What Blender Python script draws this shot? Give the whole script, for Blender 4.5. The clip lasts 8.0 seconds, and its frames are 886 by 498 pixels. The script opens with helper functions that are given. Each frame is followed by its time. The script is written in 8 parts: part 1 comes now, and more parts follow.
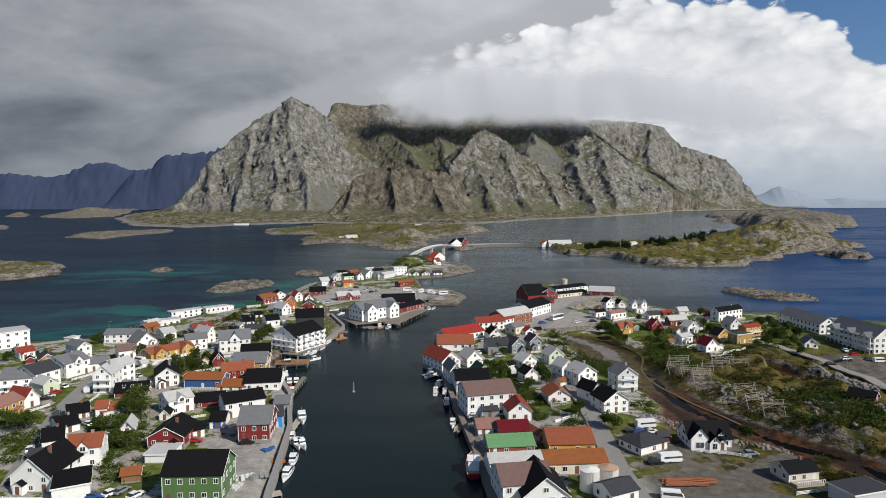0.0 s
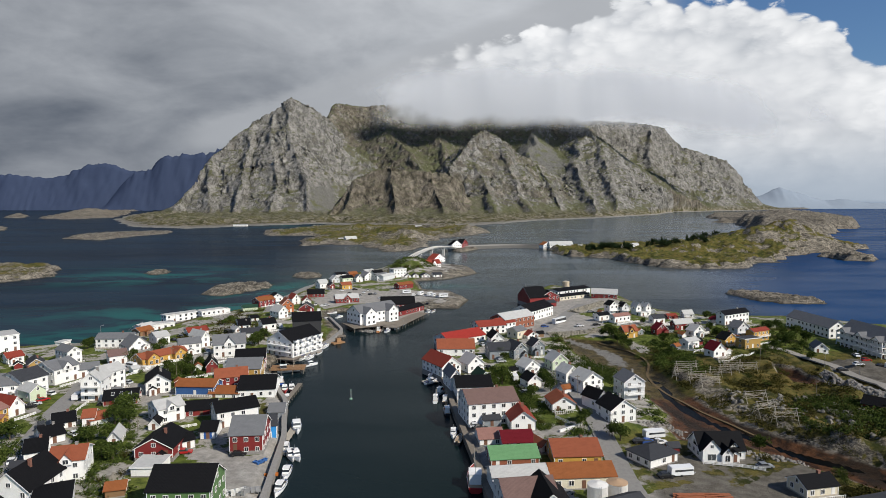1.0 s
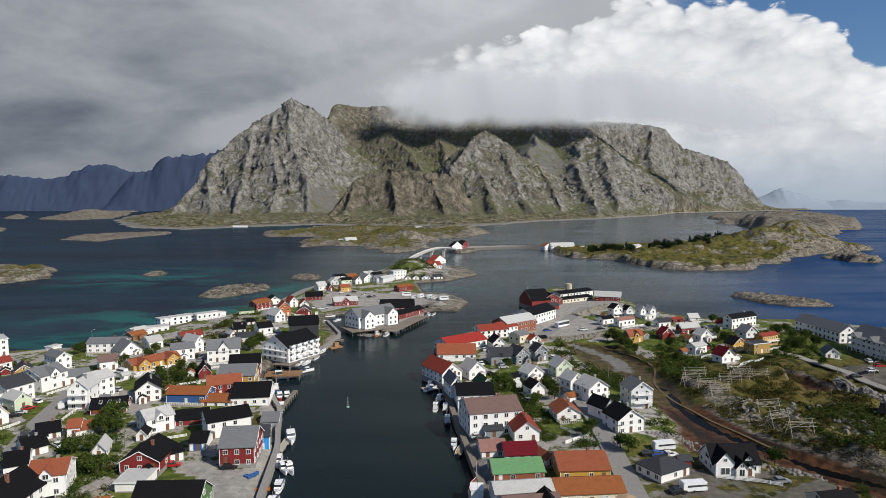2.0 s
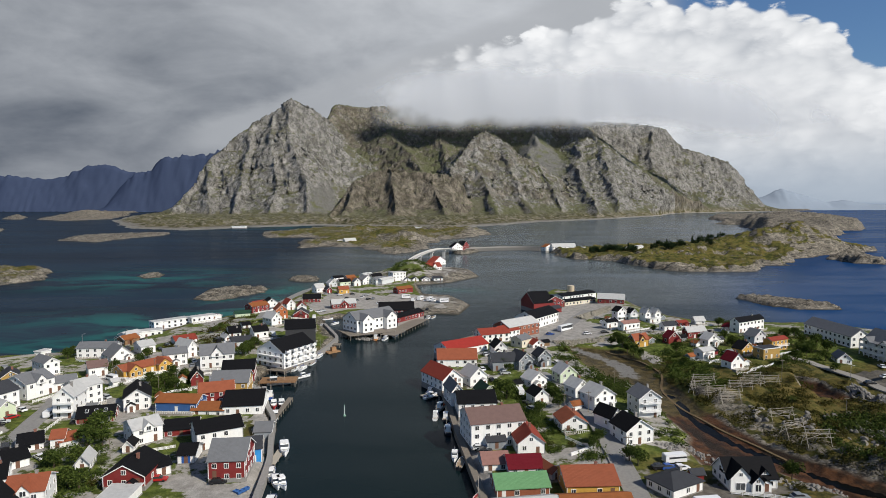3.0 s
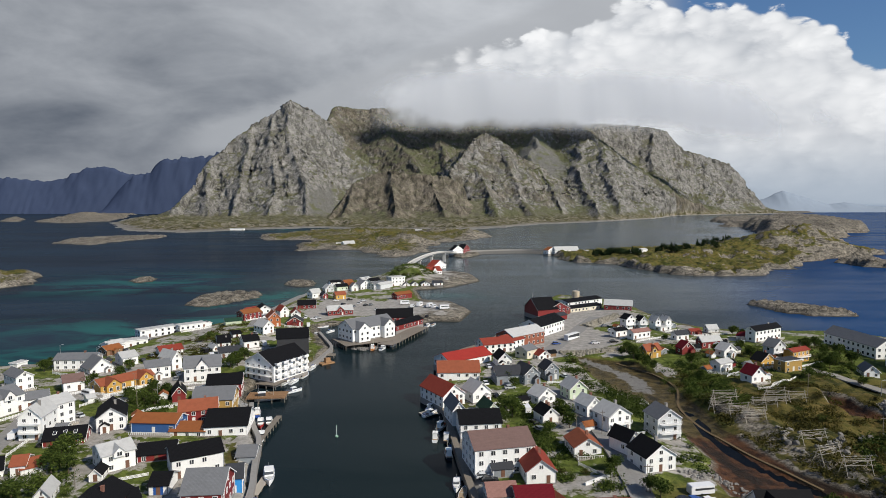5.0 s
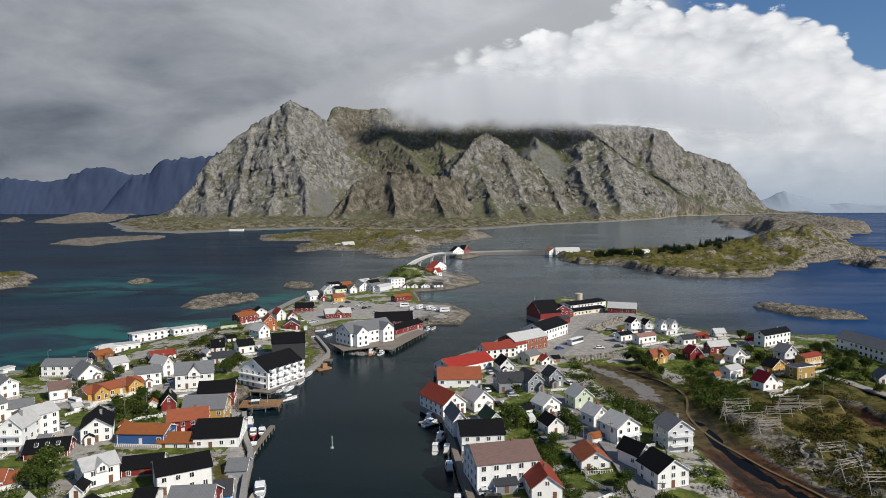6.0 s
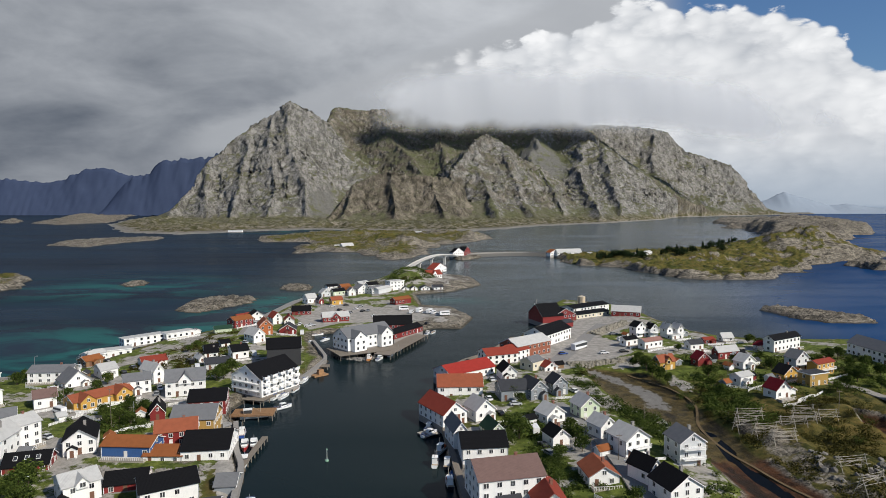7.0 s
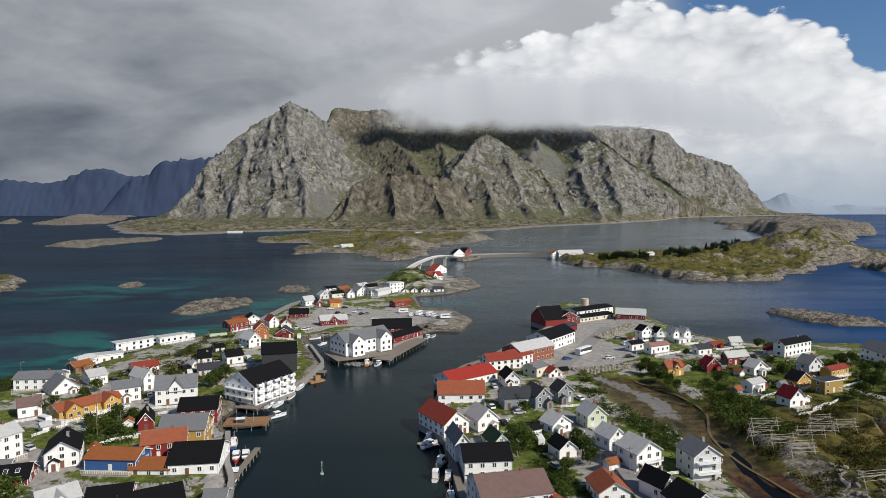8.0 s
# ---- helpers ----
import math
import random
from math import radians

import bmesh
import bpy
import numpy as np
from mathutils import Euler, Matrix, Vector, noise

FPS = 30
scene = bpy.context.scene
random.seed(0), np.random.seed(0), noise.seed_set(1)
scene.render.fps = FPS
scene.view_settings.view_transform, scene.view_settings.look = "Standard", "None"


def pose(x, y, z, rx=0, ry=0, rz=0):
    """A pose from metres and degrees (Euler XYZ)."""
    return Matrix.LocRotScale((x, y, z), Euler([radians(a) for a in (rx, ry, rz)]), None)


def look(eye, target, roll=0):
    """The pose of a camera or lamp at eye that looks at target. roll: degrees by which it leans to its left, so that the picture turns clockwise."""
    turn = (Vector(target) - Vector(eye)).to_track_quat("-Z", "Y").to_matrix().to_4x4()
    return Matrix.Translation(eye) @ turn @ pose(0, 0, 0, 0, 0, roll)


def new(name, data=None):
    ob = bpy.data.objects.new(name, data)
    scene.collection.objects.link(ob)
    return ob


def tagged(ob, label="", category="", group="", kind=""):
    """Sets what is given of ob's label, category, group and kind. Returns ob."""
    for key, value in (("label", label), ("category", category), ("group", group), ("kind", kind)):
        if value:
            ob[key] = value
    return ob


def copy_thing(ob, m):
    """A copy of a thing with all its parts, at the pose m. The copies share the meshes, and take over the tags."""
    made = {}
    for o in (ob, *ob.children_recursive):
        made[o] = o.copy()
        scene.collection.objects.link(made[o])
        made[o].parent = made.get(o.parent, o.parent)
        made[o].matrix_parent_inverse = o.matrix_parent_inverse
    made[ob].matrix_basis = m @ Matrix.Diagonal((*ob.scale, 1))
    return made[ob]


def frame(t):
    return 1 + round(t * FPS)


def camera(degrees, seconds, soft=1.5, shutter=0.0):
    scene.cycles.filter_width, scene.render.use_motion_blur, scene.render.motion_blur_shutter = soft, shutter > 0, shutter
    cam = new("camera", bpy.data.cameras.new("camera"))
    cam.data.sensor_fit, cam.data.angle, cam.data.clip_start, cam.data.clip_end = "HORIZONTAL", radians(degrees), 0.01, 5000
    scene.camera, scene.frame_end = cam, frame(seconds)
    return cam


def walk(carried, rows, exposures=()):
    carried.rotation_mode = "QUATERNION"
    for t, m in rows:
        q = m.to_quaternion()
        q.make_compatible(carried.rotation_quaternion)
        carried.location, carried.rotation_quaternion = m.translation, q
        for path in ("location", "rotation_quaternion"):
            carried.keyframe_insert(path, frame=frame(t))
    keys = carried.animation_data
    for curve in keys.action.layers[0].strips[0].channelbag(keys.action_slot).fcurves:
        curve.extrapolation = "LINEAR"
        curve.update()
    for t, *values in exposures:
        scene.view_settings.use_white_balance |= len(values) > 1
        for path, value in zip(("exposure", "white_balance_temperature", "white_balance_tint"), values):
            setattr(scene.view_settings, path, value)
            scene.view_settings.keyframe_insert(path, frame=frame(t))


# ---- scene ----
cam = camera(70.0, 8.0, 0.6)
PATH = [
    (0, (1.241, 4.214, 73.891), (-0.46, 203.61, 57.99), -0.1),
    (0.5, (1.144, 8.064, 73.884), (-0.56, 207.46, 58.08), -0.1),
    (1, (1.110, 11.928, 73.866), (-0.59, 211.33, 58.27), -0.1),
    (1.5, (1.162, 15.901, 73.882), (-0.64, 215.30, 58.48), -0.1),
    (3, (1.044, 28.302, 74.027), (-0.86, 227.70, 58.83), -0.1),
    (3.5, (0.954, 32.402, 74.022), (-0.95, 231.90, 59.02), -0.1),
    (4, (0.914, 36.655, 74.053), (-0.99, 236.06, 59.15), -0.1),
    (4.5, (0.817, 40.985, 74.095), (-1.08, 240.48, 59.40), -0.1),
    (6, (0.618, 54.037, 74.328), (-1.38, 253.54, 59.93), -0.1),
    (6.5, (0.563, 58.385, 74.365), (-1.44, 257.88, 60.07), -0.1),
    (7, (0.508, 62.802, 74.368), (-1.49, 262.30, 60.27), -0.1),
    (7.5, (0.452, 67.208, 74.366), (-1.55, 266.71, 60.37), -0.1),
    (8, (0.277, 71.552, 74.340), (-1.82, 271.05, 60.44), -0.1),
]
walk(cam, [(t, look(eye, aim, roll)) for t, eye, aim, roll in PATH], [(0.0, 0.0, 6500, 10)])

# ---- light ----
SUN_AZ, SUN_EL = 128.0, 38.0      # degrees clockwise from +y; above the horizon
sun = new("sun", bpy.data.lights.new("sun", "SUN"))
sun.data.energy, sun.data.angle, sun.data.color = 5.0, radians(0.6), (1.0, 0.935, 0.825)
sun_dir = Vector((math.sin(radians(SUN_AZ)) * math.cos(radians(SUN_EL)), math.cos(radians(SUN_AZ)) * math.cos(radians(SUN_EL)), math.sin(radians(SUN_EL))))
sun.matrix_world = look(sun_dir * 300, (0, 0, 0))


class Nodes:
    """Short hand for building a node tree."""

    def __init__(self, tree):
        self.tree = tree
        tree.nodes.clear()

    def add(self, kind):
        return self.tree.nodes.new(kind)

    def put(self, socket, value):
        if isinstance(value, bpy.types.NodeSocket):
            self.tree.links.new(value, socket)
        else:
            if isinstance(value, tuple) and len(value) == 3 and socket.type == "RGBA":
                value = (*value, 1)
            socket.default_value = value

    def math(self, op, a, b=0.0, c=0.0, clamp=False):
        n = self.add("ShaderNodeMath")
        n.operation, n.use_clamp = op, clamp
        for s, v in zip(n.inputs, (a, b, c)):
            self.put(s, v)
        return n.outputs[0]

    def ramp(self, v, a, b, lo=0.0, hi=1.0):
        n = self.add("ShaderNodeMapRange")
        n.interpolation_type = "SMOOTHSTEP"
        for s, w in zip(n.inputs[:5], (v, a, b, lo, hi)):
            self.put(s, w)
        return n.outputs[0]

    def mix(self, f, a, b, blend="MIX"):
        n = self.add("ShaderNodeMix")
        n.data_type, n.blend_type = "RGBA", blend
        for s, v in zip((n.inputs[0], n.inputs[6], n.inputs[7]), (f, a, b)):
            self.put(s, v)
        return n.outputs[2]

    def noise(self, vec, scale, detail=4.0, rough=0.55, warp=0.0):
        n = self.add("ShaderNodeTexNoise")
        for name, v in (("Vector", vec), ("Scale", scale), ("Detail", detail), ("Roughness", rough), ("Distortion", warp)):
            self.put(n.inputs[name], v)
        return n.outputs["Fac"]

    def scaled(self, vec, s):
        n = self.add("ShaderNodeVectorMath")
        n.operation = "MULTIPLY"
        self.put(n.inputs[0], vec)
        n.inputs[1].default_value = s
        return n.outputs[0]

    def xyz(self, x, y, z):
        n = self.add("ShaderNodeCombineXYZ")
        for s, v in zip(n.inputs, (x, y, z)):
            self.put(s, v)
        return n.outputs[0]


def build_world():
    world = bpy.data.worlds.new("sky")
    scene.world = world
    world.use_nodes = True
    k = Nodes(world.node_tree)
    sky = k.add("ShaderNodeTexSky")
    sky.sky_type, sky.sun_disc, sky.sun_elevation, sky.sun_rotation = "NISHITA", False, radians(SUN_EL), radians(SUN_AZ)
    blue = k.mix(1.0, sky.outputs[0], (0.050, 0.069, 0.092), "MULTIPLY")
    co = k.add("ShaderNodeTexCoord").outputs["Generated"]
    sep = k.add("ShaderNodeSeparateXYZ")
    k.put(sep.inputs[0], co)
    x, y, z = sep.outputs
    az = k.math("DEGREES", k.math("ARCTAN2", x, y))
    el = k.math("DEGREES", k.math("ARCSINE", z))
    flat = k.xyz(k.math("MULTIPLY", az, 0.05), k.math("MULTIPLY", el, 0.11), 0.0)
    big = k.noise(flat, 1.6, 5.0, 0.55, 0.4)
    mid = k.noise(flat, 5.0, 6.0, 0.6, 0.2)
    puff = k.add("ShaderNodeTexVoronoi")
    puff.feature = "SMOOTH_F1"
    warped = k.xyz(k.math("ADD", k.math("MULTIPLY", az, 0.30), k.math("MULTIPLY", mid, 0.9)), k.math("ADD", k.math("MULTIPLY", el, 0.42), k.math("MULTIPLY", mid, 0.7)), 0.0)
    k.put(puff.inputs["Vector"], warped)
    k.put(puff.inputs["Scale"], 1.0)
    puff.inputs["Smoothness"].default_value = 0.45
    small = k.add("ShaderNodeTexVoronoi")
    small.feature = "SMOOTH_F1"
    k.put(small.inputs["Vector"], warped)
    k.put(small.inputs["Scale"], 2.7)
    small.inputs["Smoothness"].default_value = 0.35
    billow = k.math("SUBTRACT", 1.06, k.math("ADD", k.math("MULTIPLY", puff.outputs["Distance"], 0.75), k.math("MULTIPLY", small.outputs["Distance"], 0.45)))
    # the grey stratus
    tone = k.math("ADD", k.math("MULTIPLY", k.math("SUBTRACT", big, 0.5), 1.0), k.math("MULTIPLY", k.math("SUBTRACT", mid, 0.5), 0.22))
    lift = k.ramp(el, 3.0, 18.0, -0.10, 0.16)
    east = k.ramp(az, -24.0, 0.0, 0.0, 0.34)
    f = k.math("ADD", k.math("ADD", tone, 0.36), k.math("ADD", lift, east), clamp=True)
    grey = k.mix(f, (0.080, 0.100, 0.135), (0.56, 0.585, 0.62))
    # a paler band behind the western shoulder of the mountain
    wedge = k.math("SUBTRACT", el, k.math("ADD", k.math("MULTIPLY", k.math("ADD", az, 25.0), 0.34), k.math("ADD", 4.4, k.math("MULTIPLY", mid, 1.6))))
    pale = k.math("MULTIPLY", k.ramp(wedge, 0.9, -0.5), k.math("MULTIPLY", k.ramp(az, -25.0, -20.0), k.ramp(el, 3.5, 5.0)))
    grey = k.mix(k.math("MULTIPLY", pale, 0.75), grey, (0.42, 0.44, 0.47))
    # the white cumulus over the mountain and its upper edge
    curve = k.add("ShaderNodeFloatCurve")
    pts = ((0.0, 0.10), (0.38, 0.32), (0.46, 0.54), (0.50, 0.585), (0.532, 0.63), (0.561, 0.69), (0.624, 0.735), (0.686, 0.78), (0.71, 0.83), (0.776, 0.79), (0.843, 0.755), (0.90, 0.70), (0.928, 0.64), (0.953, 0.53), (1.0, 0.44))
    c = curve.mapping.curves[0]
    c.points[0].location, c.points[1].location = pts[0], pts[-1]
    for q in pts[1:-1]:
        c.points.new(*q)
    curve.mapping.update()
    m = k.add("ShaderNodeMapRange")
    for s, w in zip(m.inputs[:5], (az, -36.0, 36.0, 0.0, 1.0)):
        k.put(s, w)
    k.put(curve.inputs["Value"], m.outputs[0])
    top = k.math("MULTIPLY", curve.outputs[0], 20.5)
    ragged = k.math("ADD", k.math("MULTIPLY", k.math("SUBTRACT", billow, 0.6), 2.6), k.math("MULTIPLY", k.math("SUBTRACT", mid, 0.5), 2.5))
    gap = k.math("ADD", k.math("SUBTRACT", top, el), ragged)
    edge = k.ramp(az, -6.0, 6.0, 3.5, 0.55)
    cum = k.ramp(k.math("DIVIDE", gap, edge), -0.5, 0.5)
    shade = k.math("ADD", k.ramp(gap, 0.0, 9.0, 0.93, 0.62), k.math("ADD", k.math("MULTIPLY", k.math("SUBTRACT", billow, 0.62), k.ramp(gap, 0.0, 7.0, 0.95, 0.35)), k.math("MULTIPLY", k.math("SUBTRACT", mid, 0.5), 0.7)), clamp=True)
    white = k.mix(shade, (0.30, 0.34, 0.40), (0.93, 0.94, 0.95))
    clear = k.ramp(az, 15.0, 21.0)
    back = k.mix(clear, grey, blue)
    # the cloud gives way to clear sky overhead and behind
    around = k.math("ADD", k.math("ABSOLUTE", k.math("ADD", az, 15.0)), k.math("MULTIPLY", big, 30.0))
    over = k.math("ADD", el, k.math("MULTIPLY", big, 22.0))
    back = k.mix(k.math("MAXIMUM", k.ramp(around, 80.0, 110.0), k.ramp(over, 34.0, 52.0)), back, blue)
    side = k.math("MULTIPLY", cum, k.math("MULTIPLY", k.ramp(az, -12.0, 8.0), k.ramp(az, 75.0, 45.0)))
    col = k.mix(side, back, white)
    # pale mist towards the horizon
    hazy = k.math("MULTIPLY", k.ramp(el, 6.0, 0.0), k.ramp(az, -6.0, 24.0))
    col = k.mix(k.math("MULTIPLY", hazy, 0.85), col, (0.36, 0.43, 0.52))
    col = k.mix(k.ramp(el, 0.0, -0.6), col, k.mix(k.ramp(az, -10.0, 30.0), (0.045, 0.07, 0.12), (0.20, 0.28, 0.40)))
    bg = k.add("ShaderNodeBackground")
    k.put(bg.inputs[0], col)
    bg.inputs[1].default_value = 1.0
    out = k.add("ShaderNodeOutputWorld")
    k.put(out.inputs[0], bg.outputs[0])


build_world()



# ---- materials ----
MATS = {}


def finish(k, mat, colour, rough=0.7, bump=None, strength=0.3, dist=0.05, metal=0.0, spec=0.4):
    p = k.add("ShaderNodeBsdfPrincipled")
    k.put(p.inputs["Base Color"], colour)
    k.put(p.inputs["Roughness"], rough)
    k.put(p.inputs["Metallic"], metal)
    k.put(p.inputs["Specular IOR Level"], spec)
    if bump is not None:
        b = k.add("ShaderNodeBump")
        k.put(b.inputs["Height"], bump)
        b.inputs["Strength"].default_value, b.inputs["Distance"].default_value = strength, dist
        k.put(p.inputs["Normal"], b.outputs[0])
    o = k.add("ShaderNodeOutputMaterial")
    k.put(o.inputs[0], p.outputs[0])
    return mat


def begin(name):
    mat = bpy.data.materials.new(name)
    mat.use_nodes = True
    return mat, Nodes(mat.node_tree)


def tint(c, f):
    return tuple(min(1.0, v * f) for v in c)


def paint(name, c, rough=0.6, wear=0.25, metal=0.0):
    """Painted or plain stuff with grime at two scales."""
    if name in MATS:
        return MATS[name]
    mat, k = begin(name)
    co = k.add("ShaderNodeTexCoord").outputs["Object"]
    rnd = k.add("ShaderNodeObjectInfo").outputs["Random"]
    n = k.noise(co, 1.3, 5.0, 0.6)
    fine = k.noise(co, 14.0, 3.0, 0.6)
    f = k.math("MULTIPLY", k.math("ADD", k.ramp(n, 0.35, 0.75), k.math("MULTIPLY", fine, 0.4)), wear)
    col = k.mix(f, c, tint(c, 0.6))
    col = k.mix(k.math("MULTIPLY", rnd, 0.18), col, tint(c, 0.75))
    MATS[name] = finish(k, mat, col, rough, fine, 0.15, 0.02, metal)
    return MATS[name]


def clapboard(name, c):
    """Painted horizontal weatherboards."""
    if name in MATS:
        return MATS[name]
    mat, k = begin(name)
    co = k.add("ShaderNodeTexCoord").outputs["Object"]
    sep = k.add("ShaderNodeSeparateXYZ")
    k.put(sep.inputs[0], co)
    board = k.math("FRACT", k.math("MULTIPLY", sep.outputs[2], 6.5))
    rnd = k.add("ShaderNodeObjectInfo").outputs["Random"]
    stain = k.noise(k.scaled(co, (0.8, 0.8, 0.25)), 1.5, 5.0, 0.6)
    col = k.mix(k.math("MULTIPLY", k.ramp(stain, 0.45, 0.8), 0.30), c, tint(c, 0.55))
    col = k.mix(k.math("MULTIPLY", rnd, 0.22), col, tint(c, 0.72))
    col = k.mix(k.math("MULTIPLY", k.ramp(board, 0.12, 0.0), 0.35), col, tint(c, 0.45))
    MATS[name] = finish(k, mat, col, 0.55, board, 0.5, 0.03)
    return MATS[name]


def tiles(name, c, pitch=3.0, rough=0.65):
    """Roof covering: courses with slightly uneven tone."""
    if name in MATS:
        return MATS[name]
    mat, k = begin(name)
    co = k.add("ShaderNodeTexCoord").outputs["Object"]
    sep = k.add("ShaderNodeSeparateXYZ")
    k.put(sep.inputs[0], co)
    row = k.math("FRACT", k.math("MULTIPLY", sep.outputs[2], pitch * 1.6))
    rib = k.math("SINE", k.math("MULTIPLY", k.math("ADD", sep.outputs[0], 0.0), 22.0))
    n = k.noise(co, 0.7, 5.0, 0.65)
    fine = k.noise(co, 6.0, 3.0, 0.7)
    rnd = k.add("ShaderNodeObjectInfo").outputs["Random"]
    col = k.mix(k.math("MULTIPLY", k.ramp(n, 0.35, 0.75), 0.45), c, tint(c, 0.62))
    col = k.mix(k.math("MULTIPLY", k.ramp(fine, 0.5, 0.8), 0.35), col, tint(c, 1.45))
    col = k.mix(k.math("MULTIPLY", rnd, 0.35), col, tint(c, 0.68))
    h = k.math("ADD", k.math("MULTIPLY", row, 0.6), k.math("MULTIPLY", rib, 0.3))
    MATS[name] = finish(k, mat, col, rough, h, 0.45, 0.05, spec=0.10)
    return MATS[name]


def rock_material():
    """Bare grey coastal rock with heath and grass in the hollows; mud, gravel and paving by zone."""
    mat, k = begin("ground_cover")
    geo = k.add("ShaderNodeNewGeometry")
    pos = geo.outputs["Position"]
    zone = k.add("ShaderNodeVertexColor")
    zone.layer_name = "zone"
    sep = k.add("ShaderNodeSeparateColor")
    k.put(sep.inputs[0], zone.outputs[0])
    paved, stony, muddy = sep.outputs
    n0 = k.noise(pos, 0.022, 5.0, 0.6)
    n1 = k.noise(pos, 0.06, 6.0, 0.6)
    n2 = k.noise(pos, 0.35, 6.0, 0.65)
    n3 = k.noise(pos, 2.2, 4.0, 0.7)
    crack = k.math("ADD", k.math("MULTIPLY", k.noise(k.scaled(pos, (1.0, 1.0, 2.5)), 0.9, 6.0, 0.75, 1.0), 0.5), k.math("MULTIPLY", k.noise(k.scaled(pos, (0.6, 1.0, 2.0)), 0.13, 7.0, 0.72, 1.2), 0.5))
    seam = k.ramp(k.math("ABSOLUTE", k.math("SUBTRACT", k.noise(k.scaled(pos, (0.5, 1.0, 1.0)), 0.22, 6.0, 0.6, 0.8), 0.5)), 0.035, 0.0)
    grass = k.mix(k.ramp(n2, 0.3, 0.7), (0.036, 0.058, 0.011), (0.150, 0.192, 0.036))
    grass = k.mix(k.ramp(n1, 0.48, 0.66), grass, k.mix(n2, (0.048, 0.040, 0.014), (0.13, 0.092, 0.032)))
    grass = k.mix(k.math("MULTIPLY", k.ramp(n3, 0.5, 0.8), 0.45), grass, (0.026, 0.042, 0.010))
    rock = k.mix(k.ramp(crack, 0.40, 0.60), (0.026, 0.024, 0.021), (0.29, 0.258, 0.208))
    rock = k.mix(k.math("MULTIPLY", seam, 0.75), rock, (0.020, 0.019, 0.017))
    rock = k.mix(k.math("MULTIPLY", k.ramp(n2, 0.5, 0.75), 0.4), rock, (0.14, 0.10, 0.05))
    heath = k.mix(k.ramp(k.noise(pos, 0.16, 7.0, 0.75), 0.42, 0.58), (0.026, 0.030, 0.007), (0.120, 0.098, 0.028))
    heath = k.mix(k.math("MULTIPLY", k.ramp(k.noise(pos, 0.05, 6.0, 0.7), 0.48, 0.58), 0.8), heath, k.mix(k.ramp(n2, 0.35, 0.65), (0.060, 0.058, 0.013), (0.175, 0.122, 0.036)))
    heath = k.mix(k.math("MULTIPLY", k.ramp(n3, 0.5, 0.7), 0.6), heath, (0.020, 0.022, 0.007))
    grass = k.mix(zone.outputs["Alpha"], grass, heath)
    pave = k.mix(k.ramp(n2, 0.3, 0.75), (0.235, 0.220, 0.198), (0.40, 0.377, 0.342))
    pave = k.mix(k.ramp(zone.outputs["Alpha"], 0.4, 0.8), pave, k.mix(k.ramp(n2, 0.3, 0.75), (0.085, 0.076, 0.062), (0.165, 0.150, 0.125)))
    pave = k.mix(k.math("MULTIPLY", k.ramp(n3, 0.45, 0.8), 0.4), pave, (0.11, 0.103, 0.094))
    # tidal flat: olive and rust-red weed, dark wet hollows; the pale silty run has mirrored sky put into its colour
    mud = k.mix(k.ramp(n2, 0.35, 0.65), (0.034, 0.027, 0.009), (0.108, 0.080, 0.032))
    rust = k.mix(k.ramp(n2, 0.35, 0.65), (0.026, 0.012, 0.006), (0.105, 0.047, 0.021))
    mud = k.mix(k.ramp(k.math("ADD", stony, k.math("MULTIPLY", k.math("SUBTRACT", n1, 0.5), 1.4)), 0.35, 0.65), mud, rust)
    weed = k.noise(k.scaled(pos, (1.0, 0.45, 1.0)), 0.07, 6.0, 0.65, 0.8)
    mud = k.mix(k.math("MULTIPLY", k.ramp(weed, 0.52, 0.60), 0.8), mud, (0.012, 0.011, 0.008))
    mud = k.mix(k.math("MULTIPLY", k.ramp(n3, 0.5, 0.75), 0.5), mud, (0.075, 0.050, 0.022))
    silt_sheen = k.ramp(k.math("ADD", paved, k.math("ADD", k.math("MULTIPLY", k.math("SUBTRACT", n1, 0.5), 0.9), k.math("MULTIPLY", k.math("SUBTRACT", n2, 0.5), 1.5))), 0.42, 0.60)
    mud = k.mix(silt_sheen, mud, k.mix(n2, (0.115, 0.108, 0.098), (0.235, 0.225, 0.205)))
    # bare rock where the ground is steep
    tilt = k.add("ShaderNodeSeparateXYZ")
    k.put(tilt.inputs[0], geo.outputs["Normal"])
    stony = k.math("ADD", stony, k.ramp(tilt.outputs[2], 0.94, 0.74, 0.0, 0.55))
    col = k.mix(k.ramp(k.math("ADD", stony, k.math("ADD", k.math("MULTIPLY", k.math("SUBTRACT", n2, 0.5), 1.1), k.math("MULTIPLY", k.math("SUBTRACT", n0, 0.5), 1.3))), 0.40, 0.60), grass, rock)
    col = k.mix(k.ramp(k.math("ADD", paved, k.math("ADD", k.math("MULTIPLY", k.math("SUBTRACT", n1, 0.5), 1.5), k.math("MULTIPLY", k.math("SUBTRACT", n2, 0.5), 0.5))), 0.46, 0.54), col, pave)
    col = k.mix(k.ramp(muddy, 0.25, 0.7), col, mud)
    h = k.math("ADD", crack, k.math("MULTIPLY", n3, 0.3))
    tide = k.add("ShaderNodeSeparateXYZ")
    k.put(tide.inputs[0], pos)
    wet = k.ramp(k.math("ADD", tide.outputs[2], k.math("MULTIPLY", n2, 0.6)), 1.05, 0.6)
    col = k.mix(k.math("MULTIPLY", k.math("MULTIPLY", wet, 0.75), k.ramp(muddy, 0.6, 0.2)), col, (0.030, 0.027, 0.020))
    return finish(k, mat, col, k.ramp(muddy, 0.3, 0.8, 0.95, 0.5), h, 0.8, 0.7, spec=0.12)


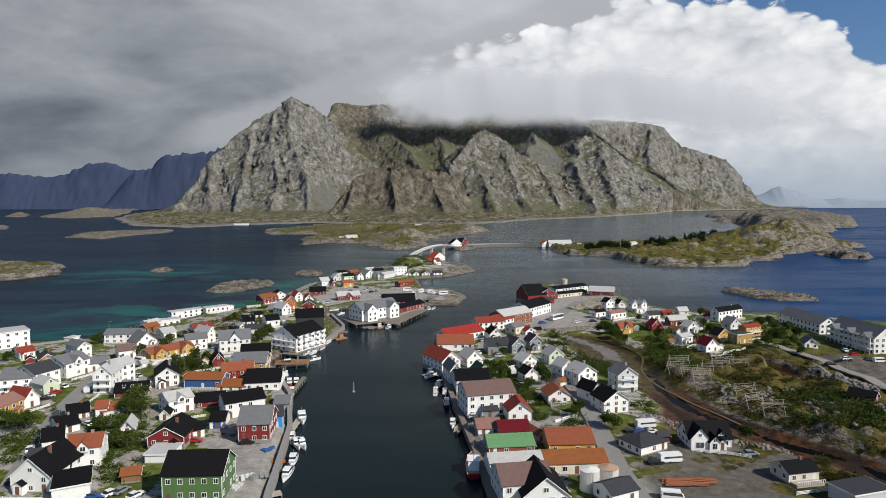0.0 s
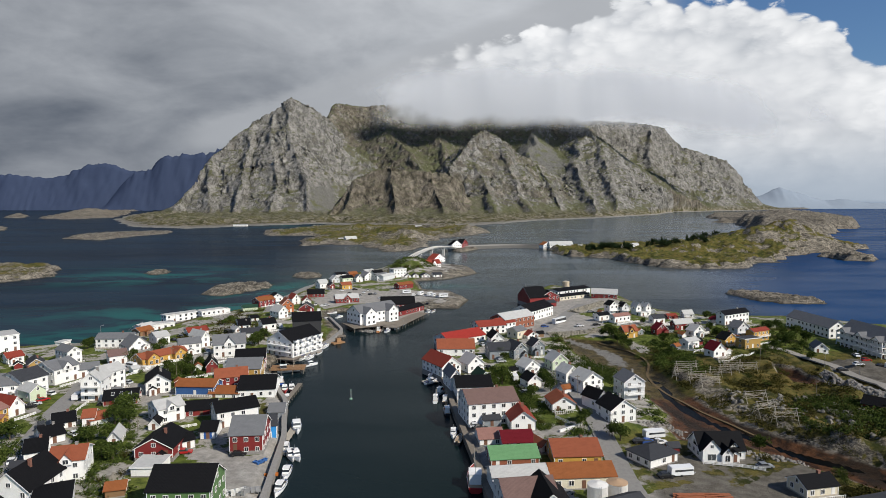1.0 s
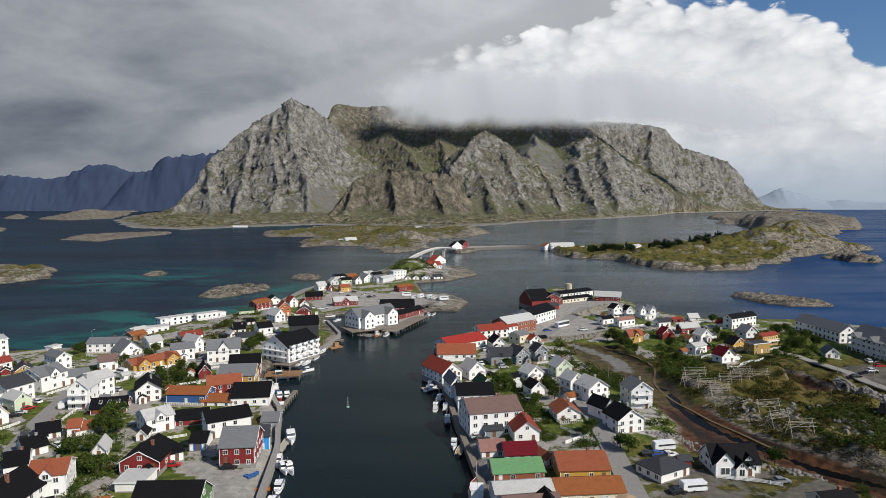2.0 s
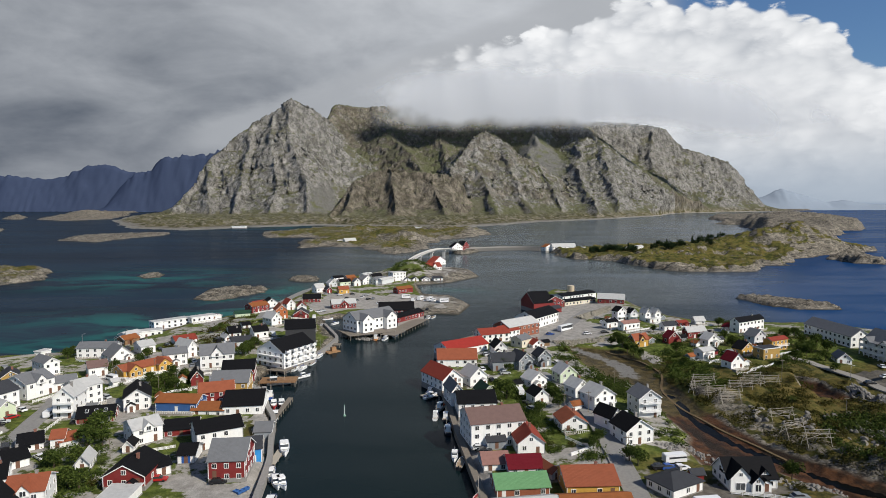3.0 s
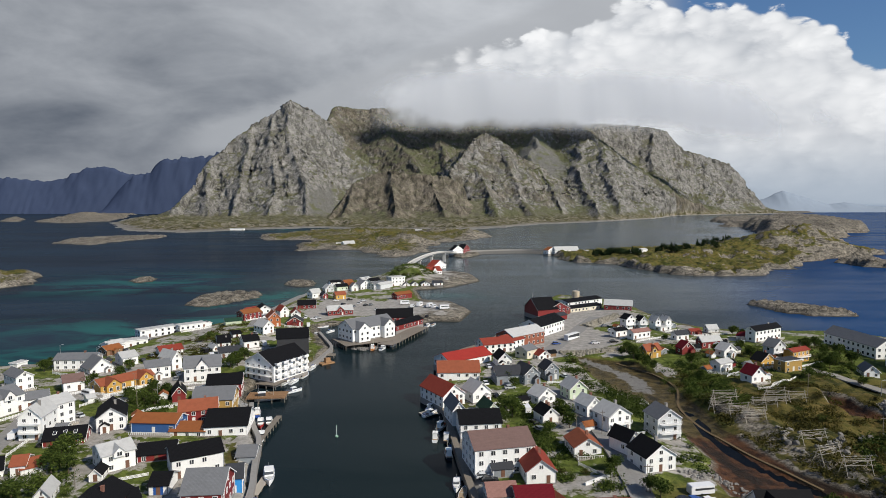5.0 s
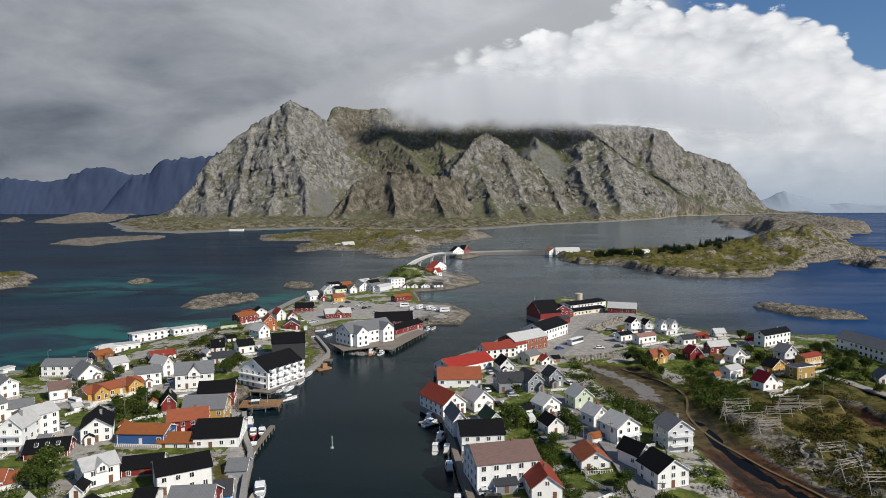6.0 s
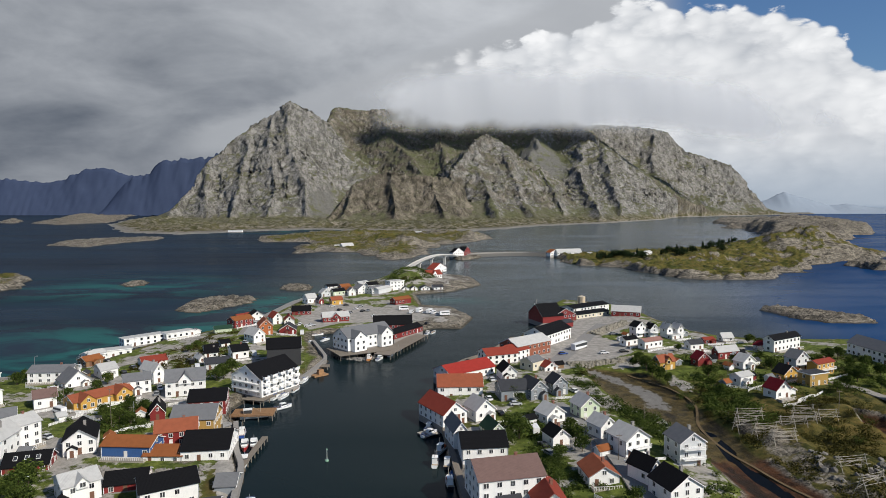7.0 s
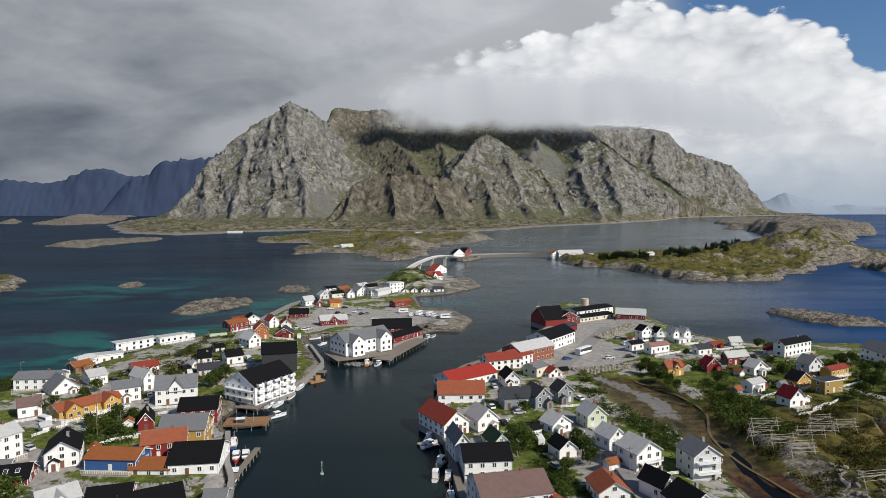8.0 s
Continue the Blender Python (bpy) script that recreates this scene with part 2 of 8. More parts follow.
def mountain_material():
    """Jointed grey and brown rock, with grass on the ledges and benches and scree in the gullies."""
    mat, k = begin("mountain_rock")
    geo = k.add("ShaderNodeNewGeometry")
    pos = geo.outputs["Position"]
    zone = k.add("ShaderNodeVertexColor")
    zone.layer_name = "zone"
    zs = k.add("ShaderNodeSeparateColor")
    k.put(zs.inputs[0], zone.outputs[0])
    brown, lush, loose = zs.outputs
    nrm = k.add("ShaderNodeSeparateXYZ")
    k.put(nrm.inputs[0], geo.outputs["Normal"])
    sep = k.add("ShaderNodeSeparateXYZ")
    k.put(sep.inputs[0], pos)
    n1 = k.noise(pos, 0.0035, 5.0, 0.6)
    n2 = k.noise(pos, 0.014, 7.0, 0.65, 0.5)
    n3 = k.noise(pos, 0.12, 6.0, 0.72)
    tall = k.scaled(pos, (1.0, 1.0, 0.6))
    streak = k.noise(tall, 0.036, 9.0, 0.72, 0.4)
    block = k.noise(tall, 0.024, 8.0, 0.68, 0.6)
    seam = k.ramp(k.math("ABSOLUTE", k.math("SUBTRACT", k.noise(tall, 0.020, 8.0, 0.66, 0.3), 0.5)), 0.020, 0.0)
    joint = k.ramp(k.math("ABSOLUTE", k.math("SUBTRACT", k.noise(k.scaled(pos, (1.0, 1.0, 0.8)), 0.048, 6.0, 0.66, 0.9), 0.5)), 0.028, 0.0)
    ledge = k.ramp(k.math("ABSOLUTE", k.math("SUBTRACT", k.noise(k.scaled(pos, (0.6, 0.6, 1.8)), 0.022, 6.0, 0.6, 0.8), 0.5)), 0.028, 0.0)
    rock = k.mix(k.ramp(streak, 0.34, 0.68), (0.105, 0.101, 0.094), (0.290, 0.279, 0.257))
    rock = k.mix(k.math("MULTIPLY", k.ramp(block, 0.47, 0.60), 0.60), rock, (0.315, 0.300, 0.278))
    dark = k.mix(k.ramp(streak, 0.36, 0.66), (0.075, 0.066, 0.050), (0.225, 0.196, 0.155))
    rock = k.mix(k.ramp(k.math("ADD", brown, k.math("MULTIPLY", k.math("SUBTRACT", n2, 0.5), 1.6)), 0.30, 0.75), rock, dark)
    rock = k.mix(k.math("MULTIPLY", seam, 0.75), rock, (0.030, 0.028, 0.027))
    rock = k.mix(k.math("MULTIPLY", joint, 0.50), rock, (0.045, 0.042, 0.040))
    green = k.mix(k.ramp(n3, 0.3, 0.7), (0.062, 0.068, 0.034), (0.138, 0.142, 0.076))
    green = k.mix(k.ramp(n2, 0.44, 0.62), green, (0.122, 0.116, 0.080))
    scree = k.mix(k.ramp(n3, 0.3, 0.7), (0.105, 0.102, 0.092), (0.185, 0.180, 0.165))
    scree = k.mix(k.ramp(n2, 0.50, 0.66), scree, (0.120, 0.125, 0.068))
    slope = k.math("ADD", nrm.outputs[2], k.math("ADD", k.math("MULTIPLY", k.math("SUBTRACT", n2, 0.5), 0.55), k.math("MULTIPLY", k.math("SUBTRACT", n1, 0.5), 0.7)))
    slope = k.math("ADD", slope, k.math("MULTIPLY", k.math("SUBTRACT", lush, 0.35), 0.26))
    col = k.mix(k.ramp(slope, 0.70, 0.88), rock, green)
    col = k.mix(k.math("MULTIPLY", ledge, k.math("ADD", 0.30, k.math("MULTIPLY", lush, 0.5))), col, green)
    col = k.mix(k.ramp(k.math("ADD", loose, k.math("MULTIPLY", k.math("SUBTRACT", n2, 0.5), 0.9)), 0.45, 0.62), col, scree)
    low = k.ramp(k.math("ADD", sep.outputs[2], k.math("MULTIPLY", n2, 40.0)), 58.0, 26.0)
    heath = k.mix(k.ramp(k.noise(pos, 0.03, 6.0, 0.7), 0.38, 0.62), (0.050, 0.050, 0.022), (0.120, 0.108, 0.052))
    shore = k.mix(k.ramp(k.noise(pos, 0.05, 6.0, 0.7), 0.45, 0.62), heath, (0.240, 0.212, 0.168))
    shore = k.mix(k.ramp(sep.outputs[2], 5.5, 2.5), shore, k.mix(n3, (0.10, 0.095, 0.085), (0.34, 0.32, 0.285)))
    col = k.mix(low, col, shore)
    h = k.math("ADD", k.math("ADD", streak, k.math("MULTIPLY", block, 1.3)), k.math("ADD", k.math("MULTIPLY", seam, -0.35), k.math("MULTIPLY", joint, -0.25)))
    return finish(k, mat, col, 0.95, h, 0.65, 10.0, spec=0.05)


def water_material():
    mat, k = begin("sea_water")
    pos = k.add("ShaderNodeNewGeometry").outputs["Position"]
    sep = k.add("ShaderNodeSeparateXYZ")
    k.put(sep.inputs[0], pos)
    x, y = sep.outputs[0], sep.outputs[1]
    shoal = k.add("ShaderNodeVertexColor")
    shoal.layer_name = "shoal"
    sh = k.add("ShaderNodeSeparateColor")
    k.put(sh.inputs[0], shoal.outputs[0])
    big = k.noise(k.scaled(pos, (0.35, 1.0, 1.0)), 0.008, 5.0, 0.55, 0.6)
    # paler far sound: silty water, plus mirrored cloud put into the body colour
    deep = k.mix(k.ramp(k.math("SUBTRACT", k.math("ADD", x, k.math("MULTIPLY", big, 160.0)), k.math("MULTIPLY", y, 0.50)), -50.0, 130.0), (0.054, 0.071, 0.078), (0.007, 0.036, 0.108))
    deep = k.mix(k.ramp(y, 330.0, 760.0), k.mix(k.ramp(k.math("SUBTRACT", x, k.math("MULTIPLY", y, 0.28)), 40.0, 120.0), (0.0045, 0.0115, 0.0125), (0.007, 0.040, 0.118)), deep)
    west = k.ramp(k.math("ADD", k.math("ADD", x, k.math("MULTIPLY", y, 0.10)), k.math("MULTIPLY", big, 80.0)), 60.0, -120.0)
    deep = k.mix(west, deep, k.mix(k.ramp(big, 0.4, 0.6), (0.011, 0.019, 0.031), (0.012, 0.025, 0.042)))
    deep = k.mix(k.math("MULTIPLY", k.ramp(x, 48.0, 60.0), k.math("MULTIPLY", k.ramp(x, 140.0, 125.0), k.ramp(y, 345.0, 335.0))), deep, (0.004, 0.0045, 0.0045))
    patch = k.noise(k.scaled(pos, (0.5, 1.0, 1.0)), 0.028, 5.0, 0.6, 0.8)
    sand = k.math("MULTIPLY", sh.outputs[0], k.ramp(patch, 0.40, 0.62))
    col = k.mix(sand, deep, (0.014, 0.105, 0.098))
    ripple = k.math("ADD", k.noise(k.scaled(pos, (1.0, 1.6, 1.0)), 0.45, 4.0, 0.6), k.math("MULTIPLY", k.noise(pos, 0.05, 3.0, 0.6), 2.5))
    gust = k.noise(k.scaled(pos, (0.25, 1.0, 1.0)), 0.018, 5.0, 0.6, 0.5)
    rough = k.ramp(gust, 0.35, 0.7, 0.10, 0.26)
    # open water is ruffled by the wind and mirrors less than the lee
    lee = k.math("MULTIPLY", k.math("SUBTRACT", 1.0, west), k.ramp(k.math("SUBTRACT", x, k.math("MULTIPLY", y, 0.50)), 50.0, -120.0))
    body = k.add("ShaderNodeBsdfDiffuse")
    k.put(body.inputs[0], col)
    mirror = k.add("ShaderNodeBsdfGlossy")
    mirror.inputs[0].default_value = (0.92, 0.95, 1.0, 1)
    k.put(mirror.inputs["Roughness"], rough)
    b = k.add("ShaderNodeBump")
    k.put(b.inputs["Height"], ripple)
    b.inputs["Strength"].default_value, b.inputs["Distance"].default_value = 0.30, 0.30
    k.put(mirror.inputs["Normal"], b.outputs[0])
    fres = k.add("ShaderNodeFresnel")
    fres.inputs["IOR"].default_value = 1.33
    gloss = k.math("MULTIPLY", fres.outputs[0], k.math("ADD", k.math("MULTIPLY", lee, k.ramp(y, 250.0, 700.0, 0.20, 0.46)), k.ramp(gust, 0.35, 0.75, 0.22, 0.08)))
    m = k.add("ShaderNodeMixShader")
    k.put(m.inputs[0], gloss)
    k.put(m.inputs[1], body.outputs[0])
    k.put(m.inputs[2], mirror.outputs[0])
    o = k.add("ShaderNodeOutputMaterial")
    k.put(o.inputs[0], m.outputs[0])
    return mat


# rock of the far ranges, with blue distance haze put into the base colour
def hazed_material(name="hazed_rock", dark=(0.036, 0.050, 0.092), pale=(0.050, 0.066, 0.112)):
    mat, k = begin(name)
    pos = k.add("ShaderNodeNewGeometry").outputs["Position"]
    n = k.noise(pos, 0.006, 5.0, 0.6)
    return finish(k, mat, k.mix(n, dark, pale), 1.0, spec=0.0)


def cloud_material():
    mat, k = begin("cloud_vapour")
    pos = k.add("ShaderNodeNewGeometry").outputs["Position"]
    thick = k.add("ShaderNodeVertexColor")
    thick.layer_name = "thick"
    n = k.noise(k.scaled(pos, (1.0, 1.0, 1.4)), 0.004, 5.0, 0.5)
    a = k.math("ADD", thick.outputs[0], k.math("MULTIPLY", k.math("SUBTRACT", n, 0.5), 0.16))
    alpha = k.ramp(a, 0.08, 0.75)
    d = k.add("ShaderNodeBsdfDiffuse")
    d.inputs[0].default_value = (0.74, 0.755, 0.78, 1)
    tr = k.add("ShaderNodeBsdfTranslucent")
    tr.inputs[0].default_value = (0.74, 0.755, 0.78, 1)
    both = k.add("ShaderNodeMixShader")
    both.inputs[0].default_value = 0.4
    k.put(both.inputs[1], d.outputs[0])
    k.put(both.inputs[2], tr.outputs[0])
    clear = k.add("ShaderNodeBsdfTransparent")
    m = k.add("ShaderNodeMixShader")
    k.put(m.inputs[0], alpha)
    k.put(m.inputs[1], clear.outputs[0])
    k.put(m.inputs[2], both.outputs[0])
    o = k.add("ShaderNodeOutputMaterial")
    k.put(o.inputs[0], m.outputs[0])
    return mat


HAZED_ROCK = hazed_material()
# the farthest range: haze colour close to that of the sky
PALE_HAZED_ROCK = hazed_material("pale_hazed_rock", (0.22, 0.26, 0.31), (0.25, 0.29, 0.34))
CLOUD = cloud_material()
ROCK = rock_material()
CLIFF = mountain_material()
SEA = water_material()


# ---- large structure ----
def grid_mesh(name, xs, ys, zfun, mat, zone=None, layer="zone", label="", category="", kind="structure", trim=None, dry=0.0):
    X, Y = np.meshgrid(xs, ys)
    Z = zfun(X, Y)
    nx, ny = len(xs), len(ys)
    verts = np.stack([X, Y, Z], -1).reshape(-1, 3)
    i = np.arange(nx * ny).reshape(ny, nx)
    quads = np.stack([i[:-1, :-1], i[:-1, 1:], i[1:, 1:], i[1:, :-1]], -1).reshape(-1, 4)
    if trim is not None:
        high = verts[:, 2][quads].max(1)
        quads = quads[high > trim]
    me = bpy.data.meshes.new(name)
    me.vertices.add(len(verts))
    me.vertices.foreach_set("co", verts.ravel())
    me.loops.add(quads.size)
    me.loops.foreach_set("vertex_index", quads.ravel())
    me.polygons.add(len(quads))
    me.polygons.foreach_set("loop_start", np.arange(len(quads)) * 4)
    me.polygons.foreach_set("loop_total", np.full(len(quads), 4))
    me.polygons.foreach_set("use_smooth", np.ones(len(quads), bool))
    me.update(calc_edges=True)
    if zone is not None:
        a = me.color_attributes.new(layer, "FLOAT_COLOR", "POINT")
        c = np.ones((len(verts), 4), np.float32)
        v = zone(X, Y)
        c[:, 3] = dry
        c[:, :v.shape[-1]] = v.reshape(-1, v.shape[-1])
        a.data.foreach_set("color", c.ravel())
    me.materials.append(mat)
    return tagged(new(name, me), label, category, kind=kind)


def steps(*spans):
    """Grid lines: (from, to, step) one after another."""
    v = [np.arange(a, b, s) for a, b, s in spans]
    return np.concatenate(v + [[spans[-1][1]]])


def fractal(X, Y, scale, octaves=5, ridged=False, seed=0.0):
    out = np.empty(X.size)
    for i, (a, b) in enumerate(zip(X.ravel() * scale, Y.ravel() * scale)):
        if ridged:
            out[i] = noise.ridged_multi_fractal((a, b, seed), 0.9, 2.1, octaves, 1.0, 2.0)
        else:
            out[i] = noise.fractal((a, b, seed), 0.9, 2.1, octaves)
    return out.reshape(X.shape)


PLAN = 1.2        # metres to one unit of the town plan


def P(*v):
    return np.array(v, float).reshape(-1, 2)


WEST = P(-30, -80, -34, 118, -36, 128, -37, 137, -39, 152, -41, 167, -44, 178, -48, 196, -52, 203, -59, 224, -66, 238, -64, 247, -55, 254,
         -50, 276, -48, 298, -60, 329, -64, 347, -58, 353, -38, 352, -15, 357, -7, 366, 6, 364, 13, 395, 3, 424, -16, 432, -23, 483, 1, 497, 25, 535,
         20, 580, 2, 600, -25, 590)
WEST = np.vstack([WEST, P(-46, 605, -66, 546, -86, 510, -93, 465, -99, 409, -106, 366, -117, 351, -131, 327, -136, 299, -141, 280, -158, 271,
                          -186, 266, -240, 245, -330, 190, -330, -80)])
MARSH = P(117, 232, 121, 227, 122, 215, 127, 210, 122, 203, 114, 210, 113.5, 220)
SILT_SHEEN = P(51, 284, 53, 279, 58.5, 271, 63, 261, 64.7, 248.5, 64.6, 238)
EAST = P(8, -80, 10, 128, 7, 155, 3, 185, -1, 221, -4, 250, -1, 275, 5, 293, 16, 306, 29, 336, 46, 373, 52, 419, 73, 455, 108, 425, 111, 382, 118, 352,
         128, 340, 145, 335, 180, 335, 200, 318, 230, 300, 262, 270, 330, 235, 330, -80)
CREEK = P(66, 271, 68, 248, 69, 221, 68, 202, 69, 185, 74, 174, 80, 164, 85, 156, 92, 148, 98, 135)
POND = P(51, 285, 64, 277, 70, 268, 74, 257, 76, 246, 74, 236, 71, 226, 73, 211, 75, 200, 76, 190, 79, 177, 81, 168, 76, 166, 66, 164, 59, 165, 59, 174, 65, 186, 66, 200, 65, 214, 60, 226, 55, 237, 51, 254, 50, 275)
PAVED = (
    P(-51, 146, -41, 146, -50, 196, -54, 212, -56, 204, -51, 185, -60, 183, -77, 191, -73, 183, -61, 178, -56, 160),
    P(42, 146, 50, 162, 63, 167, 74, 165, 83, 171, 97, 179, 99, 173, 88, 166, 80, 155, 88, 150, 85, 145),
    P(55, 439, 89, 478, 123, 459, 103, 427, 79, 402, 94, 386, 88, 362, 51, 338, 41, 335, 37, 360, 48, 386),
    P(-80, 420, -66, 443, -36, 448, -19, 461, -2, 471, 2, 495, -38, 509, -40, 497, -62, 511, -81, 529, -91, 499, -96, 457),
    P(165, 284, 185, 292, 189, 272, 168, 232, 163, 257, 159, 270),
    P(10, 146, 8, 179, 2, 213, -3, 257, -6, 295, -3, 318, 2, 279, 6, 231, 11, 197, 14, 179, 31, 161, 28, 146),
    P(-80, 279, -71, 265, -61, 238, -51, 207, -54, 207, -66, 238, -84, 279),
    P(-135, 234, -143, 257, -137, 253, -120, 228, -109, 228, -112, 234, -130, 242),
)


def sdf(poly, x, y):
    """Distance to a closed outline, positive inside."""
    d = np.full(x.shape, 1e9)
    inside = np.zeros(x.shape, bool)
    n = len(poly)
    for i in range(n):
        ax, ay = poly[i]
        bx, by = poly[(i + 1) % n]
        ex, ey = bx - ax, by - ay
        wx, wy = x - ax, y - ay
        t = np.clip((wx * ex + wy * ey) / (ex * ex + ey * ey), 0, 1)
        d = np.minimum(d, np.hypot(wx - t * ex, wy - t * ey))
        if ay != by:
            inside ^= ((ay > y) != (by > y)) & (x < ex * (y - ay) / ey + ax)
    return np.where(inside, d, -d)


def line_dist(line, x, y):
    d = np.full(x.shape, 1e9)
    for (ax, ay), (bx, by) in zip(line[:-1], line[1:]):
        ex, ey = bx - ax, by - ay
        t = np.clip(((x - ax) * ex + (y - ay) * ey) / (ex * ex + ey * ey), 0, 1)
        d = np.minimum(d, np.hypot(x - ax - t * ex, y - ay - t * ey))
    return d


def smooth(a, b, v):
    t = np.clip((v - a) / (b - a), 0, 1)
    return t * t * (3 - 2 * t)


def bump(x, y, cx, cy, h, rx, ry):
    return h * np.exp(-((x - cx) / rx) ** 2 - ((y - cy) / ry) ** 2)


def waves(x, y, s, seed=0):
    """Cheap smooth unevenness, about -1 to 1."""
    v = 0
    for k in range(4):
        a = seed * 1.7 + k * 2.4
        v = v + np.sin((x * np.cos(a) + y * np.sin(a)) / s * (1 + 0.37 * k) + a * 3)
    return v / 3


def town(x, y):
    """The height of the two town islands above the sea."""
    x, y = x / PLAN, y / PLAN
    wob = 1.2 * waves(x, y, 5.0, 1) + 0.6 * waves(x, y, 1.9, 2)
    w, e = sdf(WEST, x, y), sdf(EAST, x, y)
    d = np.maximum(w, e)
    d = np.where(d < 30, d + wob * smooth(-2, 6, np.abs(d)), d)
    z = np.where(d > 0, 2.0 * smooth(0, 3.0, d) + 0.3, np.maximum(d * 0.5, -4) + 0.3)
    hill = (bump(x, y, -108, 262, 1.3, 26, 45) + bump(x, y, -90, 200, 0.5, 35, 30) + bump(x, y, -90, 335, 3, 18, 40)
            + bump(x, y, -30, 540, 13, 20, 34) + bump(x, y, 8, 520, 4, 12, 20) + bump(x, y, -2, 385, 1.5, 10, 12)
            + bump(x, y, 43, 192, 2.6, 12, 30) + bump(x, y, 28, 262, 1.6, 14, 25)
            + bump(x, y, 112, 225, 1.6, 22, 30) + bump(x, y, 140, 190, 1.8, 26, 22) + bump(x, y, 135, 275, 2.2, 40, 25)
            + bump(x, y, 90, 300, 2.0, 20, 22) + bump(x, y, 95, 365, 2.0, 10, 30) + bump(x, y, 175, 300, 2.0, 30, 20))
    z = z + hill * smooth(1, 12, d)
    rough = 0.7 * waves(x, y, 2.6, 5) + 1.8 * np.maximum(0, waves(x, y, 6.0, 7)) + 0.5 * waves(x, y, 1.3, 8)
    z = z + rough * smooth(84, 96, x) * smooth(2, 8, d) * smooth(262, 240, y)
    away = line_dist(CREEK, x, y)
    bank = smooth(8, 10, away) * smooth(26, 13, away) * smooth(88, 96, x + 0.25 * (y - 160)) * smooth(2, 8, d) * smooth(235, 215, y)
    z = z + bank * (2.6 + 1.7 * waves(x, y, 2.0, 6))
    mud = np.maximum(np.maximum(smooth(9, 3.5, line_dist(CREEK, x, y)), smooth(-3, 3, sdf(POND, x, y))), smooth(-2.5, 1.0, sdf(MARSH, x, y)))
    z = z * (1 - mud) + mud * (0.35 + 0.15 * waves(x, y, 4.0, 9))
    run = smooth(2.9, 1.4, line_dist(CREEK, x + 1.0 * waves(x, y, 6.0, 3) - 1.5, y)) * smooth(232, 218, y)
    return z - 0.42 * run * mud, d, mud


def ground_z(x, y):
    return float(town(np.array([float(x)]), np.array([float(y)]))[0][0])



def shoal_zone(X, Y):
    X, Y = X / PLAN, Y / PLAN
    z = np.zeros((*X.shape, 3))
    near = smooth(-75, -4, sdf(WEST, X, Y)) * smooth(-55, -105, X + 0.12 * (Y - 300)) * smooth(620, 480, Y) * smooth(240, 290, Y)
    near = np.maximum(near, 0.8 * np.exp(-((X + 165) / 60) ** 2 - ((Y - 345) / 26) ** 2))
    near = np.maximum(near, 0.8 * np.exp(-((X + 245) / 70) ** 2 - ((Y - 520) / 60) ** 2))
    near = np.maximum(near, 0.55 * np.exp(-((X - 0) / 22) ** 2 - ((Y - 445) / 25) ** 2))
    near = np.maximum(near, 0.9 * np.exp(-((X + 118 + 0.25 * (Y - 400)) / 16) ** 2 - ((Y - 400) / 70) ** 2))
    near = np.maximum(near, 0.6 * np.exp(-((X + 330) / 160) ** 2 - ((Y - 1500) / 110) ** 2))
    z[..., 0] = near
    return z


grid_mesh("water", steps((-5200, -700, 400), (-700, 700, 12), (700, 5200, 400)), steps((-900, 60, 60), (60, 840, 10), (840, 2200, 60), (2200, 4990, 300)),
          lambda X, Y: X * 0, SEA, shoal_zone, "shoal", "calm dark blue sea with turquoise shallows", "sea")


def town_zone(X, Y):
    z, d, mud = town(X, Y)
    out = np.zeros((*X.shape, 4))
    paved = np.zeros(X.shape)
    for area in PAVED:
        paved = np.maximum(paved, smooth(-1.5, 1.5, sdf(area, X, Y)))
    X, Y = X / PLAN, Y / PLAN
    moor = smooth(68, 82, X) * smooth(262, 240, Y)
    # trodden and gravelled yards between the houses
    out[..., 0] = np.maximum(paved, (0.47 - 0.30 * smooth(76, 88, X) * smooth(300, 285, Y)) * (1 - moor) * smooth(3, 8, d))
    w = sdf(WEST, X, Y) > 0
    rocky = 0.10 + 0.65 * smooth(7, 1, d) + 0.05 * moor
    rocky = np.maximum(rocky, w * smooth(480, 500, Y) * 0.40)
    rocky = np.maximum(rocky, w * smooth(-22, -14, X) * smooth(345, 355, Y) * 0.9)
    rocky = rocky + 0.5 * smooth(9, 5, line_dist(CREEK, X, Y)) * (1 - mud)
    away = line_dist(CREEK, X, Y)
    rocky = rocky + 0.35 * moor * smooth(8, 11, away) * smooth(22, 13, away)
    rocky = rocky + bump(X, Y, -62, 196, 0.6, 6, 5)
    run = smooth(6.0, 1.0, line_dist(SILT_SHEEN, X + 1.5 * waves(X, Y, 3.0, 4), Y)) * smooth(1.0, 0.6, np.abs(Y - 262) / 30)
    out[..., 0] = out[..., 0] * (1 - smooth(0.15, 0.3, mud)) + 0.75 * run * mud
    rusty = np.maximum(smooth(208, 190, Y), smooth(-4, 0, sdf(MARSH, X, Y)))
    out[..., 1] = np.where(mud > 0.25, rusty, rocky)
    out[..., 2] = mud
    # bare brown gravel and heath on the southern side
    out[..., 3] = 0.22 + 0.76 * np.maximum(moor, smooth(36, 50, X) * smooth(172, 160, Y))
    return out


grid_mesh("ground", steps((-396, -230, 3.5), (-230, 300, 1.7), (300, 396, 3.5)), steps((-96, 72, 8.0), (72, 550, 1.7), (550, 770, 2.8)),
          lambda X, Y: town(X, Y)[0], ROCK, town_zone, label="grassy and rocky town islands with paved quays", category="ground", trim=-1.5, dry=0.0)


HEIGHTS = []


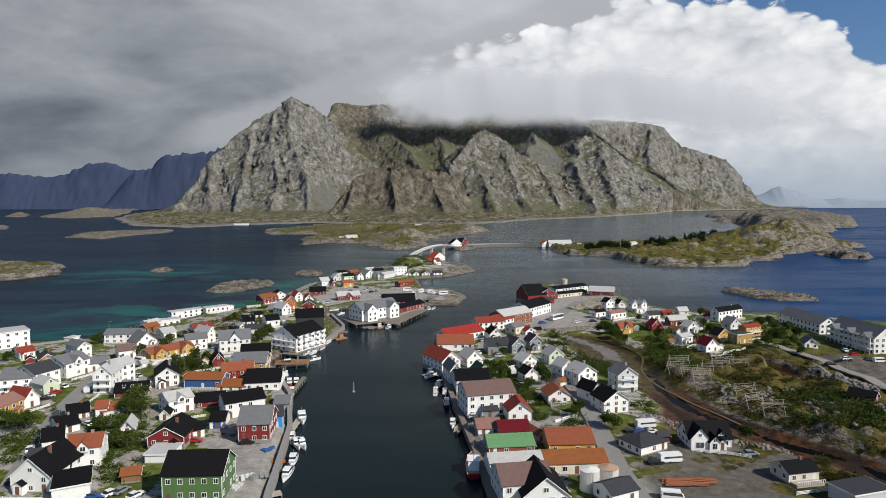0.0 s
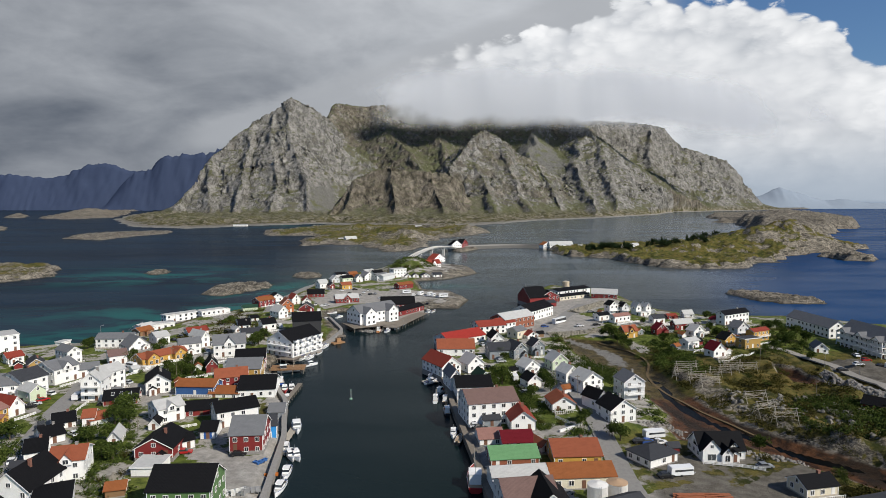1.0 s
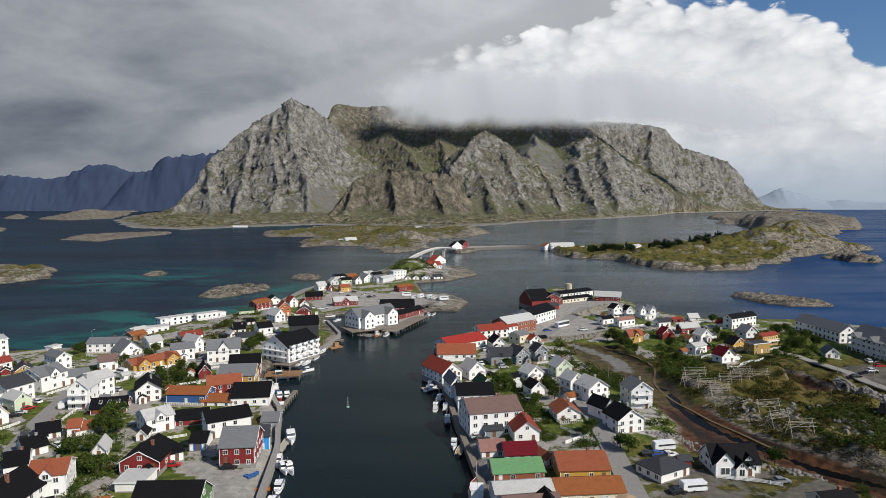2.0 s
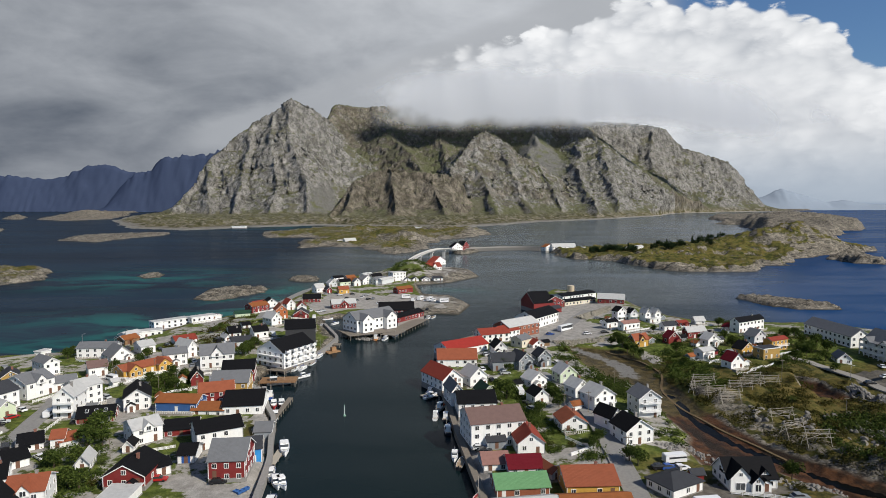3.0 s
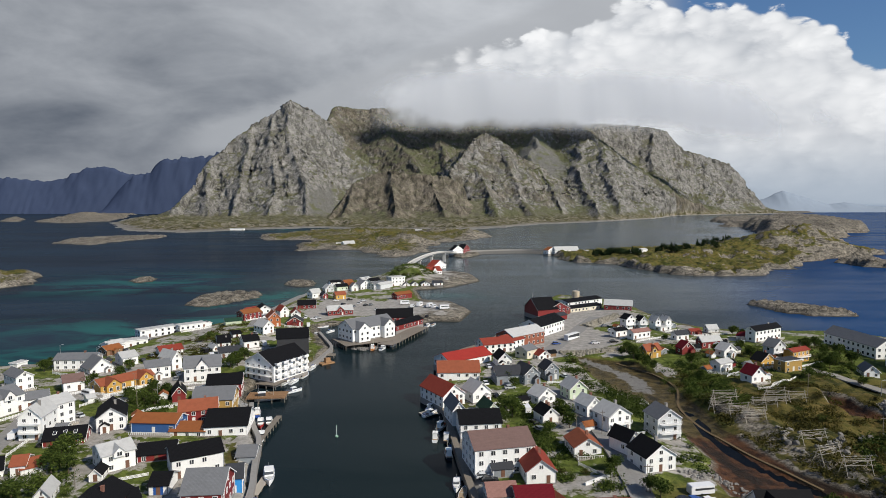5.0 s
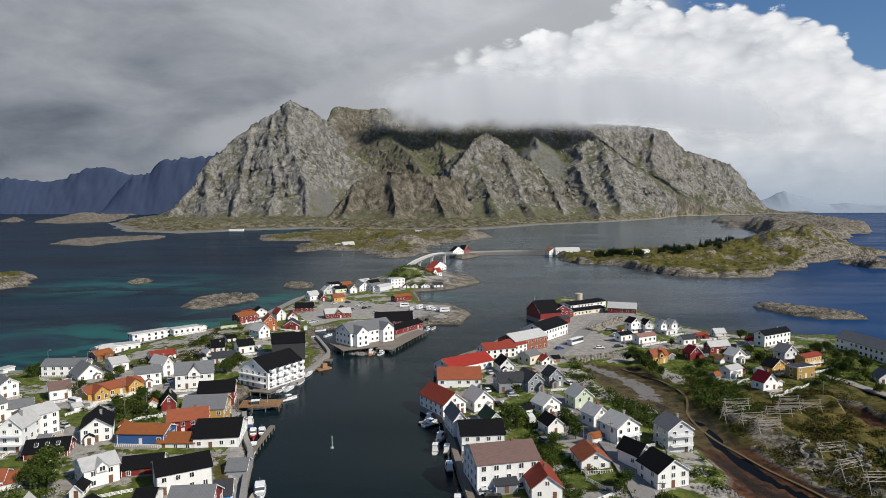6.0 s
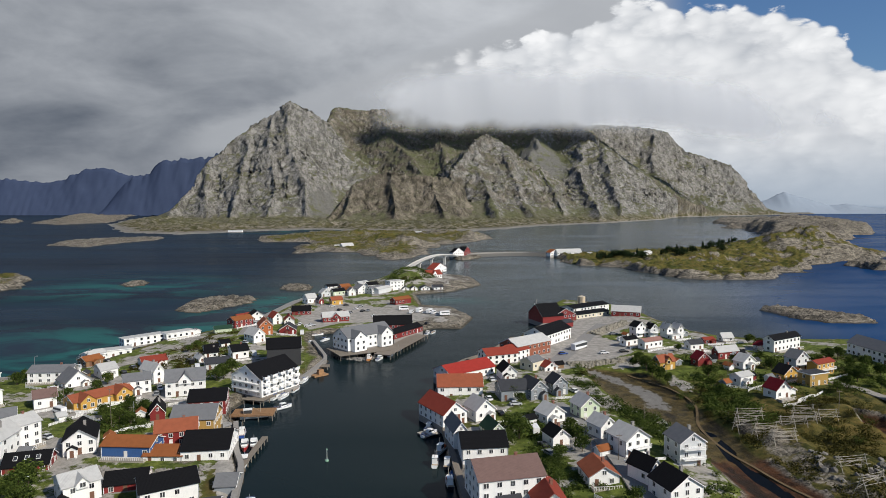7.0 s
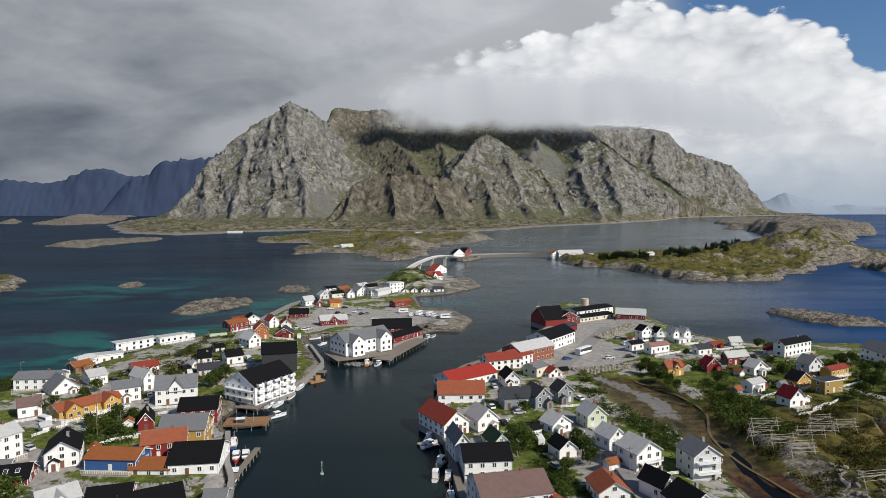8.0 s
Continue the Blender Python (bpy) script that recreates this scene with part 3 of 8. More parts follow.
def land_z(x, y):
    """The height of any island at a place."""
    a, b = np.array([[float(x)]]), np.array([[float(y)]])
    return max(float(h(a, b)[0, 0]) for h in HEIGHTS)


def island(name, outline, top, lumps, step=2.5, rock=0.6, label="bare grey rock skerry in the sea", beach=4.0):
    """A low rock island: an outline, its usual height and extra lumps (x, y, height, radius)."""
    lo, hi = outline.min(0) - 8, outline.max(0) + 8
    size = float((hi - lo).max())

    def height(X, Y):
        d = sdf(outline, X, Y)
        d = d + (fractal(X, Y, 12.0 / size, 4, seed=size) * size * 0.03 + fractal(X, Y, 45.0 / size, 3, seed=size) * size * 0.008)
        z = np.where(d > 0, top * smooth(0, beach * 1.5, d) + 0.25 * np.minimum(d, 4), np.maximum(d * 0.4, -3))
        for cx, cy, h, r in lumps:
            z = z + bump(X, Y, cx, cy, h, r, r) * smooth(0, beach * 2.5, d)
        crag = fractal(X, Y, max(22.0 / size, 0.05), 6, True, size) - 1.1
        return z + smooth(0, beach, d) * (crag * min(6.5, 1.05 * top + 0.2) + (fractal(X, Y, 0.12, 4, True, 3.0) - 1.1) * 0.9 + (fractal(X, Y, 0.33, 3, True, 6.0) - 1.1) * 0.35)

    def zone(X, Y):
        z = np.zeros((*X.shape, 3))
        d = sdf(outline, X, Y)
        z[..., 1] = np.clip(rock + 0.6 * smooth(beach * 1.8, 0, d), 0, 1)
        return z

    HEIGHTS.append(height)
    return grid_mesh(name, np.arange(lo[0], hi[0] + step, step), np.arange(lo[1], hi[1] + step, step), height, ROCK, zone,
                     label=label, category="island", trim=-1.0, dry=0.85)


island("island", P(138, 939, 145, 844, 214, 779, 201, 745, 250, 688, 318, 677, 349, 730, 388, 750, 430, 824, 509, 884, 624, 948, 576, 1080, 396, 1056, 300, 1020, 192, 960), 4.5, [(424, 912, 16, 46), (481, 936, 19, 55), (290, 840, 7, 36), (367, 912, 9, 43), (245, 816, 6, 22), (534, 960, 11, 48), (366, 828, 10, 22), (436, 888, 11, 22), (315, 828, 9, 17), (494, 924, 15, 31)], 2.6, 0.22, "grassy rock island with low dark trees and a bare shore", 6.0)
island("skerry", P(-0, 931, 7, 974, 41, 1009, 52, 974, 41, 930, 18, 891), 1.8, [], 1.6, 0.8, "small rock islet at the foot of the bridge", 3.0)
island("skerry", P(217, 504, 234, 517, 252, 498, 272, 465, 266, 454, 238, 455, 223, 473), 1.5, [], 1.5, 0.95, "bare pale rock skerry in the sea", 4.0)
island("skerry", P(474, 823, 563, 923, 524, 784, 501, 755, 477, 770), 3.5, [(469, 768, 14, 19)], 2.0, 0.7, "low rock skerry with a grassy crown", 5.0)
island("skerry", P(-193, 500, -198, 539, -183, 564, -151, 560, -149, 535, -161, 512, -172, 491), 1.2, [], 1.5, 0.8, "low rock skerry with dry grass on top", 4.0)
island("skerry", P(-150, 615, -149, 648, -123, 633, -120, 605, -135, 601), 1.2, [], 1.5, 0.9, "small bare rock skerry in the sea", 3.0)
island("skerry", P(-306, 644, -304, 676, -287, 665, -281, 639, -291, 629), 0.6, [], 1.2, 1.0, "small bare rock skerry in the sea", 3.0)
island("skerry", P(-407, 573, -392, 581, -382, 607, -397, 650, -438, 706, -515, 725, -672, 516, -672, 456), 3.0, [(-361, 516, 25, 48)], 3.0, 0.45, "low rock skerry with a grassy crown", 6.0)
island("skerry", P(-734, 1214, -791, 1375, -727, 1470, -642, 1494, -614, 1394, -640, 1249, -637, 1162), 1.6, [], 5.0, 0.95, "long low bare rock skerry in the sea", 8.0)
island("skerry", P(-400, 1389, -396, 1515, -353, 1698, -146, 1763, 84, 1651, 88, 1424, 51, 1334, -24, 1200, -41, 987, -74, 901, -128, 1012, -192, 1065, -237, 1014, -258, 1094, -243, 1222, -287, 1300, -363, 1301), 4.0, [(-109, 1200, 18, 48), (-196, 1440, 14, 54), (-16, 1440, 13, 60), (-286, 1380, 4, 36), (-73, 1140, 15, 30), (46, 1380, 12, 30)], 4.5, 0.42, "low rock foreland with heath and dry grass", 14.0)
island("skerry", P(1013, 2523, 1270, 2968, 1926, 3579, 1520, 2497, 1032, 1591, 922, 1534, 790, 1296, 691, 1203, 710, 1362, 797, 1770, 895, 2028), 8.0, [(952, 1800, 32, 168), (772, 1620, 21, 96), (743, 1380, 14, 60), (880, 1500, 19, 72)], 7.0, 0.75, "long bare grey rock island", 16.0)
island("skerry", P(2027, 4598, 3109, 6298, 3284, 5398, 2526, 4546), 6.0, [(2443, 4200, 39, 180), (2208, 4320, 42, 144)], 20.0, 0.9, "far low rock island", 30.0)
island("skerry", P(-1660, 2582, -1939, 3171, -2322, 4304, -2120, 4286, -1406, 2649, -1462, 2426), 6.0, [(-1562, 2760, 29, 96), (-1564, 3000, 28, 96)], 12.0, 0.8, "far low dark rock island", 20.0)
island("skerry", P(-1876, 2674, -2343, 3451, -1972, 2955, -1745, 2586), 3.0, [], 8.0, 0.9, "far low dark rock island", 10.0)
island("skerry", P(-1154, 1593, -1252, 1762, -1176, 1689, -1076, 1533), 2.0, [], 5.0, 0.9, "small bare rock skerry in the sea", 6.0)


# ---- mountains ----
# each mass: crest lines of (x, y, height), how steep the walls fall, and how brown, how green and how craggy the rock is
# the back plateau's high brown share is cloud shade put into its rock colour
PEAK, BENCH, SHADED_CORRIE, HILL, CRAG, PROW, CAPE = (0.15, 0.38, 1.0), (0.35, 0.72, 0.4), (0.7, 0.62, 0.65), (1.0, 0.3, 0.95), (0.45, 0.42, 0.95), (0.10, 0.22, 1.0), (0.25, 0.35, 0.9)
RIDGES = (
    ([(-1128, 2560, 28), (-1112, 2640, 69), (-1119, 2760, 127), (-1096, 2820, 188), (-1073, 2900, 263), (-1025, 2960, 327), (-985, 3000, 383), (-934, 3040, 448), (-834, 3070, 505), (-753, 3090, 572), (-665, 3120, 536), (-618, 3200, 500), (-603, 3300, 485)], 2.0, PEAK),
    ([(-753, 3090, 572), (-739, 2980, 432), (-682, 2840, 279), (-588, 2700, 150), (-575, 2600, 55)], 1.48, PEAK),
    ([(-934, 3040, 448), (-907, 2900, 309), (-884, 2740, 175), (-852, 2560, 44)], 1.56, PEAK),
    ([(-1073, 2900, 263), (-1017, 2700, 126), (-962, 2560, 28)], 1.56, PEAK),
    ([(-834, 3070, 505), (-803, 2900, 334), (-732, 2720, 174), (-709, 2540, 33)], 1.48, PEAK),
    ([(-603, 3300, 485), (-498, 3250, 351), (-386, 3150, 240), (-252, 3050, 165), (-180, 2850, 70)], 0.85, BENCH),
    ([(-676, 3700, 528), (-688, 3900, 648), (-674, 3960, 677), (-571, 4000, 662), (-474, 4040, 668)], 1.5, SHADED_CORRIE),
    ([(-474, 4040, 668), (-263, 4080, 680), (-12, 4080, 690), (311, 4080, 700), (597, 4080, 690), (758, 4020, 628)], 0.94, SHADED_CORRIE),
    ([(-474, 4040, 658), (-337, 3700, 454), (-190, 3400, 325), (-120, 3150, 200), (-80, 2900, 90)], 1.01, SHADED_CORRIE),
    ([(-120, 4080, 652), (-40, 3650, 420), (-10, 3300, 250), (10, 3000, 110)], 1.01, SHADED_CORRIE),
    ([(560, 4040, 640), (480, 3600, 420), (420, 3300, 260), (400, 3050, 140), (390, 2800, 60)], 0.95, BENCH),
    ([(-425, 2240, 18), (-378, 2300, 96), (-332, 2350, 159), (-268, 2380, 187), (-216, 2390, 200), (-125, 2400, 188), (-19, 2420, 178), (48, 2440, 147)], 1.9, HILL),
    ([(-332, 2350, 159), (-359, 2230, 54)], 1.35, HILL),
    ([(-216, 2390, 200), (-200, 2270, 87), (-181, 2190, 25)], 1.35, HILL),
    ([(-71, 2410, 184), (-37, 2290, 77), (-6, 2200, 25)], 1.35, HILL),
    ([(4, 2620, 217), (61, 2760, 292), (109, 2880, 362), (177, 2920, 399), (243, 2940, 355), (323, 2980, 299), (423, 3050, 253), (535, 3150, 190)], 1.75, CRAG),
    ([(109, 2880, 362), (124, 2700, 221), (152, 2480, 100), (177, 2290, 25)], 0.95, CRAG),
    ([(243, 2940, 355), (271, 2740, 199), (300, 2560, 89), (327, 2420, 25)], 0.95, CRAG),
    ([(423, 3050, 253), (451, 2800, 128), (459, 2620, 36)], 1.08, CRAG),
    ([(61, 2760, 292), (28, 2620, 170), (48, 2450, 78)], 1.22, CRAG),
    ([(758, 4020, 598), (769, 3860, 546), (798, 3740, 496), (862, 3600, 408), (924, 3480, 300), (959, 3380, 192), (985, 3260, 85)], 2.1, PROW),
    ([(798, 3740, 496), (681, 3400, 289), (630, 3000, 131), (624, 2760, 78), (608, 2640, 25)], 0.95, PROW),
    ([(862, 3600, 408), (799, 3240, 222), (779, 2960, 78), (744, 2800, 25)], 0.95, PROW),
    ([(924, 3480, 300), (890, 3200, 135), (850, 3000, 39)], 0.85, PROW),
    ([(885, 4250, 597), (1008, 4300, 608), (1189, 4340, 602), (1363, 4350, 586), (1448, 4350, 561), (1537, 4360, 490), (1596, 4370, 433), (1740, 4390, 393), (1904, 4410, 348), (1993, 4430, 283), (2077, 4460, 171), (2216, 4500, 49)], 2.1, CAPE),
    ([(1100, 4320, 500), (1060, 4000, 260), (1040, 3700, 110)], 0.65, BENCH),
    ([(1363, 4350, 576), (1276, 4050, 294), (1269, 3850, 80)], 1.10, CAPE),
    ([(1537, 4360, 490), (1477, 4160, 227), (1472, 4080, 51)], 1.51, CAPE),
    ([(1740, 4390, 393), (1671, 4230, 192), (1644, 4150, 43)], 1.51, CAPE),
    ([(1904, 4410, 348), (1863, 4280, 118)], 1.51, CAPE),
)
COAST = P(-1235, 2348, -865, 1750, -679, 1641, -556, 1815, -402, 1936, -251, 1845, 60, 1795, 310, 2217, 565, 2470, 948, 2988, 1280, 3630, 1920, 4128, 2340, 4320, 2400, 4896, -1680, 4896, -1560, 3120)
FAR_C = [(2159, 8), (2265, 68), (2372, 103), (2508, 167), (2612, 137), (2761, 89), (2849, 63), (2977, 76), (3151, 49), (3497, 31)]
FAR_A = [(-3773, 172), (-3554, 248), (-3294, 282), (-3167, 265), (-2996, 243), (-2866, 272), (-2734, 348), (-2563, 352), (-2394, 305), (-2096, 296), (-1585, 253)]
FAR_B = [(-2459, 36), (-2350, 186), (-2244, 286), (-2121, 302), (-2036, 399), (-1832, 406), (-1669, 438), (-1385, 437), (-1105, 284)]
CLOUD_Y, CLOUD_BASE = 3600, [580, 574, 568, 567, 568, 570, 564, 542, 488, 420]


SCREES = ((-530, 2720, 62, 230), (-330, 2900, 110, 160), (500, 3500, 170, 260), (1080, 3900, 110, 220))


def mountain_form(X, Y):
    """Height, and how brown, green, craggy and scree-covered the mountain is."""
    inland = 14 + 24 * smooth(3150, 3500, Y) * smooth(1000, 700, X)
    wx = X + inland * fractal(X, Y, 0.008, 4, seed=3.0)
    wy = Y + inland * fractal(X, Y, 0.008, 4, seed=8.0)
    rib = fractal(X, Y, 0.0075, 4, seed=21.0)
    scree = np.zeros(X.shape)
    for cx, cy, rx, ry in SCREES:
        scree = np.maximum(scree, np.exp(-((X - cx) / rx) ** 2 - ((Y - cy) / ry) ** 2))
    h = np.full(X.shape, -20.0)
    crest = np.full(X.shape, 1e9)
    look_of = np.zeros((*X.shape, 3))
    for line, steep, kind in RIDGES:
        for (ax, ay, az), (bx, by, bz) in zip(line[:-1], line[1:]):
            ex, ey = bx - ax, by - ay
            t = np.clip(((wx - ax) * ex + (wy - ay) * ey) / (ex * ex + ey * ey), 0, 1)
            d = np.hypot(wx - ax - t * ex, wy - ay - t * ey)
            top = np.maximum(az + t * (bz - az), 20.0)
            u = np.clip(d * steep * np.clip(1 + 0.16 * rib, 0.75, 1.35) / (1.35 * top), 0, 1)
            part_h = top * (1 - u) ** 1.35
            better = part_h > h
            h = np.where(better, part_h, h)
            crest = np.where(better, d, crest)
            look_of = np.where(better[..., None], kind, look_of)
    # frost and scree round the valleys between the spurs
    soft = h
    for _ in range(2):
        for axis in (0, 1):
            soft = sum(np.roll(soft, i, axis) for i in range(-8, 9)) / 17
    h = h + (np.maximum(soft, h * 0.9) - h) * (0.15 + 0.85 * smooth(5, 60, crest))
    d = sdf(COAST, X, Y) + 25 * fractal(X, Y, 0.02, 4, seed=5.0)
    crag = look_of[..., 2] * (1 - 0.85 * scree)
    rid = fractal(X, Y, 0.012, 7, True, 2.0)
    gully = fractal(X, Y, 0.032, 5, True, 7.0)
    fine = fractal(X, Y, 0.060, 5, True, 4.0)
    amp = smooth(15, 130, h)
    away = 0.12 + 0.88 * smooth(0, 110, crest)
    h = h + amp * crag * ((rid - 1.15) * 20 * away + (gully - 1.15) * 12 * away + (fine - 1.1) * 8 * (0.3 + 0.7 * away))
    low = 2.5 + 20 * smooth(0, 170, d) * (fractal(X, Y, 0.010, 6, True, 9.0) * 0.62)
    h = np.maximum(h, low) + 2.5 * smooth(0, 60, d) * (fine - 1.1)
    z = np.where(d > 0, h * smooth(0, 14, d) + 0.3, np.maximum(d * 0.2, -4))
    return z, look_of, crag, scree


def mountain():
    xs, ys = steps((-1800, -1180, 14), (-1180, 1200, 5.5), (1200, 2150, 7), (2150, 2500, 16)), steps((1560, 2150, 9), (2150, 3400, 5.5), (3400, 4100, 8), (4100, 4500, 6), (4500, 4950, 20))
    X, Y = np.meshgrid(xs, ys)
    z, look_of, crag, scree = mountain_form(X, Y)
    zone = np.stack([look_of[..., 0], look_of[..., 1], scree], -1)
    ob = grid_mesh("mountain", xs, ys, lambda X, Y: z, CLIFF, lambda X, Y: zone, label="steep grey rock mountain with grassy ledges above the sea", category="mountain", trim=-1.0)
    # blocks and overhangs: the steep walls are pushed in and out of the slope
    gy, gx = np.gradient(z, ys, xs)
    g = np.hypot(gx, gy) + 1e-6
    push = smooth(0.45, 1.1, g) * smooth(12, 60, z) * crag
    co = np.stack([X, Y, z], -1).reshape(-1, 3)
    p, ux, uy = push.ravel(), (-gx / g).ravel(), (-gy / g).ravel()
    for i in np.nonzero(p > 0.05)[0]:
        x, y, h = co[i]
        v = 20.0 * noise.fractal((x * 0.009, y * 0.009, h * 0.012), 0.9, 2.1, 5) + 6.0 * (noise.ridged_multi_fractal((x * 0.035, y * 0.035, h * 0.05), 0.9, 2.1, 4, 1.0, 2.0) - 1.1)
        co[i, 0] += ux[i] * p[i] * v
        co[i, 1] += uy[i] * p[i] * v
    ob.data.vertices.foreach_set("co", co.ravel())
    ob.data.update()


mountain()


def far_ridge(name, line, base_y, label, mat=HAZED_ROCK):
    """A far mountain range: a crest of (x, height) and slopes on both sides."""
    xs = np.array([p[0] for p in line], float)
    hs = np.array([p[1] for p in line], float)

    def height(X, Y):
        h = np.interp(X, xs, hs)
        u = np.clip(np.abs(Y - base_y) / 150, 0, 1)
        return h * (1 - u) * (1 + 0.05 * fractal(X, Y, 0.012, 4, seed=1.0)) + (fractal(X, Y, 0.02, 5, True, 6.0) - 1.1) * 0.04 * h - 2 * u

    return grid_mesh(name, np.arange(xs[0], xs[-1], 14.0), np.arange(base_y - 150, base_y + 150, 12.0), height, mat, label=label, category="mountain", kind="structure")


far_ridge("backdrop", FAR_A, 4780.0, "far mountain range tinted dark blue by haze beyond the water")
far_ridge("backdrop", FAR_B, 4560.0, "far mountain headland tinted dark blue by haze beyond the water")
far_ridge("backdrop", FAR_C, 4850.0, "far mountains tinted pale blue by haze behind the open sea", PALE_HAZED_ROCK)


def cloud_bank():
    """The low cloud that sits on the summits: a soft bank with a thinning underside."""
    xs, vs = np.arange(-900, 2300, 16.0), np.linspace(0, 1, 46)
    X, V = np.meshgrid(xs, vs)
    n = fractal(X, V * 700, 0.0030, 4, seed=11.0)
    n2 = fractal(X, V * 700, 0.010, 4, seed=17.0)
    base = np.interp(X, [-900, -500, -200, 0, 400, 800, 1000, 1300, 1600, 2300], CLOUD_BASE) + 16 * fractal(X, X * 0, 0.0035, 4, seed=2.0)
    Y = CLOUD_Y + 130 * V ** 2 - 14 * fractal(X, V * 700, 0.0020, 2, seed=4.0)
    Z = base - 190 + V * 560
    verts = np.stack([X, Y, Z], -1).reshape(-1, 3)
    nx, ny = len(xs), len(vs)
    i = np.arange(nx * ny).reshape(ny, nx)
    quads = np.stack([i[:-1, :-1], i[:-1, 1:], i[1:, 1:], i[1:, :-1]], -1).reshape(-1, 4)
    me = bpy.data.meshes.new("low_cloud")
    me.from_pydata(verts.tolist(), [], quads.tolist())
    me.polygons.foreach_set("use_smooth", np.ones(len(me.polygons), bool))
    fade = (0.24 * smooth(0.0, 0.26, V) + 0.76 * smooth(0.15, 0.43, V + 0.05 * n + 0.02 * n2)) * smooth(0.96, 0.42, V + 0.07 * n) * smooth(-560, -120, X + 150 * n) * smooth(2250, 1500, X + 200 * n)
    a = me.color_attributes.new("thick", "FLOAT_COLOR", "POINT")
    c = np.ones((len(verts), 4), np.float32)
    c[:, :3] = fade.reshape(-1, 1)
    a.data.foreach_set("color", c.ravel())
    me.materials.append(CLOUD)
    return tagged(new("low_cloud", me), "white low cloud resting on the mountain summits", "cloud", kind="stuff")


cloud_bank()


# ---- building blocks ----
class Shape:
    """Collects simple solids into one mesh."""

    def __init__(self):
        self.v, self.f = [], []

    def solid(self, pts, faces):
        n = len(self.v)
        self.v += [tuple(p) for p in pts]
        self.f += [tuple(n + i for i in q) for q in faces]
        return self

    def box(self, x0, x1, y0, y1, z0, z1):
        p = [(x, y, z) for z in (z0, z1) for x, y in ((x0, y0), (x1, y0), (x1, y1), (x0, y1))]
        return self.solid(p, ((3, 2, 1, 0), (4, 5, 6, 7), (0, 1, 5, 4), (1, 2, 6, 5), (2, 3, 7, 6), (3, 0, 4, 7)))

    def prism(self, profile, y0, y1, across=False):
        """A profile of (x, z) pushed from y0 to y1; across: of (y, z), pushed along x."""
        n = len(profile)
        if across:
            p = [(t, a, b) for t in (y0, y1) for a, b in profile]
        else:
            p = [(a, t, b) for t in (y0, y1) for a, b in profile]
        faces = [tuple(range(n)), tuple(range(2 * n - 1, n - 1, -1))]
        faces += [(i, i + n, (i + 1) % n + n, (i + 1) % n) for i in range(n)]
        return self.solid(p, faces)

    def rod(self, a, b, r, r2=None, n=6, caps=True):
        a, b = Vector(a), Vector(b)
        q = (b - a).to_track_quat("Z", "Y")
        r2 = r if r2 is None else r2
        p = [a + q @ Vector((r * math.cos(t), r * math.sin(t), 0)) for t in (2 * math.pi * i / n for i in range(n))]
        p += [b + q @ Vector((r2 * math.cos(t), r2 * math.sin(t), 0)) for t in (2 * math.pi * i / n for i in range(n))]
        faces = [(i, (i + 1) % n, (i + 1) % n + n, i + n) for i in range(n)]
        if caps:
            faces += [tuple(range(n - 1, -1, -1)), tuple(range(n, 2 * n))]
        return self.solid(p, faces)

    def mesh(self, name, material, smooth_shade=False):
        me = bpy.data.meshes.new(name)
        me.from_pydata(self.v, [], self.f)
        bm = bmesh.new()
        bm.from_mesh(me)
        bmesh.ops.recalc_face_normals(bm, faces=bm.faces)
        bm.to_mesh(me)
        bm.free()
        if smooth_shade:
            me.polygons.foreach_set("use_smooth", np.ones(len(me.polygons), bool))
        me.materials.append(material)
        return me


def part(name, shape, material, parent, label="", m=None, smooth_shade=False):
    """One mesh object under a thing or under a part. shape: a Shape, or a mesh to share."""
    me = shape if isinstance(shape, bpy.types.Mesh) else shape.mesh(name, material, smooth_shade)
    ob = new(name, me)
    ob.parent = parent
    if m is not None:
        ob.matrix_local = m
    return tagged(ob, label)


def thing(name, m, label, category, group="", kind=""):
    ob = new(name)
    ob.empty_display_size = 0.5
    ob.matrix_world = m
    return tagged(ob, label, category, group, kind)


WALLS = {"white": (0.82, 0.81, 0.78), "pale_grey": (0.58, 0.59, 0.59), "grey": (0.24, 0.26, 0.28), "red": (0.20, 0.022, 0.020), "orange": (0.42, 0.12, 0.035),
         "yellow": (0.52, 0.30, 0.06), "ochre": (0.40, 0.25, 0.07), "blue": (0.035, 0.10, 0.26), "bright_blue": (0.03, 0.25, 0.60), "green": (0.085, 0.165, 0.055),
         "pale_green": (0.55, 0.62, 0.45), "cream": (0.68, 0.62, 0.48), "dark": (0.035, 0.035, 0.038), "rust": (0.26, 0.085, 0.045), "wood": (0.24, 0.14, 0.07)}
ROOFS = {"black": (0.0075, 0.0075, 0.0085), "grey": (0.16, 0.163, 0.17), "light": (0.46, 0.455, 0.44), "orange": (0.27, 0.083, 0.043), "red": (0.24, 0.046, 0.030),
         "bright_red": (0.30, 0.034, 0.026), "dark_red": (0.13, 0.010, 0.016), "brown": (0.175, 0.112, 0.098), "green": (0.13, 0.27, 0.125), "dark_green": (0.022, 0.055, 0.035),
         "rust": (0.25, 0.088, 0.032), "pink": (0.27, 0.145, 0.12), "slate": (0.045, 0.047, 0.053)}
WHITE = paint("white_paint", (0.80, 0.79, 0.77), 0.5, 0.15)
CONCRETE = paint("concrete", (0.27, 0.255, 0.235), 0.85, 0.5)
BRICK = paint("chimney_brick", (0.22, 0.10, 0.07), 0.85, 0.5)
STEEL = paint("steel", (0.35, 0.36, 0.37), 0.45, 0.3, 0.6)
TIMBER = paint("grey_timber", (0.20, 0.17, 0.135), 0.85, 0.6)
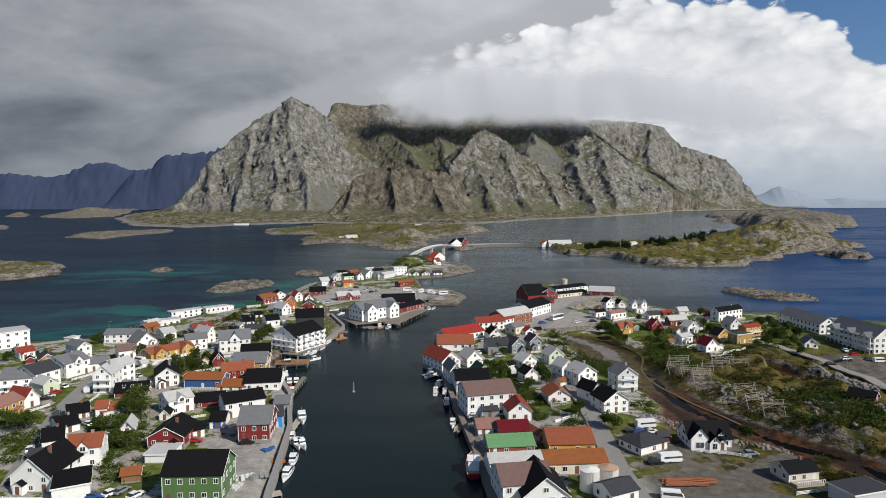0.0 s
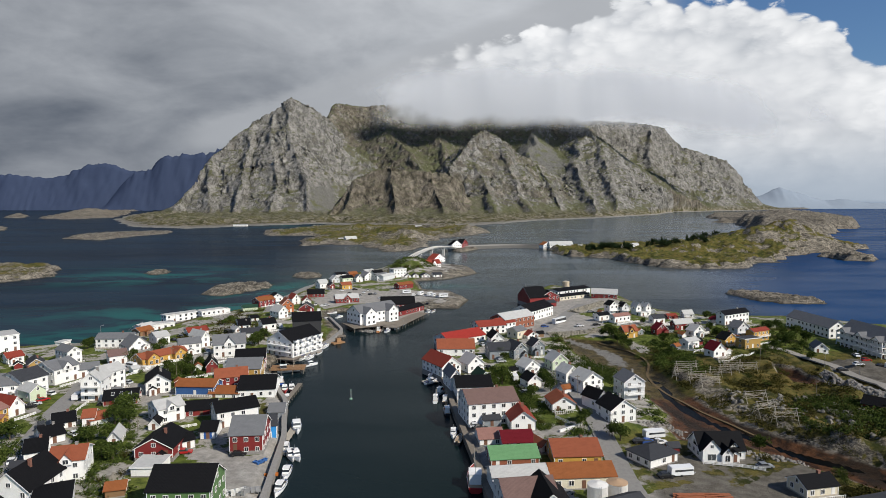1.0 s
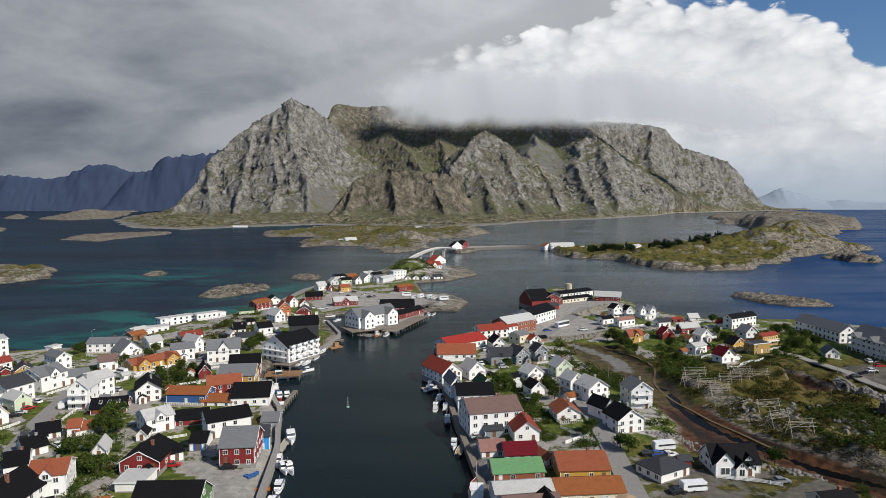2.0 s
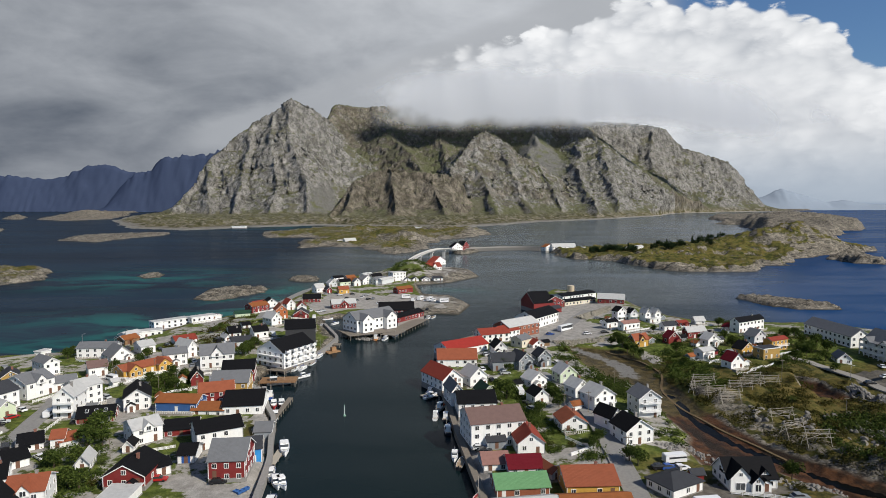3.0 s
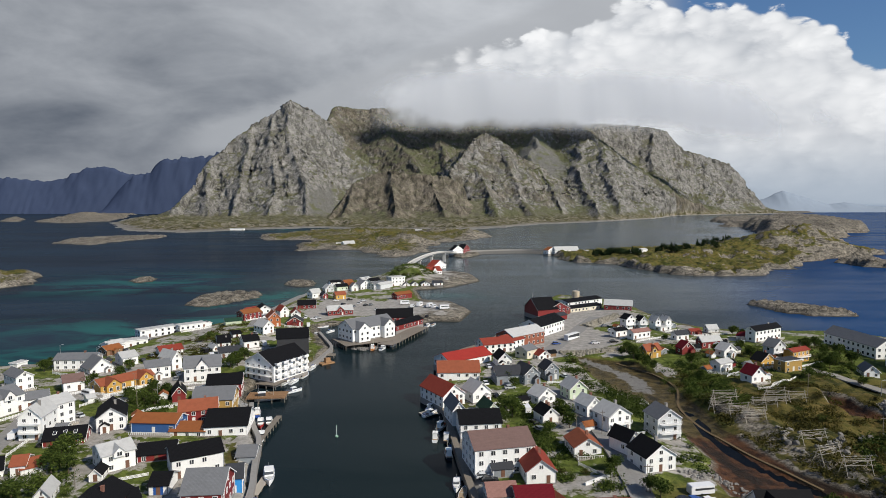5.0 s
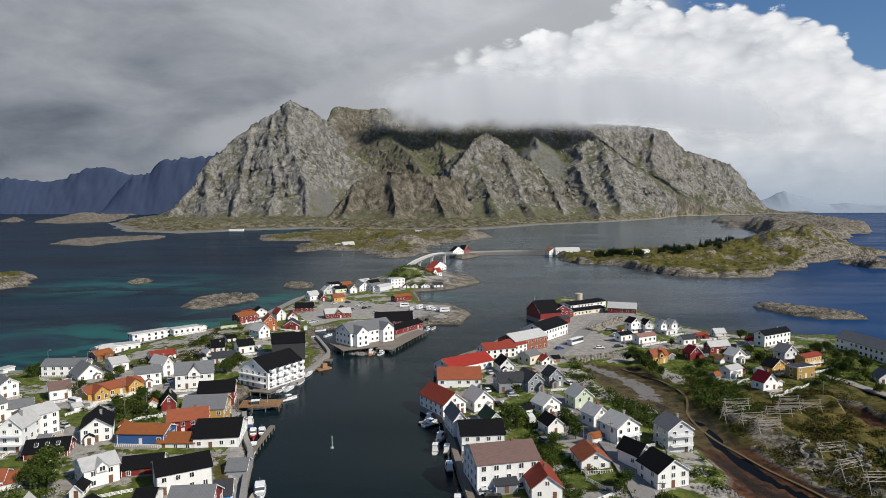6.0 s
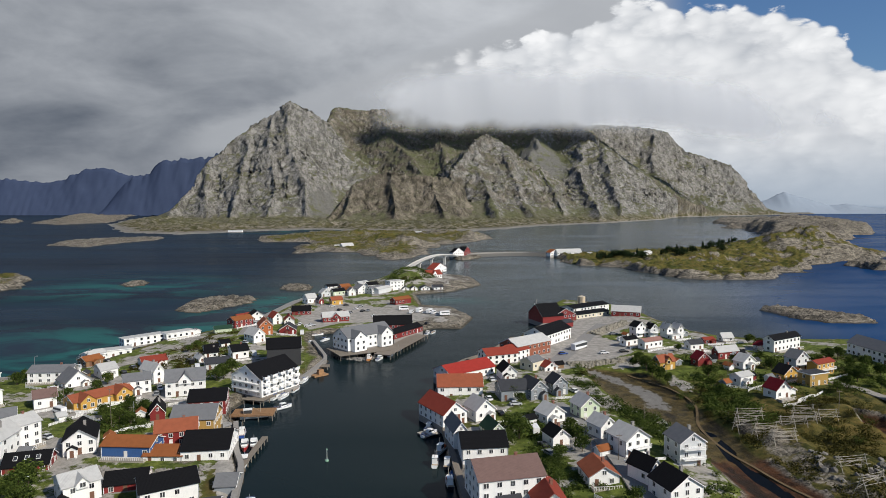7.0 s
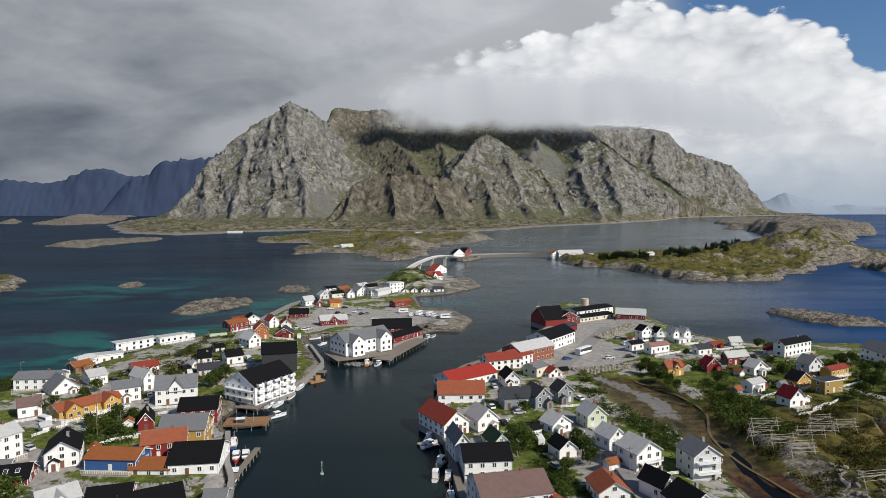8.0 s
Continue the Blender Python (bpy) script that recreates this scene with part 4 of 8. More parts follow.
PALE_TIMBER = paint("weathered_timber", (0.40, 0.36, 0.30), 0.85, 0.5)
BROWN_TIMBER = paint("brown_timber", (0.27, 0.15, 0.07), 0.8, 0.5)
DARK = paint("dark_rubber", (0.02, 0.02, 0.02), 0.6, 0.2)
BARK = paint("bark", (0.09, 0.065, 0.045), 0.9, 0.5)


def glass_material():
    mat, k = begin("window_glass")
    rnd = k.add("ShaderNodeObjectInfo").outputs["Random"]
    return finish(k, mat, k.mix(rnd, (0.012, 0.014, 0.017), (0.07, 0.075, 0.08)), 0.08, spec=0.6)


GLASS = glass_material()
SHARED = {}


def window_meshes(w, h, trim):
    key = (w, h, trim)
    if key not in SHARED:
        f = Shape()
        t = 0.10
        f.box(-w / 2 - t, w / 2 + t, -0.07, 0.02, h / 2, h / 2 + t).box(-w / 2 - t, w / 2 + t, -0.09, 0.02, -h / 2 - t, -h / 2)
        f.box(-w / 2 - t, -w / 2, -0.07, 0.02, -h / 2, h / 2).box(w / 2, w / 2 + t, -0.07, 0.02, -h / 2, h / 2)
        f.box(-0.035, 0.035, -0.05, 0.02, -h / 2, h / 2)
        p = Shape().box(-w / 2, w / 2, -0.02, 0.02, -h / 2, h / 2)
        SHARED[key] = (f.mesh("window", WHITE if trim == "white" else DARK), p.mesh("pane", GLASS))
    return SHARED[key]


DETAIL = {"far": False}


def add_window(parent, m, w=1.1, h=1.25, trim="white"):
    if DETAIL["far"]:
        key = (w, h, trim, "far")
        if key not in SHARED:
            me = Shape().box(-w / 2 - 0.1, w / 2 + 0.1, -0.06, 0.02, -h / 2 - 0.1, h / 2 + 0.1).box(-w / 2, w / 2, -0.075, 0.02, -h / 2, h / 2).mesh("window", WHITE)
            me.materials.append(GLASS)
            me.polygons.foreach_set("material_index", [0] * 6 + [1] * 6)
            SHARED[key] = me
        return part("window", SHARED[key], None, parent, m=m)
    fm, pm = window_meshes(w, h, trim)
    win = part("window", fm, None, parent, m=m)
    part("pane", pm, None, win)
    return win


def gable_walls(w, d, eave, ridge, along):
    s = Shape()
    if along == "y":
        return s.prism([(-w / 2, -0.1), (w / 2, -0.1), (w / 2, eave), (0, ridge), (-w / 2, eave)], 0, d)
    return s.prism([(0, -0.1), (d, -0.1), (d, eave), (d / 2, ridge), (0, eave)], -w / 2, w / 2, True)


def gable_roof(w, d, eave, ridge, along, over=0.45, thick=0.16):
    """Two slabs that meet at the ridge and hang over the walls."""
    s = Shape()
    span, length = (w, d) if along == "y" else (d, w)
    slope = (ridge - eave) / (span / 2)
    e = over * 0.8
    for side in (-1, 1):
        prof = [(0.0, ridge + 0.02), (side * (span / 2 + e), eave + 0.02 - slope * e), (side * (span / 2 + e), eave + 0.02 - slope * e + thick), (0.0, ridge + 0.02 + thick * 1.15)]
        if along == "y":
            s.prism(prof, -over, d + over)
        else:
            s.prism([(a + d / 2, b) for a, b in prof], -w / 2 - over, w / 2 + over, True)
    return s


def barge_boards(w, d, eave, ridge, along, over=0.45):
    """The boards under the roof's edge, one bent piece for each gable."""
    ends = (Shape(), Shape())
    span = w if along == "y" else d
    slope = (ridge - eave) / (span / 2)
    e = over * 0.8
    for side in (-1, 1):
        prof = [(0.0, ridge + 0.06), (side * (span / 2 + e), eave + 0.06 - slope * e), (side * (span / 2 + e), eave - 0.16 - slope * e), (0.0, ridge - 0.18)]
        if along == "y":
            ends[0].prism(prof, -over - 0.05, -over)
            ends[1].prism(prof, d + over, d + over + 0.05)
        else:
            q = [(a + d / 2, b) for a, b in prof]
            ends[0].prism(q, -w / 2 - over - 0.05, -w / 2 - over, True)
            ends[1].prism(q, w / 2 + over, w / 2 + over + 0.05, True)
    return ends


COLOUR_WORDS = {"pale_grey": "pale grey", "bright_blue": "bright blue", "pale_green": "pale green", "bright_red": "bright red", "dark_red": "dark red", "dark_green": "dark green", "light": "light grey"}


def building(name, x, y, z, turn, w, d, eave, ridge, wall, roof, along="y", extra="", label=""):
    """A timber building. The middle of its front stands at x, y, z; w across the front, d deep; the roof's ridge runs along its own x or y, or it is flat.
    extra: c chimney, d front gable, b balcony, t terrace, n no windows, k tall concrete base, s shop front, g garage doors."""
    rng = random.Random(round(x * 7 + y * 13))
    east, north = 10 < x < 200 and 185 < y < 420, x < 10 and 480 < y < 640 and name in ("house", "warehouse")
    if along != "f" and (north or east and name == "house"):
        # the small plots of the eastern side and the northern tip: slimmer houses about the same middle
        k = 0.80 if x > 80 or north else 0.88
        back = d * (1 - k) / 2
        x, y = x - math.sin(radians(turn)) * back, y + math.cos(radians(turn)) * back
        w, d, eave, ridge = w * k, d * k, eave * 0.95, eave * 0.95 + (ridge - eave) * (k + 0.05)
    far = y > 265
    DETAIL["far"] = y > 320
    wc, rc = COLOUR_WORDS.get(wall, wall), COLOUR_WORDS.get(roof, roof)
    kind = name.replace("_", " ")
    text = label or ("%s timber %s with a flat %s roof" % (wc, kind, rc) if along == "f" else "%s timber %s with a pitched %s roof" % (wc, kind, rc))
    ob = thing(name, pose(x, y, z, 0, 0, turn), text, kind.split()[-1])
    wm = clapboard("boards_" + wall, WALLS[wall])
    rm = tiles("roof_" + roof, ROOFS[roof], rough=0.75)
    trim = WHITE if wall != "white" or rng.random() < 0.7 else paint("grey_trim", (0.30, 0.31, 0.32))
    base = 1.2 if "k" in extra else 0.35
    part("foundation", Shape().box(-w / 2 - 0.06, w / 2 + 0.06, -0.06, d + 0.06, -2.6, base), CONCRETE, ob)
    if along == "f":
        part("wall", Shape().box(-w / 2, w / 2, 0, d, 0, eave), wm, ob)
        s = Shape().box(-w / 2 - 0.3, w / 2 + 0.3, -0.3, d + 0.3, eave, eave + 0.22)
        part("roof", s, rm, ob)
        part("fascia", Shape().box(-w / 2 - 0.34, w / 2 + 0.34, -0.34, -0.30, eave - 0.1, eave + 0.27).box(w / 2 + 0.30, w / 2 + 0.34, -0.30, d + 0.3, eave - 0.1, eave + 0.27)
             .box(-w / 2 - 0.34, -w / 2 - 0.30, -0.30, d + 0.3, eave - 0.1, eave + 0.27), WHITE, ob)
        ridge = eave
    elif along == "h":
        # hipped roof: four slopes up to a short ridge
        part("wall", Shape().box(-w / 2, w / 2, 0, d, 0, eave), wm, ob)
        e, run = 0.5, min(w, d) / 2 * 0.95
        base_ring = [(-w / 2 - e, -e, eave - 0.12), (w / 2 + e, -e, eave - 0.12), (w / 2 + e, d + e, eave - 0.12), (-w / 2 - e, d + e, eave - 0.12)]
        upper = [(x0, y0, eave + 0.05) for x0, y0, _ in base_ring]
        part("roof", Shape().solid(base_ring + upper + [(-w / 2 + run, d / 2, ridge), (w / 2 - run, d / 2, ridge)],
                                   ((3, 2, 1, 0), (0, 1, 5, 4), (1, 2, 6, 5), (2, 3, 7, 6), (3, 0, 4, 7), (4, 5, 9, 8), (5, 6, 9), (6, 7, 8, 9), (7, 4, 8))), rm, ob)
    else:
        part("wall", gable_walls(w, d, eave, ridge, along), wm, ob)
        part("roof", gable_roof(w, d, eave, ridge, along), rm, ob)
        for board in barge_boards(w, d, eave, ridge, along):
            part("barge_board", board, trim, ob)
    if wall != "dark" and "n" not in extra and not far:
        post = Shape().box(-0.08, 0.08, -0.08, 0.08, base, eave - 0.02).mesh("corner_board", trim)
        for cx, cy in ((-w / 2, 0), (w / 2, 0), (-w / 2, d), (w / 2, d)):
            part("corner_board", post, trim, ob, m=pose(cx, cy, 0))
    if "n" not in extra:
        floors = max(1, round((eave - base * 0.3) / 2.75))
        gap = (eave - 0.2) / floors
        ww, wh = (1.0, 1.15) if w < 14 else (1.15, 1.2)
        # windows on the fronts that look towards the harbour mouth and the water
        face = math.atan2(40 - y, -x)
        sides = [("front", w)]
        for side, a in (("right", 0), ("left", 180)):
            if math.cos(radians(turn + a) - face) > -0.15:
                sides.append((side, d))
        for side, length in sides:
            count = max(1, int((length - 0.8) / (2.5 if length < 16 else 2.9)))
            for f in range(floors):
                if wh > gap - 0.5:
                    wh = max(0.6, gap - 0.6)
                zz = gap * (f + 0.56) + 0.1
                door_at = rng.randrange(count) if f == 0 and side == "front" else -1
                for i in range(count):
                    u = (i + 0.5) / count * length
                    if side == "front":
                        m = pose(u - w / 2, -0.02, zz)
                    elif side == "right":
                        m = pose(w / 2 + 0.02, u, zz, 0, 0, 90)
                    else:
                        m = pose(-w / 2 - 0.02, d - u, zz, 0, 0, -90)
                    if i == door_at:
                        leaf = paint(rng.choice(["door_white", "door_brown"]), (0.7, 0.69, 0.66)) if "door_white" in MATS else paint("door_white", (0.7, 0.69, 0.66))
                        dh = min(2.05, gap - 0.25)
                        part("door", Shape().box(-0.5, 0.5, -0.05, 0.03, -zz + base, -zz + base + dh), paint("door_brown", (0.16, 0.08, 0.05)) if wall == "white" else leaf, ob, m=m)
                    elif rng.random() < 0.9 and "g" not in extra:
                        add_window(ob, m, ww, wh)
        rise = ridge - eave
        if rise > 1.7 and along == "y":
            add_window(ob, pose(0, -0.02, eave + rise * 0.30), min(1.0, w * 0.14), 1.0)
        if rise > 1.7 and along == "x":
            for sx, a in ((w / 2 + 0.02, 90), (-w / 2 - 0.02, -90)):
                add_window(ob, pose(sx, d / 2, eave + rise * 0.30, 0, 0, a), 0.9, 1.0)
    if name == "house" and y < 420 and along != "f" and not set(extra) & set("btdawr") and w > 6 and rng.random() < 0.75:
        # an entrance porch with its own small roof and steps
        px, pw, pd = (rng.choice((-0.22, 0.0, 0.22))) * w, 2.4, 1.7
        ph = min(2.5, eave - 0.5)
        porch = part("porch", Shape().prism([(px - pw / 2, -0.5), (px + pw / 2, -0.5), (px + pw / 2, ph), (px, ph + 0.8), (px - pw / 2, ph)], -pd, 0.02), wm, ob)
        rf = Shape()
        for sd in (-1, 1):
            rf.prism([(px, ph + 0.82), (px + sd * (pw / 2 + 0.25), ph - 0.15), (px + sd * (pw / 2 + 0.25), ph - 0.03), (px, ph + 0.97)], -pd - 0.25, 0.02)
        part("porch_roof", rf, rm, porch)
        part("steps", Shape().box(px - 0.9, px + 0.9, -pd - 0.9, -pd, -0.6, 0.28).box(px - 0.9, px + 0.9, -pd - 1.25, -pd - 0.9, -0.6, 0.12), CONCRETE, porch)
        part("porch_door", Shape().box(px - 0.5, px + 0.5, -pd - 0.05, -pd + 0.02, 0.3, min(2.3, ph - 0.1)), paint("door_brown", (0.16, 0.08, 0.05)), porch)
    if name == "house" and "c" not in extra and along != "f" and y < 420 and rng.random() < 0.6:
        cx, cy = (-0.10 * w, d * 0.6) if along == "y" else (-0.2 * w, d * 0.5)
        part("flue", Shape().rod((cx, cy, eave), (cx, cy, ridge + 0.75), 0.22, n=8).rod((cx, cy, ridge + 0.75), (cx, cy, ridge + 0.95), 0.30, n=8), paint("flue_grey", (0.10, 0.10, 0.105), 0.5), ob)
    if "g" in extra:
        n = max(1, int(w / 3.2))
        for i in range(n):
            g = (i + 0.5) / n * w - w / 2
            part("garage_door", Shape().box(g - 1.15, g + 1.15, -0.06, 0.02, 0.36, min(2.5, eave - 0.3)), paint("blue_door", (0.02, 0.09, 0.32)), ob)
    if "c" in extra:
        cx, cy = (0.12 * w, d * 0.45) if along == "y" else (0.18 * w, d * 0.5)
        part("chimney", Shape().box(cx - 0.35, cx + 0.35, cy - 0.3, cy + 0.3, eave, ridge + 0.7).box(cx - 0.42, cx + 0.42, cy - 0.37, cy + 0.37, ridge + 0.7, ridge + 0.82), BRICK if rng.random() < 0.5 else CONCRETE, ob)
    if "d" in extra:
        gw = min(4.5, w * 0.34)
        top = eave + (ridge - eave) * 0.88
        g = Shape().prism([(-gw / 2, eave - 1.0), (gw / 2, eave - 1.0), (gw / 2, eave + 0.25), (0, top), (-gw / 2, eave + 0.25)], -0.6, d * 0.45)
        gable = part("front_gable", g, wm, ob)
        rf = Shape()
        for sd in (-1, 1):
            rf.prism([(0, top + 0.03), (sd * (gw / 2 + 0.3), eave - 0.02), (sd * (gw / 2 + 0.3), eave + 0.14), (0, top + 0.21)], -0.95, d * 0.45)
        part("gable_roof", rf, rm, gable)
        add_window(gable, pose(0, -0.62, eave - 0.1), 1.2, 1.1)
    if "v" in extra:
        # a villa's uneven gables: a tall one, a low entrance gable and a dormer
        for cx, gw, out_by, foot, top in ((-0.29 * w, 0.40 * w, 1.3, 0.0, ridge - 0.1), (0.03 * w, 0.23 * w, 2.2, 0.0, eave + 1.5), (0.27 * w, 0.17 * w, -0.5, eave - 0.3, eave + 2.1)):
            shoulder = top - gw * 0.55
            gable = part("front_gable", Shape().prism([(cx - gw / 2, foot), (cx + gw / 2, foot), (cx + gw / 2, shoulder), (cx, top), (cx - gw / 2, shoulder)], -out_by, d * 0.5), wm, ob)
            rf = Shape()
            for sd in (-1, 1):
                rf.prism([(cx, top + 0.03), (cx + sd * (gw / 2 + 0.4), shoulder - 0.41), (cx + sd * (gw / 2 + 0.4), shoulder - 0.24), (cx, top + 0.22)], -out_by - 0.4, d * 0.5)
            part("gable_roof", rf, rm, gable)
            add_window(gable, pose(cx, -out_by - 0.02, top - gw * 0.42), 0.8, 0.8)
            if foot == 0.0:
                add_window(gable, pose(cx, -out_by - 0.02, 1.45), gw * 0.45, 1.7)
    if "w" in extra:
        # two gabled wings that step forward from the front
        for cx in (-0.30 * w, 0.30 * w):
            gw, out_by = 0.26 * w, 0.24 * d
            top = eave + gw * 0.42
            wing = part("wing", Shape().prism([(cx - gw / 2, 0), (cx + gw / 2, 0), (cx + gw / 2, eave), (cx, top), (cx - gw / 2, eave)], -out_by, d * 0.5), wm, ob)
            rf = Shape()
            for sd in (-1, 1):
                rf.prism([(cx, top + 0.03), (cx + sd * (gw / 2 + 0.35), eave - 0.28), (cx + sd * (gw / 2 + 0.35), eave - 0.12), (cx, top + 0.22)], -out_by - 0.4, d * 0.5)
            part("wing_roof", rf, rm, wing)
            for f in range(max(1, round(eave / 2.75))):
                for u in (-0.24 * gw, 0.24 * gw):
                    add_window(wing, pose(cx + u, -out_by - 0.02, 1.6 + f * 2.7), 1.1, 1.3)
            add_window(wing, pose(cx, -out_by - 0.02, eave + 0.35), 0.9, 0.9)
    if "r" in extra:
        # a balcony for each flat along the right flank
        for f in range(1, round(eave / 2.75) + 1):
            for i in range(5):
                zz, u = f * 2.6 - 0.6, (i + 0.5) / 5 * d
                bal = part("balcony", Shape().box(w / 2, w / 2 + 1.3, u - 1.3, u + 1.3, zz - 0.15, zz), WHITE, ob)
                rail = Shape().box(w / 2 + 1.25, w / 2 + 1.3, u - 1.3, u + 1.3, zz + 0.15, zz + 0.95)
                rail.box(w / 2, w / 2 + 1.25, u - 1.3, u - 1.26, zz + 0.15, zz + 0.95).box(w / 2, w / 2 + 1.25, u + 1.26, u + 1.3, zz + 0.15, zz + 0.95)
                part("railing", rail, WHITE, bal)
    if "a" in extra:
        # open galleries along the whole front, with posts and three small gables over them
        for f in range(1, round(eave / 2.75)):
            zz = f * eave / round(eave / 2.75)
            bal = part("balcony", Shape().box(-w / 2, w / 2, -2.0, 0, zz - 0.2, zz), WHITE, ob)
            part("railing", Shape().box(-w / 2, w / 2, -2.0, -1.95, zz + 0.25, zz + 1.0), WHITE, bal)
        for i in range(11):
            u = (i / 10 - 0.5) * (w - 0.3)
            part("post", Shape().box(u - 0.14, u + 0.14, -2.05, -1.78, 0, eave), WHITE, ob)
        part("gallery_roof", Shape().prism([(-2.4, eave - 0.15), (0.4, eave + 0.25), (0.4, eave + 0.4), (-2.4, eave)], -w / 2, w / 2, True), rm, ob)
        for cx in (-0.36 * w, 0.0, 0.36 * w):
            gw = 5.0
            gable = part("front_gable", Shape().prism([(cx - gw / 2, eave - 0.1), (cx + gw / 2, eave - 0.1), (cx, eave + 1.9)], -2.3, d * 0.4), wm, ob)
            rf = Shape()
            for sd in (-1, 1):
                rf.prism([(cx, eave + 1.93), (cx + sd * (gw / 2 + 0.3), eave - 0.3), (cx + sd * (gw / 2 + 0.3), eave - 0.14), (cx, eave + 2.1)], -2.6, d * 0.4)
            part("gable_roof", rf, rm, gable)
    if "l" in extra:
        slope = math.degrees(math.atan2(ridge - eave, d / 2))
        for i in range(3):
            u = (0.25 + 0.25 * i) * w - w / 2
            sky_light = part("skylight", Shape().box(-0.5, 0.5, -0.7, 0.7, 0.1, 0.3), WHITE, ob, m=pose(u, d * 0.26, eave + (ridge - eave) * 0.52 + 0.05, slope, 0, 0))
            part("pane", Shape().box(-0.42, 0.42, -0.62, 0.62, 0.3, 0.32), GLASS, sky_light)
    if "b" in extra:
        for f in range(1, max(2, round(eave / 2.75))):
            zz = f * 2.75
            if zz > eave - 1.5:
                break
            bal = part("balcony", Shape().box(-w * 0.42, w * 0.42, -1.5, 0, zz - 0.18, zz), WHITE, ob)
            rail = Shape().box(-w * 0.42, w * 0.42, -1.5, -1.45, zz + 0.9, zz + 1.0)
            k = int(w * 0.84 / 0.5)
            for i in range(k + 1):
                u = -w * 0.42 + i / k * w * 0.84
                rail.box(u - 0.06, u + 0.06, -1.5, -1.46, zz, zz + 0.9)
            part("railing", rail, WHITE, bal)
    if "t" in extra:
        ter = part("terrace", Shape().box(-w * 0.46, w * 0.46, -2.6, 0, 0.5, 0.66).box(-w * 0.46, w * 0.46, -2.5, -0.1, -1.5, 0.5), PALE_TIMBER, ob)
        rail = Shape().box(-w * 0.46, w * 0.46, -2.6, -2.54, 1.5, 1.6)
        for i in range(int(w * 1.5) + 1):
            u = -w * 0.46 + i / int(w * 1.5) * w * 0.92
            rail.box(u - 0.05, u + 0.05, -2.6, -2.55, 0.66, 1.5)
        part("railing", rail, WHITE, ter)
    return ob



# ---- things other than buildings ----
def leaf_material(name, a, b):
    mat, k = begin(name)
    isl = k.add("ShaderNodeNewGeometry").outputs["Random Per Island"]
    rnd = k.add("ShaderNodeObjectInfo").outputs["Random"]
    col = k.mix(isl, a, b)
    col = k.mix(k.math("MULTIPLY", rnd, 0.45), col, tint(a, 0.8))
    return finish(k, mat, col, 0.9, spec=0.06)


LEAVES = leaf_material("leaves", (0.014, 0.028, 0.006), (0.098, 0.128, 0.026))
DARK_LEAVES = leaf_material("dark_leaves", (0.012, 0.024, 0.010), (0.040, 0.058, 0.022))
HEATH = leaf_material("heath", (0.013, 0.017, 0.004), (0.092, 0.078, 0.018))


def leaf_clump(s, p, size, rng):
    """A small folded spray of leaves."""
    a = Vector((rng.gauss(0, 1), rng.gauss(0, 1), rng.gauss(0, 0.7))).normalized()
    b = a.cross(Vector((rng.gauss(0, 1), rng.gauss(0, 1), rng.gauss(0, 1)))).normalized()
    c = a.cross(b) * 0.35
    p = Vector(p)
    s.solid([p - a * size - b * size * 0.5, p - c * size, p + a * size - b * size * 0.5, p + a * size * 0.6 + b * size * 0.7, p - a * size * 0.6 + b * size * 0.7],
            ((0, 1, 4), (1, 2, 3), (1, 3, 4)))


def make_tree(seed, height, spread, mat, count=950, bushy=False):
    rng = random.Random(seed)
    ob = thing("bush" if bushy else "tree", pose(0, -400, -50), "dense green garden bush" if bushy else ("broad dark green tree on the island" if mat == DARK_LEAVES else "broad leafy green garden tree"), "bush" if bushy else "tree")
    t = Shape()
    trunk_h = height * (0.25 if bushy else 0.45)
    t.rod((0, 0, -0.8), (0.1, 0, trunk_h), height * 0.035, height * 0.02, 7)
    lobes = []
    for i in range(9 if bushy else 8):
        a = i * 2.4 + rng.random()
        r = spread * rng.uniform(0.25, 0.62)
        z = height * rng.uniform(0.28, 0.62) if bushy else height * rng.uniform(0.34, 0.80)
        lobes.append((r * math.cos(a), r * math.sin(a), z, spread * rng.uniform(0.32, 0.55)))
        t.rod((0.05, 0, trunk_h * rng.uniform(0.5, 0.95)), lobes[-1][:3], height * 0.014, height * 0.006, 5)
    lobes.append((0, 0, height * (0.6 if bushy else 0.78), spread * 0.5))
    part("trunk", t, BARK, ob)
    crown = Shape()
    for i in range(count):
        cx, cy, cz, r = lobes[i % len(lobes)]
        v = Vector((rng.gauss(0, 1), rng.gauss(0, 1), rng.gauss(0.25, 0.9))).normalized() * r * rng.uniform(0.55, 1.08)
        z = max(0.15, cz + v.z * 0.95)
        leaf_clump(crown, (cx + v.x, cy + v.y, z), height * rng.uniform(0.030, 0.062), rng)
    part("crown", crown, mat, ob)
    return ob


def make_conifer(seed, height):
    rng = random.Random(seed)
    ob = thing("conifer", pose(0, -400, -50), "dark green spruce tree among others", "tree")
    part("trunk", Shape().rod((0, 0, -1), (0, 0, height * 0.95), height * 0.025, 0.03, 6), BARK, ob)
    crown = Shape()
    for i in range(320):
        f = rng.random() ** 0.8
        z = height * (0.08 + 0.92 * f)
        r = height * 0.24 * (1 - f) * rng.uniform(0.4, 1.0) + 0.1
        a = rng.random() * 6.283
        leaf_clump(crown, (r * math.cos(a), r * math.sin(a), z - r * 0.25), height * 0.06, rng)
    part("crown", crown, DARK_LEAVES, ob)
    return ob


TREES = [make_tree(s, 6.0, 3.2, LEAVES) for s in (3, 4, 5)]
BUSHES = [make_tree(s, 2.6, 2.2, LEAVES if s < 13 else HEATH, 560, True) for s in (11, 12, 13)]
